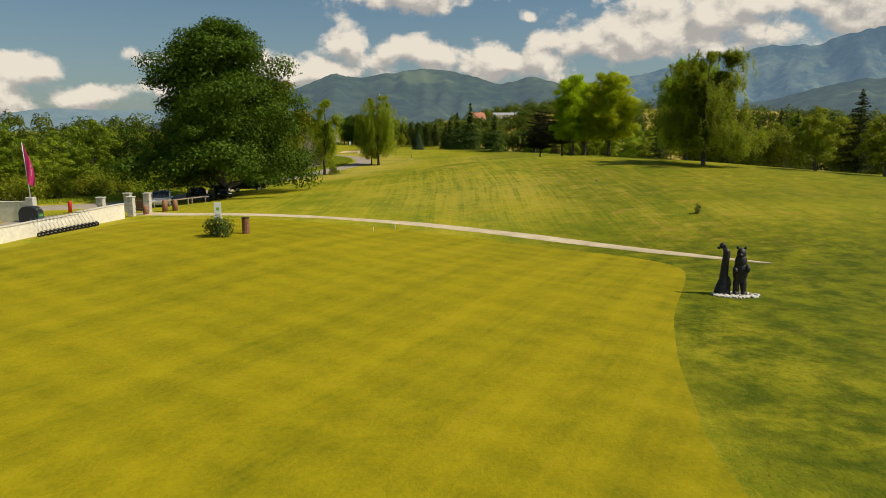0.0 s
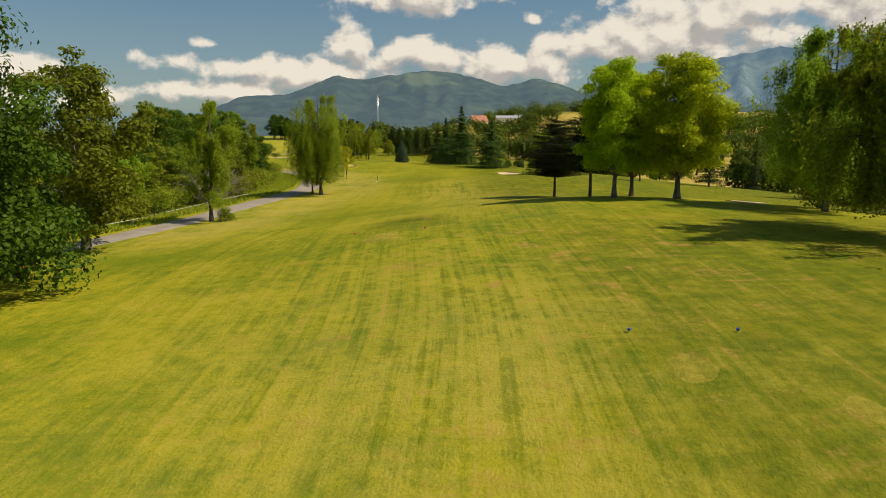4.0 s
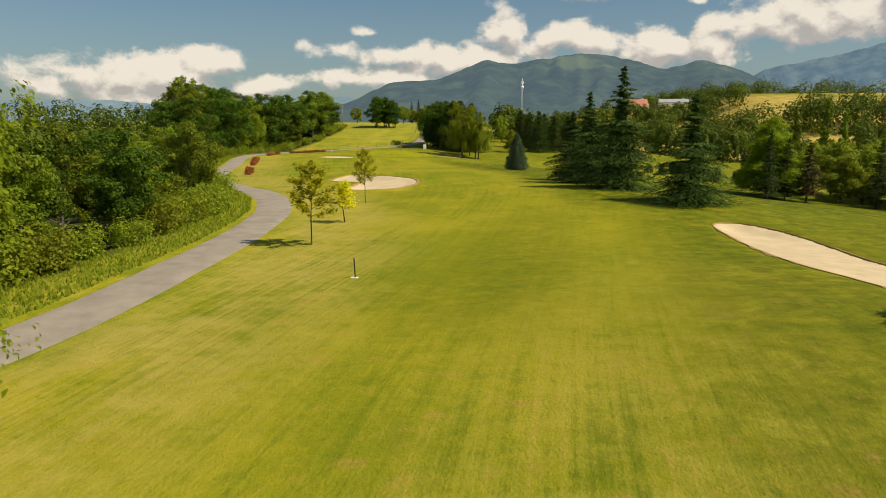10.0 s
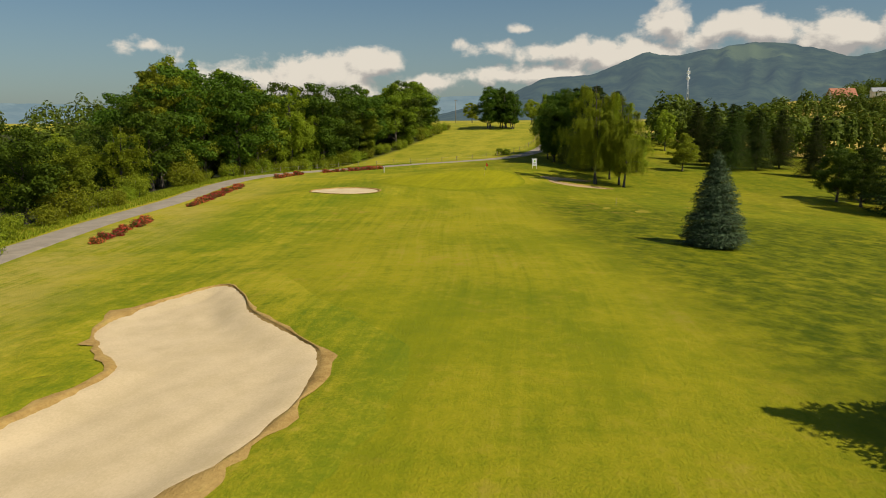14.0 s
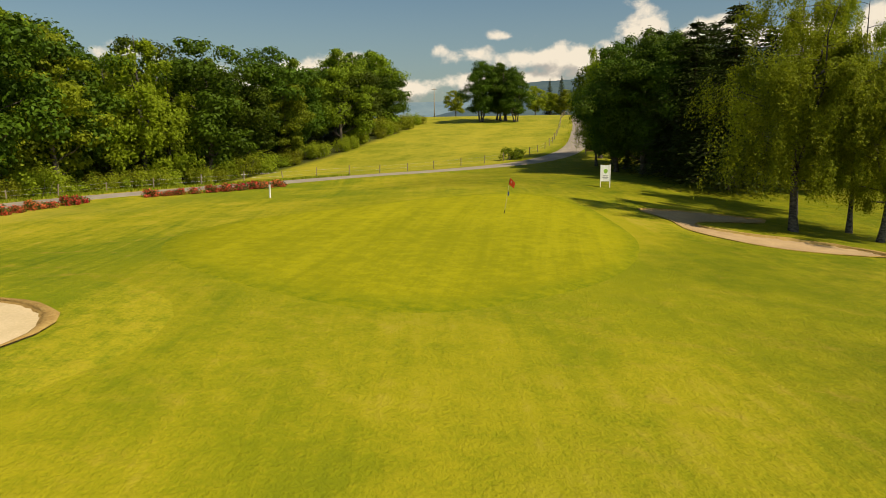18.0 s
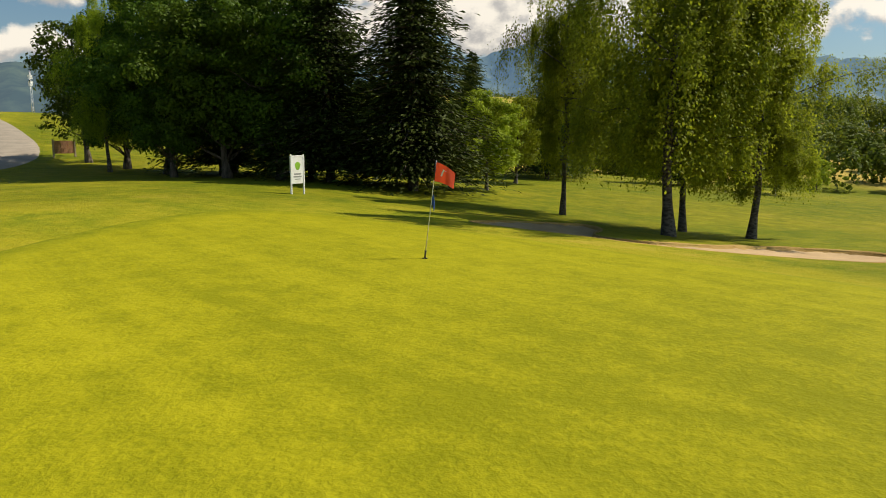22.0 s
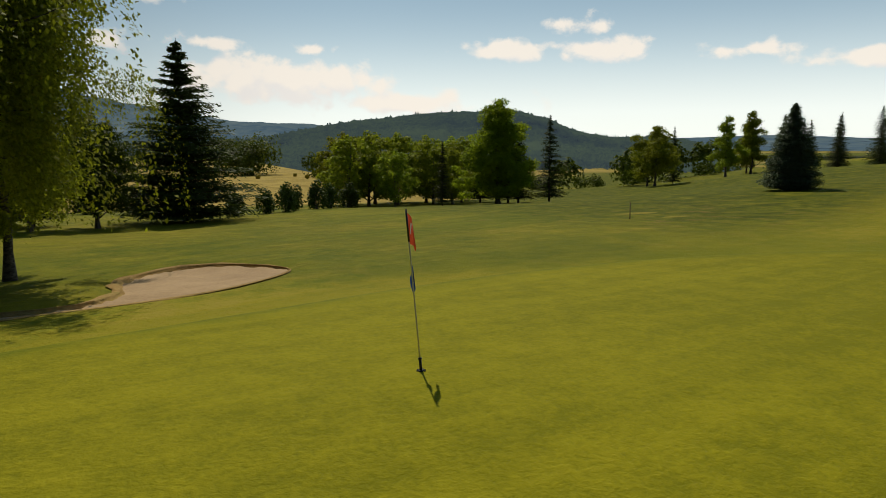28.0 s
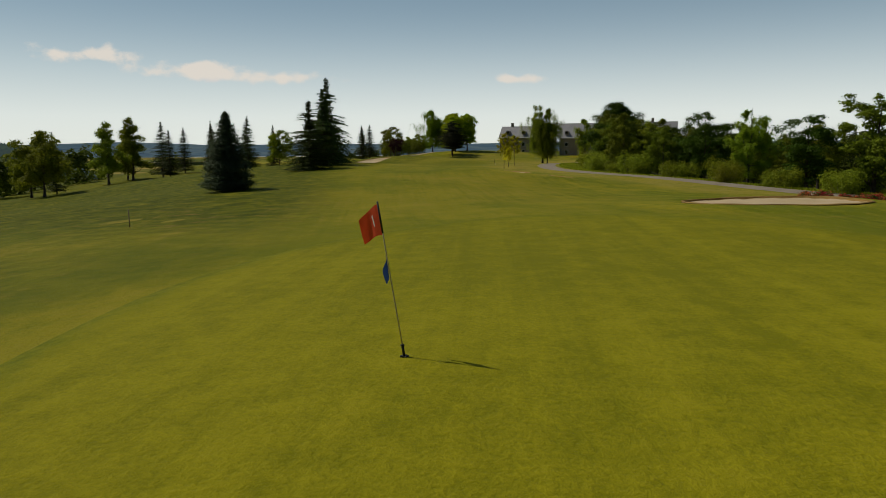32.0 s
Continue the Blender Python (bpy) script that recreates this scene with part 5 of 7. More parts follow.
plant(lambda: conifer("fir_tree", 12.0, 6.6, 72, "spruce", "dark green pointed fir tree on the slope", 26, 14, 40, 0.25, 0.12, 0.06, 0.85, 0.19, 0.22, tuft_spread=0.2),
      [(34.4, 259.5, 12.2, 0, 0.8), (38.0, 262.5, 11.2, 60, 0.9), (33.4, 276, 8.6, 120, 0.6), (82.4, 165.3, 14.6, 180, 0.95), (56.0, 95.5, 11.4, 240, 1.05), (52.1, 171, 12.8, 300, 0.9),
       (75, 205, 13.0, 20, 0.6), (68, 163.8, 12.6, 80, 0.85), (75.8, 170.3, 12.0, 140, 0.9), (60.5, 92.0, 10.5, 200, 1.0), (7.3, 321.8, 8.8, 10, 0.9), (9.9, 319.4, 9.8, 70, 0.85),
       (12.4, 322.5, 9.0, 130, 0.9), (52.5, 262, 12.0, 30, 0.9), (88, 150, 13.0, 90, 0.9), (48, 118, 11.0, 110, 0.9), (-86, 474, 11.0, 0, 0.7), (-83.5, 478, 12.0, 50, 0.7), (74, 156, 14.0, 20, 0.7), (66, 152, 12.5, 60, 0.9), (60, 148, 12.0, 160, 0.8)], "scattered firs", 12.0)
plant(lambda: birch("birch_tree", 16.0, 11.4, 73, 112000, "tall weeping birch beside the bunker", 1.9, 0.135, 0.20, boughs=40),
      [(-29.7, 314.9, 15.6, 0, 1.0), (-29.2, 322.8, 14.6, 100, 0.65), (-25.4, 314.5, 11.8, 200, 1.0), (-26.6, 317.2, 14.6, 300, 0.72), (-49.0, 355.0, 14.5, 60, 0.7)], "birches beside the green", 16.0)
another(wood_protos[0], -31.5, 163.5, 11.0 / 12, 70, 0.15, 1.1)
another(wood_protos[0], -37.5, 198.0, 10.0 / 12, 20, 0.15, 1.0)
another(wood_protos[3], -34.5, 170.0, 10.6 / 12, 170, 0.15, 1.1)
place(broadleaf("gate_tree", 12.5, 10.0, 0.18, 74, "oak", 9000, 0.36, "dark leafy tree over the wooden gate"), -50.4, 365.0)
plant(lambda: broadleaf("field_tree", 13.0, 9.0, 0.14, 75, "oak", 32000, 0.25, "tree of a small clump on the meadow", "round", trunks=3, lobe_count=90),
      [(-85.6, 415, 13.0, 0, 1.0), (-81.0, 416, 11.8, 90, 0.95), (-77.6, 414, 10.8, 160, 0.9), (-83.0, 419, 12.4, 240, 0.9)], "clump of trees on the meadow", 13.0)
plant(lambda: broadleaf("round_tree", 10.6, 8.6, 0.16, 76, "wood_b", 15000, 0.32, "rounded green tree on the slope"),
      [(53, 227, 10.8, 0, 0.95), (63, 221, 9.2, 90, 1.0), (57.6, 125, 8.8, 180, 0.8), (40.8, 175.4, 8.4, 30, 0.9), (-28.8, 385, 9.8, 70, 0.6), (-26.9, 334.4, 6.6, 20, 0.9), (-20, 341.6, 6.8, 130, 1.0),
       (43.2, 81.7, 7.2, 250, 0.9), (49, 78, 6.8, 300, 1.0), (29, 350, 4.4, 10, 0.9), (41, 112, 9.5, 40, 0.9), (6.0, 338, 6.0, 10, 0.9), (-109, 458, 7.5, 40, 1.0), (-88, 466, 8.5, 80, 0.9), (-84.6, 470, 6.8, 10, 1.2), (-80.5, 469, 7.4, 150, 1.1)], "round trees", 10.6)
plant(lambda: broadleaf("maple_tree", 15.0, 10.5, 0.12, 77, "wood_b", 16000, 0.36, "tall green tree of the far slope", "cone"),
      [(88, 178, 15.6, 0, 0.9), (89, 169, 16.4, 90, 0.85), (94, 165.5, 13.6, 180, 0.8), (92, 338, 19.0, 20, 1.0), (100, 343, 18.0, 70, 1.1), (84, 346, 16.5, 130, 1.0), (108, 336, 17.5, 200, 1.0)], "far slope trees", 15.0)
plant(lambda: broadleaf("poplar_tree", 22.0, 4.4, 0.06, 78, "wood_a", 14000, 0.34, "slender upright green poplar tree", "column", lobe_count=96),
      [(67.4, 346.5, 22.5, 0, 1.0), (74, 352, 21.0, 80, 0.9), (62, 356, 19.0, 150, 1.0), (45.5, 320, 14.6, 30, 0.8)], "poplars", 22.0)
plant(lambda: conifer("larch_tree", 10.5, 6.2, 79, "larch", "thin brownish larch on the slope", 22, 12, 10, 0.25, 0.08, 0.14, 0.8, 0.42, 0.2), [(41.5, 262.4, 10.6, 0, 1.0)], "", 10.5)
plant(lambda: broadleaf("woodland_tree", 8.5, 6.4, 0.08, 80, "wood_b", 6000, 0.34, "low green tree in the hollow"),
      [(48.4, 285, 10.5, 0, 1.0), (52, 281, 11.5, 50, 1.0), (56.1, 275, 11.7, 100, 1.0), (60, 283, 12.0, 150, 1.0), (48.8, 268.4, 9.0, 200, 1.0), (66, 276, 12.4, 250, 1.0), (53, 270, 10.5, 300, 1.0),
       (62, 268, 11.7, 20, 1.0), (72, 270, 12.7, 70, 1.0), (58, 263, 11.2, 120, 1.0), (44.5, 279, 8.3, 170, 1.0), (70, 260, 12.0, 10, 1.0)], "trees in the hollow", 8.5)
plant(lambda: shrub("conifer_shrub", 3.0, 2.2, 81, "cedar", 1300, 0.3, "young green shrub at the field edge"),
      [(20.3, 300.4, 2.7, 0, 1.0), (23, 298, 3.3, 60, 0.9), (26.5, 296.5, 3.0, 120, 1.0), (31, 293, 3.6, 180, 0.9), (35, 290.5, 3.3, 240, 1.0), (17.5, 303.5, 2.5, 300, 1.2), (40, 287, 3.6, 30, 1.0), (28, 313, 2.8, 0, 1.5),
       (32, 318, 2.7, 90, 1.6), (24, 309.5, 2.4, 20, 1.5)], "young shrubs at the field edge", 3.0)


# saplings and single plants of the fairway
def sapling(name, h, w, seed, leaf, label, count=420, size=0.24):
    rng = np.random.default_rng(seed)
    limbs = [bent(rng, (0, 0, -0.1), (0.05 * h * rng.normal(), 0.02 * h, h), 0.06, 0.012, 6, 0.01)]
    cs, ns = [], []
    for k in range(20):
        z = h * (0.32 + 0.64 * (k + rng.random()) / 20)
        a = k * 2.4
        reach = w / 2 * (1 - (z / h) ** 2 * 0.75) * (0.6 + 0.55 * rng.random())
        tip = (math.cos(a) * reach, math.sin(a) * reach, z + reach * (0.25 + 0.2 * rng.random()))
        limbs.append(bent(rng, (0, 0, z), tip, 0.022, 0.006, 3, 0.04))
        m = count // 20
        s = 0.3 + 0.75 * rng.random((m, 1))
        cs.append(np.array((0, 0, z)) + (np.array(tip) - np.array((0, 0, z))) * s + rng.normal(0, 0.14, (m, 3)))
        ns.append(rng.normal(0, 0.5, (m, 3)) + np.array((0, 0, 1.0)))
    c, n = np.concatenate(cs), np.concatenate(ns)
    return tree_thing(name, limbs, M["bark"], [leaf_mesh("crown", c, n, size, size * 0.7, M[leaf], seed)], label, "tree")


plant(lambda: sapling("young_tree", 5.9, 4.4, 91, "sapling", "young yellow-green tree with thin spreading twigs", 2000, 0.25), [(-14.1, 176, 6.0, 0, 1.0), (-18.6, 201.4, 5.8, 140, 0.75)], "young trees by the road", 5.9)
place(sapling("young_tree", 3.7, 2.1, 92, "golden", "small round yellow young tree", 1300, 0.2), -15.7, 187.2)
place(broadleaf("plum_tree", 4.3, 3.8, 0.22, 93, "purple", 3600, 0.2, "small purple-leaved plum beside the bunker", "cone2", trunks=4), 20.2, 155.8)
place(shrub("roadside_shrub", 1.3, 1.8, 94, "wood_a", 1200, 0.15, "low green shrub at the foot of a birch"), -17.6, 114.2)
place(shrub("flowering_shrub", 1.15, 1.9, 95, "rose_leaf", 1800, 0.14, "rounded shrub with yellow flowers below the info board", "yellow", 70), -13.0, 40.9)
place(shrub("seedling_shrub", 0.8, 0.5, 96, "wood_a", 160, 0.12, "tiny shrub on the rough"), 18.2, 49.9)


def bare_bush():
    rng = np.random.default_rng(97)
    limbs = []
    for k in range(120):
        a, e = rng.random() * 6.28, 0.35 + 1.1 * rng.random()
        r = 4.6 * (0.7 + 0.35 * rng.random())
        tip = np.array((math.cos(a) * math.cos(e), math.sin(a) * math.cos(e), math.sin(e) * 1.15)) * r
        limbs.append(bent(rng, (rng.normal(0, .2), rng.normal(0, .2), 0), tip, 0.05, 0.008, 4, 0.07))
        for _ in range(2):
            f = 0.45 + 0.4 * rng.random()
            limbs.append(bent(rng, tip * f, tip * (f + 0.35) + rng.normal(0, 0.8, 3), 0.02, 0.005, 2, 0.05))
    root = new("bare_shrub")
    ob = new("twig_mass", limb_mesh("twig_mass", limbs, M["twig"], 4))
    ob.parent = root
    place(tagged(root, "large leafless grey-brown shrub at the wood edge", "shrub"), -26.6, 136.5, 1.15)


bare_bush()

# rose beds along the road
rose = shrub("rose_shrub", 0.72, 1.7, 98, "rose_leaf", 1000, 0.13, "low rose shrub covered in red blossom", "rose", 420)
rose_spots = []
for (xa, ya), (xb, yb), n in (((-57.0, 248.5), (-62.0, 258.6), 8), ((-67.0, 269.5), (-76.6, 289.5), 15), ((-79.0, 300.8), (-79.4, 308.4), 6), ((-78.1, 314.0), (-73.0, 324.4), 10)):
    for i in range(n):
        f = i / (n - 1)
        rose_spots.append((xa + (xb - xa) * f, ya + (yb - ya) * f))
for i, (x, y) in enumerate(rose_spots):
    r = random.Random(i)
    jx, jy, sc, tn = r.uniform(-.3, .3), r.uniform(-.3, .3), r.uniform(0.6, 0.95), r.uniform(0, 360)
    ob = place(rose, x, y, sc, tn) if i == 0 else another(rose, x + jx, y + jy, sc, tn)
    tagged(ob, group="rose beds along the road")


# far woods and long grass: too many to count
def far_woods():
    rng = np.random.default_rng(12)
    spots = []

    def fill(x0, x1, y0, y1, n, h0, h1):
        for _ in range(n):
            spots.append((rng.uniform(x0, x1), rng.uniform(y0, y1), rng.uniform(h0, h1)))

    fill(-330, -150, 0, 410, 150, 11, 16)
    fill(-175, -118, 60, 330, 90, 11, 15)
    fill(40, 420, 800, 1000, 130, 12, 20)
    fill(55, 330, 470, 500, 85, 13, 18)
    fill(62, 200, 372, 420, 34, 7, 11)
    fill(75, 280, 425, 462, 45, 8, 12)
    fill(-34, 75, 392, 425, 60, 9, 13)
    fill(-10, 90, 560, 620, 40, 9, 13)
    fill(120, 330, 330, 352, 40, 9, 14)
    fill(260, 300, 270, 300, 12, 13, 18)
    fill(100, 150, 150, 235, 12, 8, 11)
    fill(90, 230, 234, 256, 64, 7, 10)
    fill(236, 262, 268, 345, 26, 9, 15)
    fill(150, 330, 60, 130, 26, 8, 12)
    fill(140, 330, -160, -40, 40, 7, 10)
    fill(-330, -70, -200, 0, 90, 10, 15)
    c, n = [], []
    for x, y, h in spots:
        if (-52 < x < 75 and y < 380) or (60 < x < 250 and 258 < y < 330):
            continue
        k, w = 640, h * rng.uniform(0.34, 0.50)
        d = rng.normal(size=(k, 3))
        d[:, 2] = np.where(rng.random(k) < 0.6, np.abs(d[:, 2]), d[:, 2])
        d /= np.linalg.norm(d, axis=1)[:, None]
        lob = 1 + 0.38 * np.sin(d[:, :1] * 5 + x) * np.sin(d[:, 1:2] * 5 + y)
        c.append(np.array((x, y, float(land(x, y)) + h * 0.46)) + d * lob * np.array((w, w, h * 0.46)))
        n.append(d + rng.normal(0, 0.45, (k, 3)) + np.array((0, 0, 0.3)))
    me = leaf_mesh("far_woods", np.concatenate(c), np.concatenate(n), 1.05, 0.78, M["far"], 4)
    tagged(new("far_woods", me), "woods and hedgerows far across the valley", "woods", kind="stuff")


far_woods()


def long_grass():
    """Uncut grass along the verge between road and wood, and on the meadow edge."""
    rng = np.random.default_rng(14)
    y = rng.uniform(60, 338, 26000)
    road_x, edge = np.interp(y, _road[:, 1], _road[:, 0]), np.interp(y, WOOD_EDGE[:, 1], WOOD_EDGE[:, 0])
    a = road_x - 2.6
    b = np.maximum(edge - 2, a - np.interp(y, [300, 330], [16, 4]))
    x = a + (b - a) * rng.random(len(y)) ** 1.3
    keep = b < a
    x, y = x[keep], y[keep]
    s = np.stack([x, y, land(x, y) + 0.07], -1)
    n = rng.normal(0, 1, s.shape) * np.array((1, 1, 0.15))
    me = leaf_mesh("long_grass", s, n, 0.34, 0.14, M["tall"], 6, np.tile(np.array([0, 0, 1.0]), (len(s), 1)))
    tagged(new("long_grass", me), "long uncut grass on the verge below the wood", "grass", kind="stuff")


long_grass()


# ---- built things ----
def part(name, bm, mat, parent=None, label=""):
    me = bpy.data.meshes.new(name)
    bm.to_mesh(me)
    bm.free()
    me.materials.append(mat)
    ob = new(name, me)
    if parent is not None:
        ob.parent = parent
    return tagged(ob, label)


def box(sx, sy, sz, at=(0, 0, 0), bevel=0.01, turn=(0, 0, 0), bm=None, segments=1):
    """A bevelled block with its centre at the given place."""
    one = bm or bmesh.new()
    m = Matrix.Translation(at) @ pose(0, 0, 0, *turn) @ Matrix.Diagonal((sx, sy, sz, 1))
    made = bmesh.ops.create_cube(one, size=1.0, matrix=m)["verts"]
    if bevel:
        edges = list({e for v in made for e in v.link_edges})
        bmesh.ops.bevel(one, geom=edges, offset=bevel, segments=segments, profile=0.6, affect="EDGES")
    return one


def tube(points, radius, sides=8, bm=None, cap=True):
    """A round bar along points; radius may be one number or one for each point."""
    one = bm or bmesh.new()
    pts = [Vector(p) for p in points]
    rad = radius if isinstance(radius, (list, tuple)) else [radius] * len(pts)
    rings = []
    for i, p in enumerate(pts):
        d = (pts[min(i + 1, len(pts) - 1)] - pts[max(i - 1, 0)]).normalized()
        u = d.orthogonal().normalized()
        w = d.cross(u)
        rings.append([one.verts.new(p + (u * math.cos(2 * math.pi * j / sides) + w * math.sin(2 * math.pi * j / sides)) * rad[i]) for j in range(sides)])
    for a, b in zip(rings, rings[1:]):
        for j in range(sides):
            f = one.faces.new((a[j], a[(j + 1) % sides], b[(j + 1) % sides], b[j]))
            f.smooth = True
    if cap:
        one.faces.new(rings[0][::-1])
        one.faces.new(rings[-1])
    return one


def thing(name, x, y, label, category, turn=0.0, group="", lift=0.0, z=None):
    root = new(name)
    root.empty_display_size = 0.3
    root.matrix_basis = pose(x, y, (float(land(x, y)) if z is None else z) + lift, 0, 0, turn)
    return tagged(root, label, category, group)


def prism(outline, y0, y1, bm=None):
    """A flat outline in x and z, drawn out from y0 to y1."""
    one = bm or bmesh.new()
    a = [one.verts.new((x, y0, z)) for x, z in outline]
    b = [one.verts.new((x, y1, z)) for x, z in outline]
    one.faces.new(a)
    one.faces.new(b[::-1])
    for i in range(len(a)):
        j = (i + 1) % len(a)
        one.faces.new((a[j], a[i], b[i], b[j]))
    bmesh.ops.recalc_face_normals(one, faces=one.faces[:])
    return one


def cloth_material(name, color):
    m, t, b = material(name, 0.7)
    n = noise_node(t, coords(t), 14.0, 4.0)
    t.links.new(mix_col(t, n, tuple(v * 0.8 for v in color), tuple(min(1, v * 1.15) for v in color)), b.inputs["Base Color"])
    tr = t.nodes.new("ShaderNodeBsdfTranslucent")
    tr.inputs["Color"].default_value = (*color, 1)
    mx = t.nodes.new("ShaderNodeMixShader")
    mx.inputs[0].default_value = 0.45
    t.links.new(b.outputs[0], mx.inputs[1])
    t.links.new(tr.outputs[0], mx.inputs[2])
    t.links.new(mx.outputs[0], t.nodes["Material Output"].inputs["Surface"])
    return m


M["orange_cloth"] = cloth_material("orange_flag_cloth", (0.80, 0.085, 0.025))
M["blue_cloth"] = cloth_material("blue_flag_cloth", (0.02, 0.06, 0.22))
M["pink_cloth"] = cloth_material("magenta_flag_cloth", (0.85, 0.05, 0.22))
M["white"] = plain("white_paint", (0.76, 0.75, 0.72), 0.5, 0, 20, 0.08)
M["pole"] = plain("pale_yellow_pole_paint", (0.62, 0.56, 0.34), 0.5, 0, 20, 0.1)
M["render"] = plain("cream_wall_render", (0.68, 0.62, 0.50), 0.9, 0, 5, 0.12, 0.3)
M["stone"] = plain("pale_cut_stone", (0.50, 0.46, 0.38), 0.9, 0, 7, 0.25, 0.5)
M["rust_wood"] = plain("red_brown_wood", (0.24, 0.11, 0.05), 0.8, 0, 9, 0.35, 0.4)
M["wood"] = plain("weathered_wood", (0.26, 0.20, 0.13), 0.85, 0, 9, 0.35, 0.4)
M["black"] = plain("black_plastic", (0.018, 0.018, 0.018), 0.45, 0, 12, 0.3)
M["rubber"] = plain("black_rubber", (0.015, 0.015, 0.015), 0.8, 0, 12, 0.3)
M["metal"] = plain("grey_metal", (0.45, 0.45, 0.45), 0.35, 0.9, 12, 0.15)
M["green_plastic"] = plain("dark_green_plastic", (0.03, 0.10, 0.06), 0.5, 0, 10, 0.25)
M["lime"] = plain("leaf_green_print", (0.22, 0.42, 0.03), 0.5, 0, 12, 0.2)
M["grey_print"] = plain("grey_print", (0.25, 0.25, 0.24), 0.6, 0, 12, 0.2)
M["red"] = plain("red_plastic", (0.55, 0.03, 0.02), 0.4, 0, 12, 0.2)
M["blue"+"_plastic"] = plain("blue_plastic", (0.02, 0.06, 0.35), 0.4, 0, 12, 0.2)
M["carved"] = plain("black_carved_wood", (0.014, 0.012, 0.010), 0.6, 0, 6, 0.5, 0.9)
M["pebble"] = plain("white_pebbles", (0.62, 0.58, 0.50), 0.9, 0, 12, 0.3, 0.5)
M["silver"] = plain("silver_car_paint", (0.42, 0.43, 0.45), 0.25, 0.6, 20, 0.05, 0.0)
M["dark_paint"] = plain("dark_grey_car_paint", (0.02, 0.022, 0.025), 0.2, 0.4, 20, 0.1, 0.0)
M["black_paint"] = plain("black_car_paint", (0.008, 0.008, 0.009), 0.18, 0.2, 20, 0.1, 0.0)
M["slate"] = plain("grey_slate", (0.30, 0.30, 0.31), 0.6, 0, 3, 0.2, 0.3)
M["wall_stone"] = plain("grey_brown_wall_stone", (0.30, 0.25, 0.20), 0.9, 0, 2, 0.3, 0.5)
M["roof_tile"] = plain("red_roof_tile", (0.36, 0.135, 0.07), 0.8, 0, 2, 0.25, 0.4)
M["lens"] = plain("clear_lamp_lens", (0.8, 0.8, 0.75), 0.1, 0, 10, 0.05, 0.0)


def glass_material():
    m, t, b = material("dark_window_glass", 0.05)
    b.inputs["Base Color"].default_value = (0.02, 0.025, 0.03, 1)
    b.inputs["Specular IOR Level"].default_value = 0.8
    return m


M["glass"] = glass_material()


# the hole with its leaning flagstick
def flagstick():
    x, y = -44.68, 306.50
    root = thing("golf_flag", x, y, "leaning flagstick with orange flag and small blue pennant", "golf flag", lift=0.05)
    lean = Vector((0.15, 0.04, 1.0)).normalized()
    at = [lean * s for s in (0.0, 0.65, 1.3, 1.97)]
    part("pole", tube(at, [0.011, 0.010, 0.009, 0.008], 8), M["pole"], root)
    part("grip", tube([lean * 1.60, lean * 2.0], 0.013, 8), M["black"], root, "black sleeve at the top of the pole")
    bm = tube([lean * 0.02, lean * 0.15], [0.018, 0.018], 10)
    tube([lean * 0.15, lean * 0.17], [0.028, 0.024], 10, bm)
    for k in range(4):
        box(0.12, 0.016, 0.02, (0, 0, 0.012), 0.004, (0, 0, 45 * k), bm)
    part("hole_ring", bm, M["black"], root, "black ferrule and lifting bracket at the hole")
    for name, s0, s1, long, mat, way, label in (("flag", 1.58, 1.97, 0.40, "orange_cloth", Vector((0.85, -0.50, -0.14)), "orange flag with a pale mark"),
                                                ("pennant", 1.14, 1.36, 0.10, "blue_cloth", Vector((0.40, -0.30, -0.75)), "small folded blue pennant")):
        n, m = 12, 7
        bm = bmesh.new()
        rows = []
        side = lean.cross(way).normalized()
        for i in range(n + 1):
            f = i / n
            row = []
            for j in range(m + 1):
                g = j / m
                p = lean * (s0 + (s1 - s0) * (g * (1 - 0.18 * f) + 0.04 * f)) + way.normalized() * long * f + Vector((0, 0, -0.12 * f * f))
                p += side * (0.035 * math.sin(f * 6.5 + g * 1.5) * f)
                row.append(bm.verts.new(p))
            rows.append(row)
        for i in range(n):
            for j in range(m):
                bm.faces.new((rows[i][j], rows[i + 1][j], rows[i + 1][j + 1], rows[i][j + 1])).smooth = True
        cloth = part(name, bm, M[mat], root, label)
        if name == "flag":
            for s, nm in ((1, "mark"), (-1, "mark")):
                bm = bmesh.new()
                w = way.normalized()
                for (fa, ga), (fb, gb) in (((0.30, 0.34), (0.40, 0.75)), ((0.34, 0.74), (0.52, 0.70))):
                    quad = []
                    for ff, gg in ((fa, ga), (fa + 0.07, ga), (fb + 0.07, gb), (fb, gb)):
                        p = lean * (s0 + (s1 - s0) * (gg * (1 - 0.18 * ff) + 0.04 * ff)) + w * long * ff + Vector((0, 0, -0.12 * ff * ff))
                        p += side * (0.035 * math.sin(ff * 6.5 + gg * 1.5) * ff + 0.004 * s)
                        quad.append(bm.verts.new(p))
                    bm.faces.new(quad)
                part(nm, bm, M["white"], cloth, "pale printed mark")


flagstick()


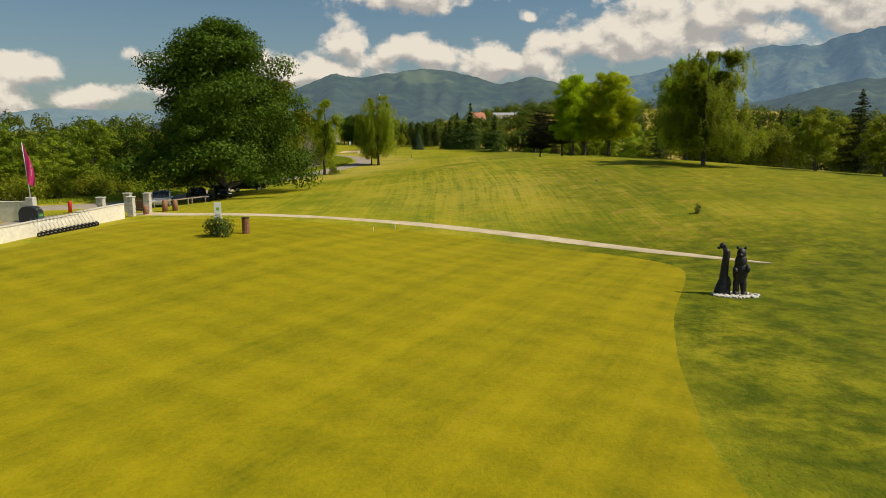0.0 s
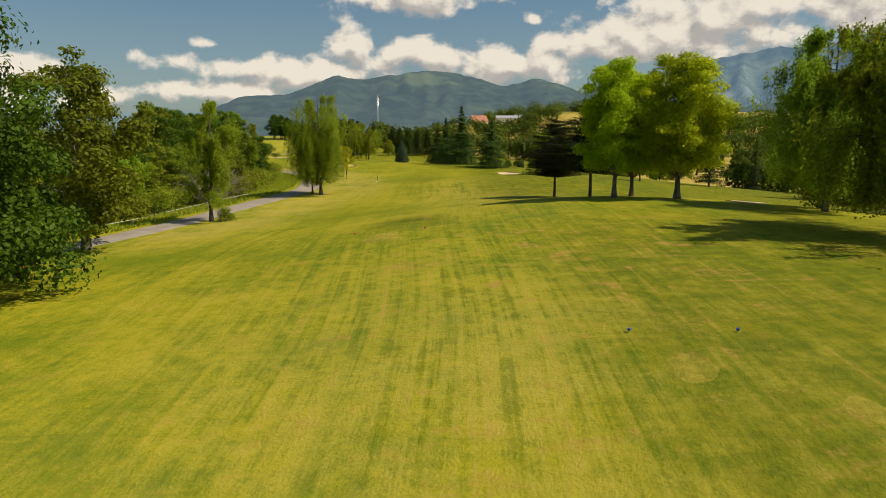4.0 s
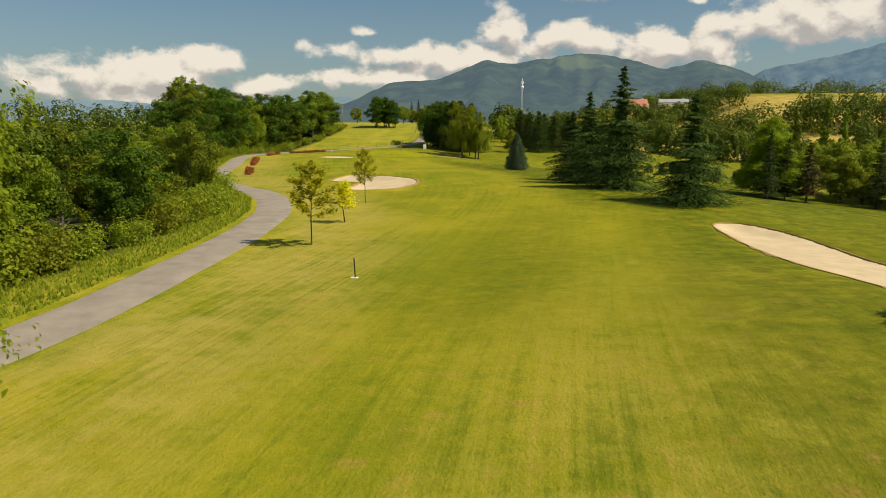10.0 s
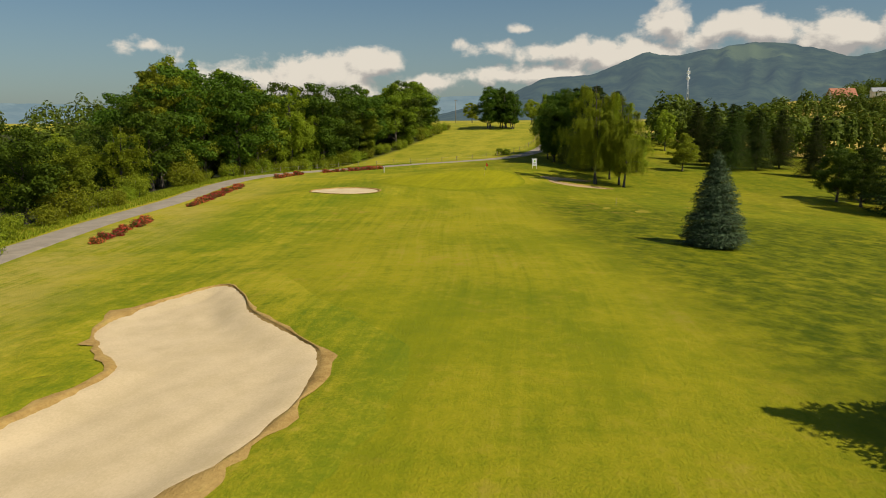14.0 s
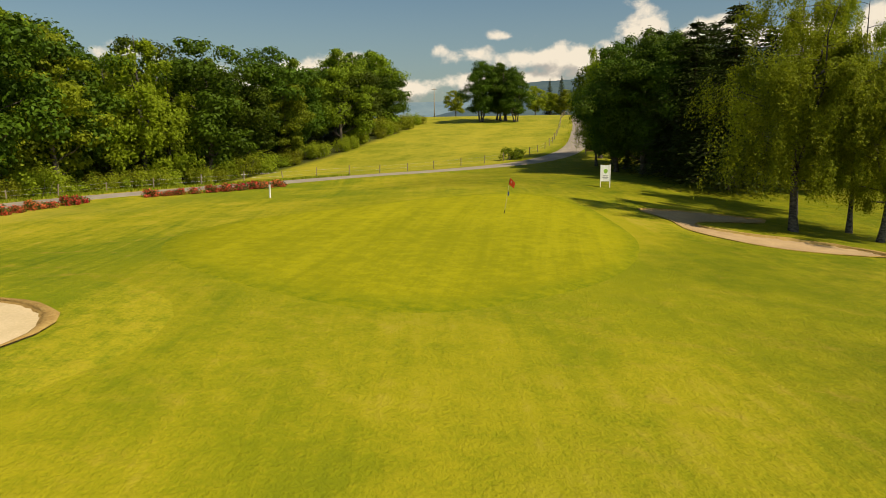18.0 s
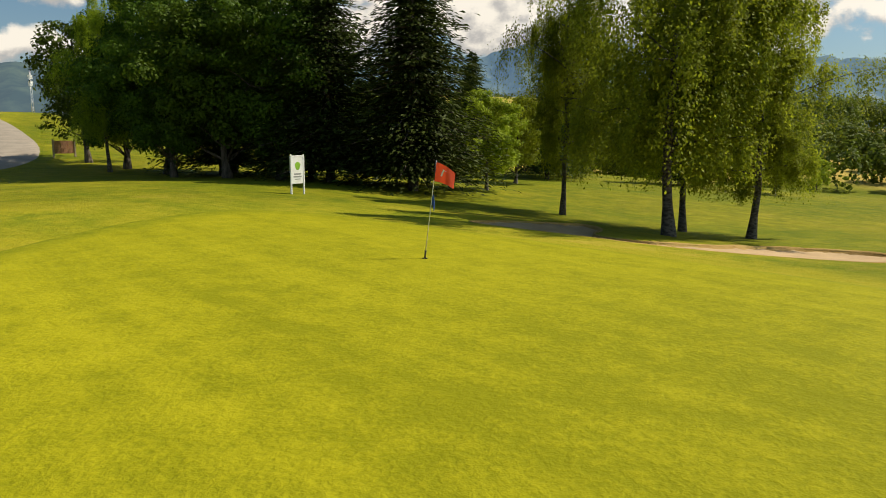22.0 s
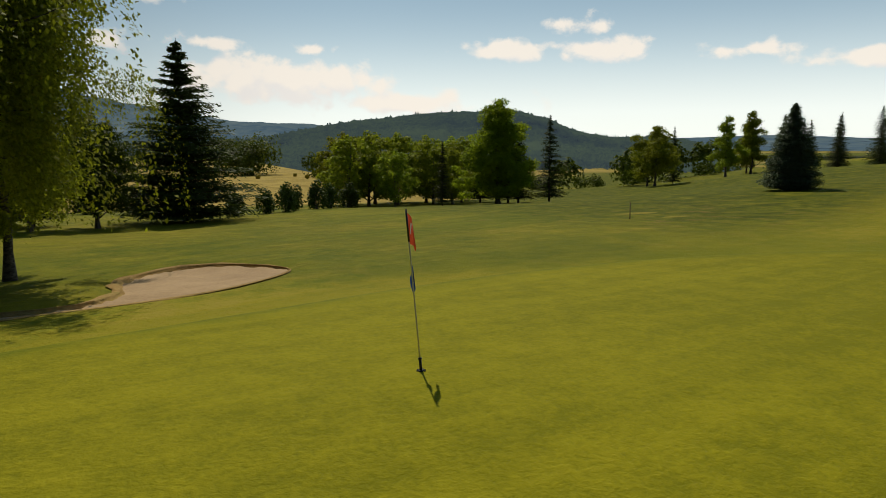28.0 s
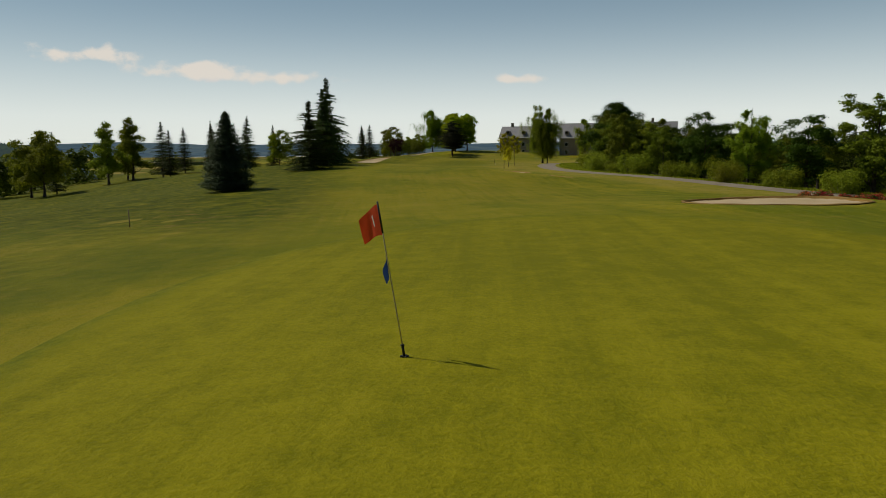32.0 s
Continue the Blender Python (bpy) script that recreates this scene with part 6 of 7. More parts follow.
# the board beside the green
def notice_board(x, y, turn, wide, high, foot, label, posts=True):
    root = thing("notice_board", x, y, label, "sign", turn)
    top = foot + high
    if posts:
        for s in (-1, 1):
            part("post", box(0.07, 0.07, top + 0.25, (s * (wide / 2 + 0.035), 0, (top + 0.05) / 2 - 0.05), 0.008), M["white"], root)
        part("rail", box(wide, 0.05, 0.06, (0, 0, top + 0.02), 0.006), M["white"], root)
    board = part("board", box(wide, 0.03, high, (0, 0, foot + high / 2), 0.006), M["white"], root)
    for s in (-1, 1):
        bm = bmesh.new()
        ring = [bm.verts.new((0.02 * wide + math.cos(a) * wide * 0.24 * (1 + 0.12 * math.sin(3 * a)), s * 0.019, foot + high * 0.66 + math.sin(a) * wide * 0.27)) for a in np.linspace(0, 2 * math.pi, 24, endpoint=False)]
        bm.faces.new(ring)
        part("emblem", bm, M["lime"], board, "round leaf-green emblem")
        for k, (zz, ww) in enumerate(((0.36, 0.62), (0.26, 0.7), (0.17, 0.5))):
            part("print_bar", box(wide * ww, 0.004, high * (0.05 if k < 2 else 0.03), (0, s * 0.019, foot + high * zz), 0), M["grey_print"], board, "grey line of print")
    return root


notice_board(-42.4, 324.4, 27, 0.66, 1.18, 0.46, "white board with a green emblem on two posts by the green")
notice_board(-14.0, 43.4, 8, 0.42, 1.25, 0.55, "tall white board with a green emblem above the shrub", False)


# litter bin by the practice green
def litter_bin():
    root = thing("litter_bin", -11.9, 42.0, "round litter bin clad in brown wooden slats", "bin")
    part("liner", tube([(0, 0, 0.06), (0, 0, 0.94)], 0.19, 16), M["black"], root)
    for k in range(14):
        a = 2 * math.pi * k / 14
        part("slat", box(0.085, 0.022, 0.95, (math.cos(a) * 0.215, math.sin(a) * 0.215, 0.52), 0.004, (0, 0, math.degrees(a) + 90)), M["rust_wood"], root)
    part("rim", tube([(0, 0, 0.97), (0, 0, 1.02)], [0.245, 0.235], 18), M["black"], root)
    part("foot", tube([(0, 0, -0.05), (0, 0, 0.07)], 0.06, 10), M["metal"], root)


litter_bin()


# carved bear and post on a ring of pebbles
def blob(bm, at, r, seg=14, ring=10):
    m = Matrix.Translation(at) @ Matrix.Diagonal((*r, 1))
    bmesh.ops.create_uvsphere(bm, u_segments=seg, v_segments=ring, radius=1.0, matrix=m)


def carved_figures():
    x, y = 12.1, 28.6
    bm = bmesh.new()
    for at, r in (((0, 0, 0.95), (0.30, 0.25, 0.55)), ((0, 0, 1.35), (0.25, 0.22, 0.38)), ((0, 0.0, 1.72), (0.19, 0.19, 0.22)), ((-0.05, -0.17, 1.68), (0.08, 0.13, 0.07)),
                  ((-0.15, 0.02, 1.95), (0.06, 0.05, 0.07)), ((0.15, 0.02, 1.95), (0.06, 0.05, 0.07)), ((-0.14, -0.03, 0.35), (0.13, 0.15, 0.42)), ((0.16, 0.0, 0.35), (0.13, 0.15, 0.42)),
                  ((-0.24, -0.2, 1.05), (0.10, 0.20, 0.11)), ((0.26, -0.12, 1.1), (0.10, 0.15, 0.18)), ((-0.15, -0.1, 0.06), (0.14, 0.22, 0.09)), ((0.18, -0.08, 0.06), (0.14, 0.22, 0.09))):
        blob(bm, at, r)
    for v in bm.verts:
        v.co += v.normal * 0.02 * noise.noise(v.co * 9)
    for f in bm.faces:
        f.smooth = True
    ob = part("bear_statue", bm, M["carved"])
    ob.matrix_basis = pose(x + 0.25, y, float(land(x, y)) + 0.03, 0, 0, -12)
    tagged(ob, "black carved wooden statue of a standing bear", "statue")
    bm = tube([(0, 0, -0.05), (-0.02, 0, 0.25), (0.05, 0, 0.6), (0.08, 0.02, 1.2), (0.12, 0, 1.75), (0.05, 0, 1.9)], [0.36, 0.25, 0.17, 0.15, 0.15, 0.11], 12)
    for at, r in (((-0.06, 0, 2.02), (0.15, 0.11, 0.13)), ((-0.2, 0, 1.93), (0.08, 0.06, 0.05)), ((0.24, 0.05, 0.38), (0.16, 0.14, 0.36)), ((0.1, -0.15, 0.12), (0.22, 0.16, 0.14))):
        blob(bm, at, r, 12, 8)
    for v in bm.verts:
        v.co += Vector((noise.noise(v.co * 7), noise.noise(v.co * 7 + Vector((5, 0, 0))), 0)) * 0.03
    ob = part("carved_post_statue", bm, M["carved"])
    ob.matrix_basis = pose(x - 0.42, y + 0.15, float(land(x, y)) + 0.03)
    tagged(ob, "black carved tree-trunk statue with a bird's head", "statue")
    bed = thing("pebble_bed", x, y - 0.05, "ring of white pebbles round the carved statues", "stones")
    rng = random.Random(3)
    bm = bmesh.new()
    bmesh.ops.create_icosphere(bm, subdivisions=1, radius=1.0, matrix=Matrix.Diagonal((0.07, 0.055, 0.045, 1)))
    me = bpy.data.meshes.new("pebble")
    bm.to_mesh(me)
    bm.free()
    me.materials.append(M["pebble"])
    for k in range(170):
        a, r = rng.random() * 6.283, math.sqrt(rng.random())
        px, py = math.cos(a) * r * 0.98 + 0.05, math.sin(a) * r * 0.55 - 0.1
        ob = new("pebble", me)
        ob.parent = bed
        ob.matrix_basis = Matrix.Translation((px, py, 0.03 + float(land(x + px, y + py) - land(x, y)))) @ pose(0, 0, 0, 0, 0, rng.random() * 360) @ Matrix.Scale(rng.uniform(0.6, 1.5), 4)


carved_figures()


# terrace wall, gate posts and what stands there
def terrace():
    x0, z0 = -25.6, 0.0
    pts = [(-26.1, 20), (-26.0, 40), (-25.2, 48), (-24.7, 53.9)]
    for i, ((xa, ya), (xb, yb)) in enumerate(zip(pts, pts[1:])):
        n = math.dist((xa, ya), (xb, yb))
        root = new("wall_terrace_%d" % (i + 1))
        mx, my = (xa + xb) / 2, (ya + yb) / 2
        root.matrix_basis = pose(mx, my, float(land(mx, my)), 0, 0, math.degrees(math.atan2(yb - ya, xb - xa)))
        top = 1.72 - float(land(mx, my)) if i == 2 else 1.62 - float(land(mx, my))
        part("wall", box(n + 0.02, 0.28, top + 0.6, (0, 0, top / 2 - 0.3), 0.02), M["render"], root)
        part("coping", box(n + 0.02, 0.36, 0.07, (0, 0, top + 0.037), 0.015), M["stone"], root, "pale stone coping")
        tagged(root, "cream rendered terrace wall with stone coping", "wall", kind="structure")
    patch("terrace_paving", [(-26.4, 20), (-26.3, 40), (-25.6, 48), (-25.0, 54), (-27.0, 55.5), (-29.6, 50.4), (-30.4, 40), (-30.4, 20)], 0.45, M["asphalt"], "grey paved terrace behind the wall", "paving", rings=8)
    root = new("wall_upper")
    root.matrix_basis = pose(-39.9, 52.0, 0.9, 0, 0, 0)
    part("wall", box(18, 0.3, 1.5, (0, 0, 0.4), 0.02), M["render"], root)
    part("coping", box(18, 0.38, 0.07, (0, 0, 1.19), 0.015), M["stone"], root)
    part("pier", box(0.45, 0.45, 1.5, (8.8, 0, 0.5), 0.03), M["stone"], root)
    tagged(root, "cream upper terrace wall ending in a pier", "wall", kind="structure")
    ways = ((-24.8, 55.6, 1.5), (-24.9, 59.0, 1.55), (-26.9, 59.8, 1.5), (-27.6, 56.5, 1.4))
    for i, (x, y, h) in enumerate(ways):
        root = thing("gate_pier", x, y, "stone gate pier with a flat cap", "gate pier", group="gate piers")
        for k in range(5):
            part("stone_block", box(0.52 - 0.015 * (k % 2), 0.52 - 0.012 * ((k + 1) % 2), h / 5 - 0.012, (0, 0, h / 5 * (k + 0.5)), 0.02, (0, 0, random.Random(k + i).uniform(-1.5, 1.5))), M["stone"], root)
        part("cap", box(0.64, 0.64, 0.1, (0, 0, h + 0.05), 0.03), M["stone"], root)
    root = thing("wooden_gate", -25.9, 59.4, "dark red wooden gate between stone piers", "gate", 158)
    for k in range(7):
        part("board", box(0.17, 0.03, 1.05, (-0.57 + 0.19 * k, 0, 0.62), 0.006), M["rust_wood"], root)
    for zz in (0.3, 0.95):
        part("brace", box(1.3, 0.04, 0.1, (0, 0.036, zz), 0.006), M["wood"], root)
    for x, y, n in ((-24.2, 56.9, 0.75), (-23.7, 59.6, 0.95), (-23.1, 60.3, 0.95)):
        root = thing("timber_bollard", x, y, "thick brown timber bollard by the gate", "bollard", group="timber bollards")
        part("log", tube([(0, 0, -0.1), (0, 0, n * 0.5), (0, 0, n)], [0.24, 0.22, 0.21], 12), M["rust_wood"], root)
        part("log_top", tube([(0, 0, n), (0, 0, n + 0.03)], [0.20, 0.16], 12), M["wood"], root)


terrace()


def trolley_rack():
    """Golf trolleys leaning in a row against the wall."""
    proto = None
    for k in range(15):
        f = k / 14
        x, y = -25.05 + 0.75 * f, 43.0 + 5.4 * f
        m = pose(x, y, float(land(x, y)) + 0.03, 0, 0, 4 + random.Random(k).uniform(-4, 4))
        if proto is None:
            proto = new("golf_trolley")
            tagged(proto, "two-wheeled golf trolley leaning on the terrace wall", "golf trolley", "trolleys along the wall")
            for s in (-1, 1):
                wheel = part("wheel", tube([(0.16, s * 0.21 - 0.02, 0.15), (0.16, s * 0.21 + 0.02, 0.15)], 0.15, 14), M["rubber"], proto)
                part("hub", tube([(0.16, s * 0.21 - 0.03, 0.15), (0.16, s * 0.21 + 0.03, 0.15)], 0.05, 10), M["metal"], wheel)
            part("axle", tube([(0.16, -0.2, 0.15), (0.16, 0.2, 0.15)], 0.014, 6), M["metal"], proto)
            part("shaft", tube([(0.16, 0, 0.15), (-0.12, 0, 0.7), (-0.36, 0, 1.12)], 0.016, 6), M["metal"], proto)
            part("handle", tube([(-0.36, -0.09, 1.13), (-0.36, 0.09, 1.13)], 0.018, 6), M["black"], proto)
            part("bag_rest", box(0.05, 0.22, 0.06, (0.20, 0, 0.34), 0.01), M["black"], proto)
            proto.matrix_basis = m
        else:
            copy_thing(proto, m)


trolley_rack()


def pink_flag():
    root = thing("flagpole", -30.6, 52.0, "magenta flag hanging from a thin pole on a stone pier", "flag", lift=0.35)
    part("pier", box(0.55, 0.55, 1.6, (0, 0, 0.7), 0.03), M["stone"], root)
    part("pole", tube([(0, 0, 1.45), (-0.28, 0, 5.5)], [0.04, 0.025], 8), M["white"], root)
    bm = bmesh.new()
    rows = []
    for i in range(13):
        f = i / 12
        z = 5.45 - 2.9 * f
        w = 0.10 + 0.42 * math.sin(math.pi * min(1, f * 0.75 + 0.05))
        rows.append([bm.verts.new((-0.25 + 0.2 * f + w * g, 0.10 * math.sin(g * 5 + f * 4) * (0.3 + f), z - 0.35 * g)) for g in np.linspace(0, 1, 7)])
    for a, b in zip(rows, rows[1:]):
        for j in range(6):
            bm.faces.new((a[j], a[j + 1], b[j + 1], b[j])).smooth = True
    cloth = part("flag", bm, M["pink_cloth"], root)
    for k in range(3):
        part("print_bar", box(0.03, 0.012, 0.22, (0.3, -0.12, 3.75 - 0.28 * k), 0.002), M["white"], cloth, "white unreadable print")


pink_flag()


def recycling_bin():
    root = thing("recycling_container", -28.5, 48.3, "dark rounded recycling container with a green front", "container", 4, lift=0.45)
    bm = prism([(-0.75, 0), (0.75, 0), (0.75, 0.75), (0.55, 1.1), (0.2, 1.25), (-0.35, 1.25), (-0.65, 1.05), (-0.75, 0.75)], -0.55, 0.55)
    bmesh.ops.bevel(bm, geom=bm.edges[:], offset=0.06, segments=2, affect="EDGES")
    part("body", bm, M["black"], root)
    part("front", box(0.03, 0.95, 0.5, (0.765, 0, 0.42), 0.01), M["green_plastic"], root)
    for s in (-1, 1):
        part("slot", box(0.06, 0.26, 0.14, (0.6, s * 0.25, 1.0), 0.02, (0, 35, 0)), M["grey_print"], root)
    part("print_bar", box(0.01, 0.5, 0.1, (0.786, 0, 0.5), 0), M["lime"], root, "green unreadable print")
    root.scale = (0.85, 0.85, 0.85)
    root = thing("water_hydrant", -32.0, 60.0, "small red hydrant on the lawn", "hydrant")
    part("barrel", tube([(0, 0, -0.05), (0, 0, 0.7), (0, 0, 0.9), (0, 0, 0.98)], [0.16, 0.15, 0.17, 0.06], 12), M["red"], root)
    part("outlet", tube([(0, -0.24, 0.6), (0, 0.24, 0.6)], 0.07, 10), M["red"], root)


recycling_bin()


def car(name, x, y, turn, paint, label, tall=1.48, lift=0.0):
    root = thing(name, x, y, label, "car", turn, "parked cars", lift)
    half = 0.86
    bm = prism([(-2.1, 0.35), (2.1, 0.35), (2.15, 0.62), (2.05, 0.82), (1.1, 0.95), (0.5, 0.98), (-1.7, 0.98), (-2.1, 0.9), (-2.15, 0.6)], -half, half)
    bmesh.ops.bevel(bm, geom=bm.edges[:], offset=0.07, segments=2, affect="EDGES")
    part("body", bm, M[paint], root)
    bm = prism([(0.95, 0.95), (0.25, tall - 0.04), (-0.3, tall), (-1.3, tall - 0.06), (-2.0, 0.97)], -half + 0.12, half - 0.12)
    bmesh.ops.bevel(bm, geom=bm.edges[:], offset=0.05, segments=2, affect="EDGES")
    part("cabin", bm, M["glass"], root, "dark glazed cabin")
    bm = box(1.3, 1.36, 0.05, (-0.55, 0, tall - 0.01), 0.02)
    part("roof", bm, M[paint], root)
    for s in (-1, 1):
        for px in (0.55, -0.45, -1.45):
            part("pillar", box(0.07, 0.05, tall - 0.96, (px, s * (half - 0.11), (tall + 0.94) / 2), 0.01, (0, -12 if px > 0 else 8, 0)), M[paint], root)
        part("headlight", box(0.12, 0.34, 0.14, (2.04, s * 0.6, 0.72), 0.03), M["lens"], root)
        part("tail_light", box(0.08, 0.26, 0.2, (-2.10, s * 0.66, 0.78), 0.03), M["red"], root)
        part("mirror", box(0.1, 0.16, 0.12, (0.72, s * (half + 0.1), 1.02), 0.03), M[paint], root)
        for px in (1.32, -1.32):
            wheel = part("wheel", tube([(px, s * 0.68, 0.32), (px, s * 0.88, 0.32)], 0.32, 18), M["rubber"], root)
            part("rim", tube([(px, s * 0.86, 0.32), (px, s * 0.895, 0.32)], 0.2, 12), M["metal"], wheel)


car("silver_car", -27.6, 68.8, -72, "silver", "silver estate car parked by the gate", 1.55)
car("dark_car", -25.4, 72.6, -62, "dark_paint", "dark grey car parked under the tree")
car("black_car", -24.4, 76.8, -60, "black_paint", "black car parked under the tree")
car("black_car", -24.2, 87.0, -160, "black_paint", "black car parked beside the road")
for k in range(3):
    root = thing("park_rail", -25.9 + 0.9 * k, 64.5 + 2.3 * k, "low pale timber rail at the car park", "rail", 68, "rails at the car park")
    for s in (-1, 1):
        part("post", box(0.1, 0.1, 0.6, (s * 0.95, 0, 0.25), 0.01), M["wood"], root)
    part("beam", box(2.4, 0.08, 0.12, (0, 0, 0.58), 0.01), M["wood"], root)

# tee markers
for x, y, mat, label in ((11.0, 66.9, "blue_plastic", "blue tee marker"), (14.5, 66.4, "blue_plastic", "blue tee marker"), (-1.1, 87.8, "red", "red tee marker"), (3.4, 86.9, "red", "red tee marker")):
    root = thing("tee_marker", x, y, label + " in the mown grass", "tee marker", group="tee markers")
    bm = bmesh.new()
    blob(bm, (0, 0, 0.10), (0.062, 0.062, 0.058), 12, 8)
    for f in bm.faces:
        f.smooth = True
    part("ball", bm, M[mat], root)
    part("spike", tube([(0, 0, -0.05), (0, 0, 0.06)], 0.015, 6), M["metal"], root)
for x, y in ((-3.3, 48.0), (-4.6, 46.0)):
    root = thing("hole_marker", x, y, "short white marker stick on the practice green", "marker", group="practice markers")
    part("stick", tube([(0, 0, -0.02), (0, 0, 0.34)], 0.02, 6), M["white"], root)

# distance post on the fairway
root = thing("distance_post", -7.35, 166.1, "thin dark distance post on a white base", "post")
part("post", box(0.06, 0.06, 1.15, (0.02, 0, 0.55), 0.008, (0, -3, 0)), M["black"], root)
part("base", box(0.4, 0.3, 0.04, (0, 0, 0.012), 0.01), M["white"], root)
root = thing("small_sign", -28.0, 345.6, "small white sign on a short post under the spruces", "sign", 20)
part("post", box(0.05, 0.05, 0.7, (0, 0, 0.3), 0.006), M["wood"], root)
part("panel", box(0.55, 0.03, 0.32, (0, -0.04, 0.68), 0.006), M["white"], root, "white panel")
root = thing("thin_stake", -21.0, 286.2, "thin brown stake in the rough", "stake")
part("post", tube([(0, 0, -0.1), (0.01, 0, 0.45), (0.02, 0, 0.9)], [0.03, 0.026, 0.022], 8), M["wood"], root)
root = thing("white_post", -66.4, 314.4, "white timber post at the end of a rose bed", "post")
part("post", box(0.11, 0.11, 1.05, (0, 0, 0.45), 0.012), M["white"], root)
part("cap", box(0.14, 0.14, 0.05, (0, 0, 0.99), 0.012), M["white"], root)

# field fence along the road
fence = new("field_fence")
tagged(fence, "line of grey timber posts with wire along the road", "fence")
line = curve_points([(p[0], p[1]) for p in ROAD if 300 < p[1] < 460], 1.0)
way = np.gradient(line, axis=0)
way /= np.linalg.norm(way, axis=1)[:, None]
line = line + np.stack([-way[:, 1], way[:, 0]], -1) * 4.2
bm = box(0.09, 0.09, 1.15, (0, 0, 0.5), 0.01)
post_mesh = bpy.data.meshes.new("post")
bm.to_mesh(post_mesh)
bm.free()
post_mesh.materials.append(M["wood"])
tops = []
for i in range(0, len(line), 4):
    px, py = line[i]
    r = random.Random(i)
    ob = new("post", post_mesh)
    ob.parent = fence
    ob.matrix_basis = pose(px, py, float(land(px, py)), r.uniform(-4, 4), r.uniform(-4, 4), r.uniform(0, 90)) @ Matrix.Diagonal((1, 1, r.uniform(0.85, 1.1), 1))
    tops.append((px, py, float(land(px, py))))
for zz in (0.45, 0.85):
    part("wire", tube([(a, b, c + zz) for a, b, c in tops], 0.006, 4), M["metal"], fence)

# rope rail between road and wood
rail = new("rope_rail")
tagged(rail, "white rope strung on short posts beside the road", "fence")
pts = []
for f in np.linspace(0, 1, 10):
    yy = 104 + 34 * f
    xx = float(np.interp(yy, _road[:, 1], _road[:, 0])) - 3.4
    pts.append((xx, yy, float(land(xx, yy))))
    part("post", tube([(xx, yy, pts[-1][2] - 0.1), (xx, yy, pts[-1][2] + 0.75)], 0.035, 6), M["wood"], rail)
part("rope", tube([(a, b, c + 0.7) for a, b, c in pts], 0.014, 5), M["white"], rail)

# wooden gate panel at the entrance
root = thing("timber_gate", -52.4, 369.6, "dark framed wooden gate panel beside the road", "gate", 20)
for s in (-1, 1):
    part("post", box(0.14, 0.14, 1.75, (s * 0.95, 0, 0.8), 0.012), M["wood"], root)
for k in range(9):
    part("board", box(0.19, 0.03, 1.2, (-0.8 + 0.2 * k, 0, 0.95), 0.006), M["rust_wood"], root)
for zz in (0.4, 1.5):
    part("rail", box(1.8, 0.06, 0.1, (0, 0.045, zz), 0.008), M["wood"], root)
bush = shrub("corner_shrub", 1.5, 4.5, 121, "wood_a", 1500, 0.25, "dark green shrub at the bend of the road", depth=2.4)
place(bush, -62.0, 362.0, 1.0, 30)

# utility pole on the skyline
root = thing("utility_pole", -121, 470, "thin utility pole on the meadow skyline", "pole")
part("pole", tube([(0, 0, -0.5), (0, 0, 9)], [0.16, 0.1], 8), M["wood"], root)
part("crossarm", box(1.6, 0.1, 0.12, (0, 0, 8.6), 0.01), M["wood"], root)


# radio mast and houses far off
def mast():
    x, y = -88.7, 1008
    root = thing("radio_mast", x, y, "white and grey lattice radio mast above the woods", "mast")
    h = 63 - float(land(x, y))
    for k in range(3):
        a = 2 * math.pi * k / 3
        part("leg", tube([(1.6 * math.cos(a), 1.6 * math.sin(a), 0), (0.5 * math.cos(a), 0.5 * math.sin(a), h)], 0.22, 6), M["metal"], root)
    for i in range(9):
        z0, z1 = h * i / 9, h * (i + 1) / 9
        r0, r1 = 1.6 - 1.1 * i / 9, 1.6 - 1.1 * (i + 1) / 9
        bm = bmesh.new()
        for k in range(3):
            a, b = 2 * math.pi * k / 3, 2 * math.pi * (k + 1) / 3
            tube([(r0 * math.cos(a), r0 * math.sin(a), z0), (r1 * math.cos(b), r1 * math.sin(b), z1)], 0.12, 4, bm)
        part("brace", bm, M["white"], root)
    for zz in (0.8, 0.9):
        for k in range(3):
            a = 2 * math.pi * k / 3 + 0.5
            part("antenna", box(0.9, 0.9, 3.4, (1.5 * math.cos(a), 1.5 * math.sin(a), h * zz), 0.1), M["white"], root)


mast()


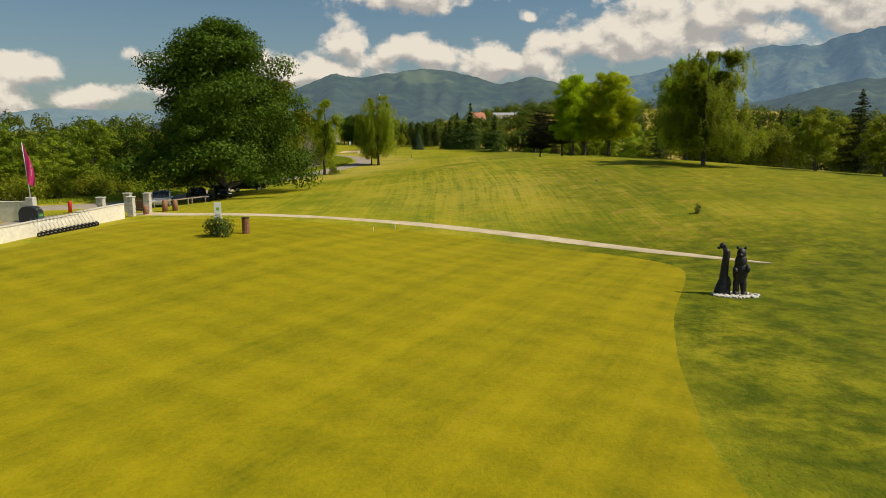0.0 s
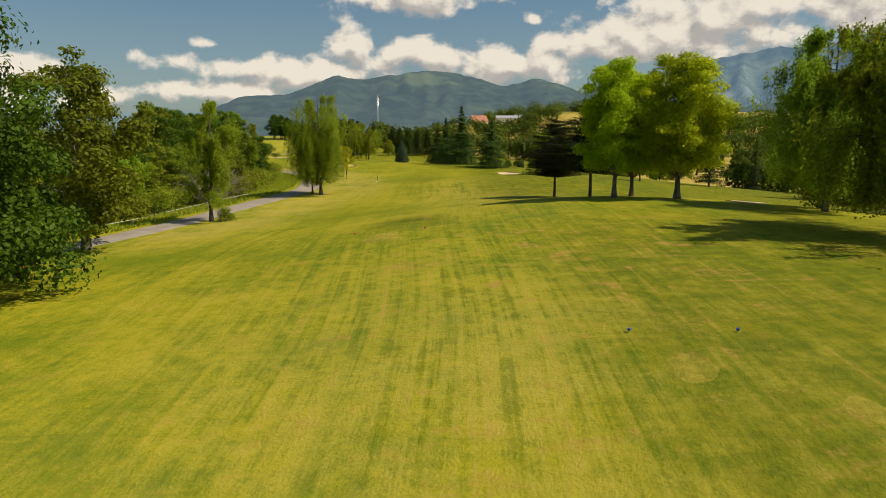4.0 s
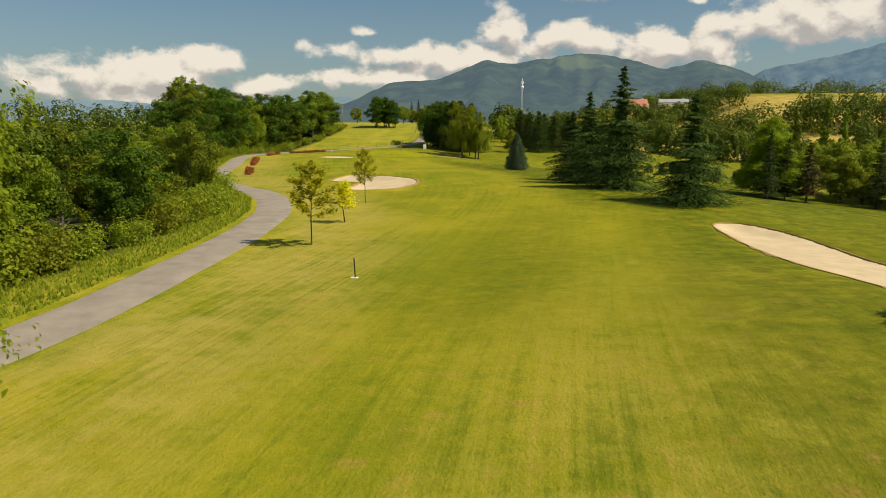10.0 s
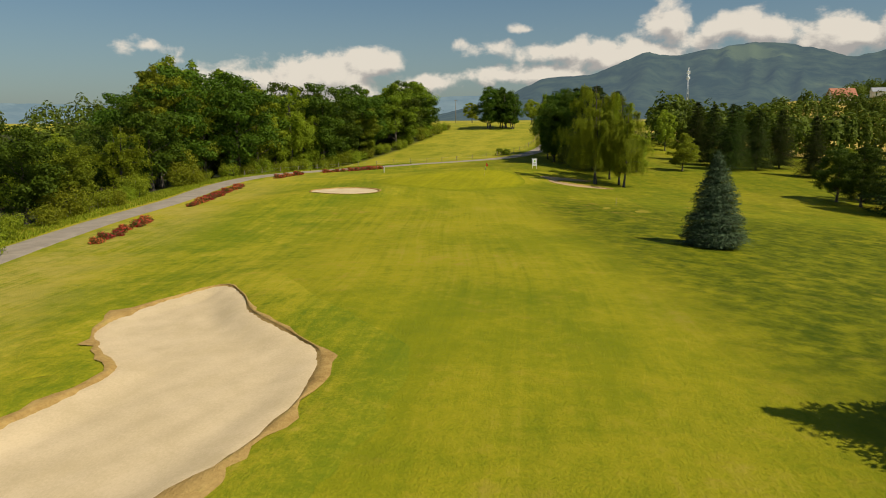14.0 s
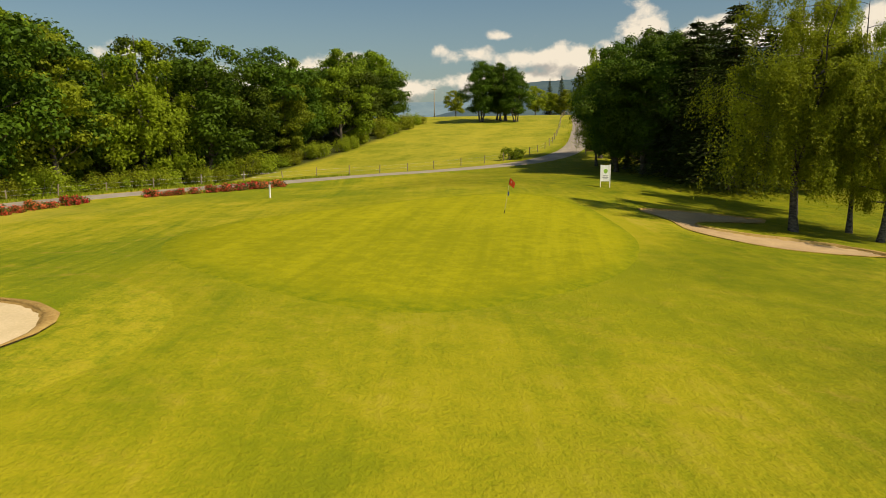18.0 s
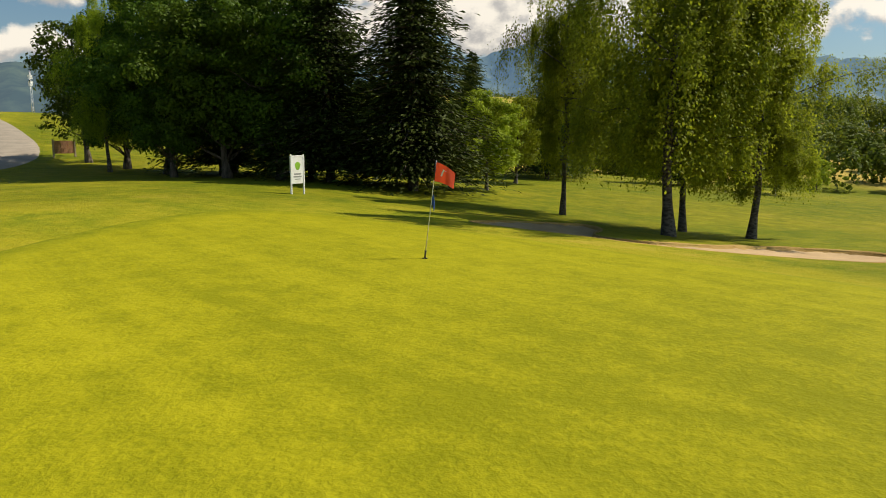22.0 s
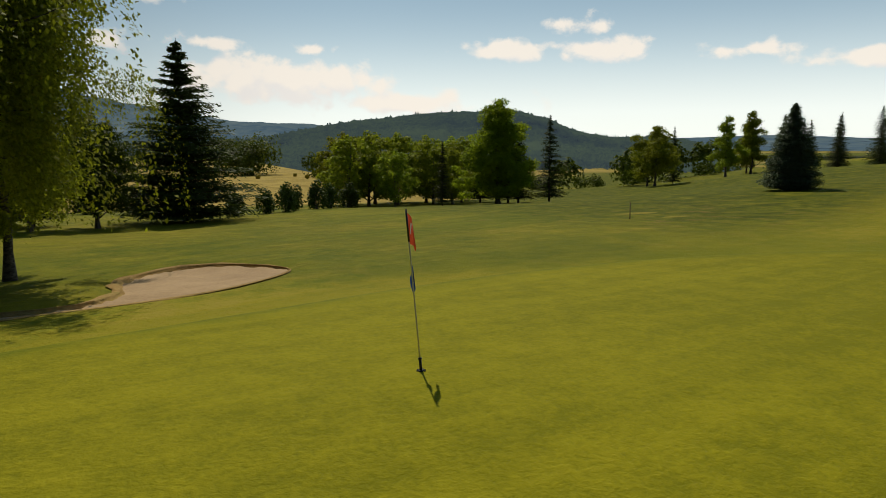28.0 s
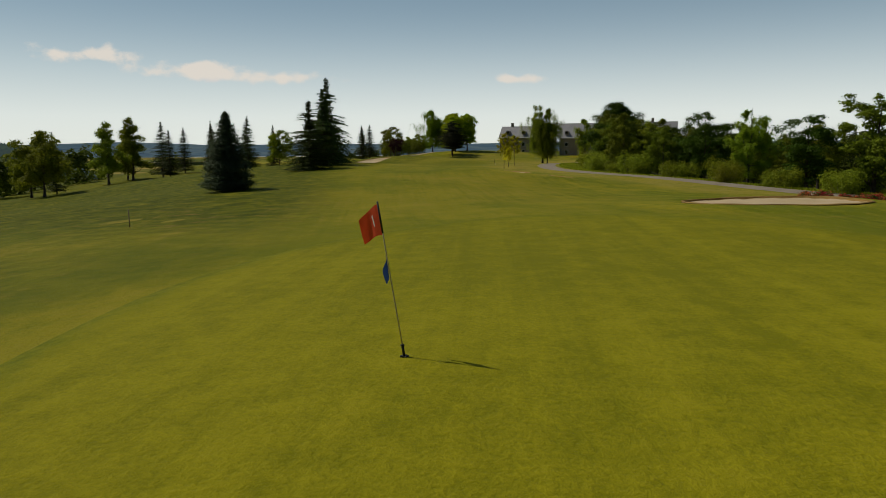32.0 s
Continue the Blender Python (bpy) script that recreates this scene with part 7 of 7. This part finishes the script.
def house(name, x, y, turn, long, wide, eave, ridge, label, wall, roof, rows=1, group=""):
    root = thing(name, x, y, label, "house", turn, group, -0.3)
    part("wall", box(long, wide, eave, (0, 0, eave / 2), 0.03), M[wall], root)
    gable = prism([(-wide / 2, eave - 0.002), (wide / 2, eave - 0.002), (0, ridge - 0.15)], -long / 2, long / 2)
    g = part("gable", gable, M[wall], root)
    g.matrix_basis = pose(0, 0, 0, 0, 0, 90)
    slope = math.hypot(wide / 2 + 0.6, (ridge - eave) * (1 + 1.2 / wide))
    tilt = math.degrees(math.atan2(ridge - eave, wide / 2))
    for s in (-1, 1):
        part("roof", box(long + 1.0, slope + 0.1, 0.22, (0, s * (wide / 4 + 0.3), (eave + ridge) / 2 - 0.15), 0.03, (-s * tilt, 0, 0)), M[roof], root)
    part("chimney", box(0.8, 0.7, 1.8, (long * 0.28, 0.3, ridge + 0.3), 0.03), M[wall], root)
    n = max(2, int(long / 4))
    for s in (-1, 1):
        for r in range(rows):
            for k in range(n):
                w = part("window", box(1.0, 0.1, 1.35, (-long / 2 + (k + 0.5) * long / n, s * (wide / 2 + 0.02), 1.6 + 2.8 * r), 0.02), M["white"], root)
                part("pane", box(0.84, 0.03, 1.18, (-long / 2 + (k + 0.5) * long / n, s * (wide / 2 + 0.08), 1.6 + 2.8 * r), 0.01), M["glass"], w)
    return root


house("red_roof_house", 37, 774, 20, 16, 11, 5, 10.5, "farmhouse with a red tile roof on the far rise", "render", "roof_tile", 1, "far houses")
house("farm_shed", 68, 778, 5, 26, 10, 4, 6.5, "long pale shed beside the farmhouse", "render", "slate", 1, "far houses")
house("village_house", 300, 900, 40, 14, 10, 5, 9, "pale village house below the mountains", "render", "slate", 1, "far houses")
house("village_house", 340, 880, 80, 16, 10, 5, 9.5, "pale village house below the mountains", "render", "roof_tile", 1, "far houses")
house("field_cottage", 240, 332, 30, 12, 8, 4, 8.0, "brown-roofed cottage among the fields", "wall_stone", "roof_tile", 1, "far houses")


# the clubhouse
def clubhouse():
    for i, (xa, xb, eave, ridge, y) in enumerate(((17, 40, 9.0, 14.2, -22), (-40, 12, 9.0, 15.6, -26))):
        mid, long = (xa + xb) / 2, xb - xa
        root = thing("clubhouse", mid, y, "stone clubhouse with a steep grey slate roof and arched dormers", "building", 0, "clubhouse wings", -0.3)
        part("wall", box(long, 13, eave, (0, 0, eave / 2), 0.05), M["wall_stone"], root)
        g = part("gable", prism([(-6.5, eave - 0.002), (6.5, eave - 0.002), (0, ridge - 0.2)], -long / 2, long / 2), M["wall_stone"], root)
        g.matrix_basis = pose(0, 0, 0, 0, 0, 90)
        tilt = math.degrees(math.atan2(ridge - eave, 6.5))
        for s in (-1, 1):
            part("roof", box(long + 1.2, math.hypot(7.1, ridge - eave + 0.5), 0.25, (0, s * 3.55, (eave + ridge) / 2 - 0.2), 0.03, (-s * tilt, 0, 0)), M["slate"], root)
        n = max(3, int(long / 6))
        for k in range(n):
            px = -long / 2 + (k + 0.5) * long / n
            d = part("dormer", prism([(-0.9, 0), (0.9, 0), (0.9, 1.0), (0.6, 1.5), (0, 1.75), (-0.6, 1.5), (-0.9, 1.0)], 0, 3.0), M["wall_stone"], root)
            d.matrix_basis = pose(px, 3.4, eave + 1.5)
            part("pane", box(1.2, 0.06, 1.1, (0, 3.03, 0.75), 0.03), M["glass"], d)
            for r in range(2):
                w = part("window", box(1.5, 0.12, 1.9, (px, 6.52, 2.2 + 3.6 * r), 0.02), M["white"], root)
                part("pane", box(1.3, 0.03, 1.7, (px, 6.60, 2.2 + 3.6 * r), 0.01), M["glass"], w)
        for k in range(2):
            part("chimney", box(1.2, 0.9, 2.6, (long * (0.3 - 0.6 * k), 0, ridge + 0.5), 0.05), M["wall_stone"], root)


clubhouse()

# round hay bales on the far field
for i, (x, y) in enumerate(((175, 268), (150, 262), (205, 280), (235, 262))):
    root = thing("hay_bale", x, y, "round straw bale lying on the mown field", "hay bale", 30 * i, "hay bales")
    part("straw", tube([(-0.62, 0, 0.68), (-0.6, 0, 0.68), (0.6, 0, 0.68), (0.62, 0, 0.68)], [0.64, 0.7, 0.7, 0.64], 18), M["dry"], root)

# bare and scuffed spots in the turf
rng = random.Random(8)
for i, (x, y, r) in enumerate(((-6.6, 212.1, 0.35), (-17.6, 283.2, 1.0), (-4.9, 206.6, 0.5), (-21.5, 283.5, 0.6), (-14.0, 292.0, 0.7), (15.5, 60.5, 0.6), (12.0, 63.5, 0.8), (0.8, 85.4, 1.3), (5.6, 84.0, 0.4))):
    n = 9
    out = [(x + math.cos(6.283 * k / n) * r * rng.uniform(0.7, 1.2), y + 1.5 * math.sin(6.283 * k / n) * r * rng.uniform(0.7, 1.2)) for k in range(n)]
    patch("bare_patch", out, 0.02, M["dry"], "scuffed dry patch in the turf", "grass", rings=4, rim=0.03, step=0.4)
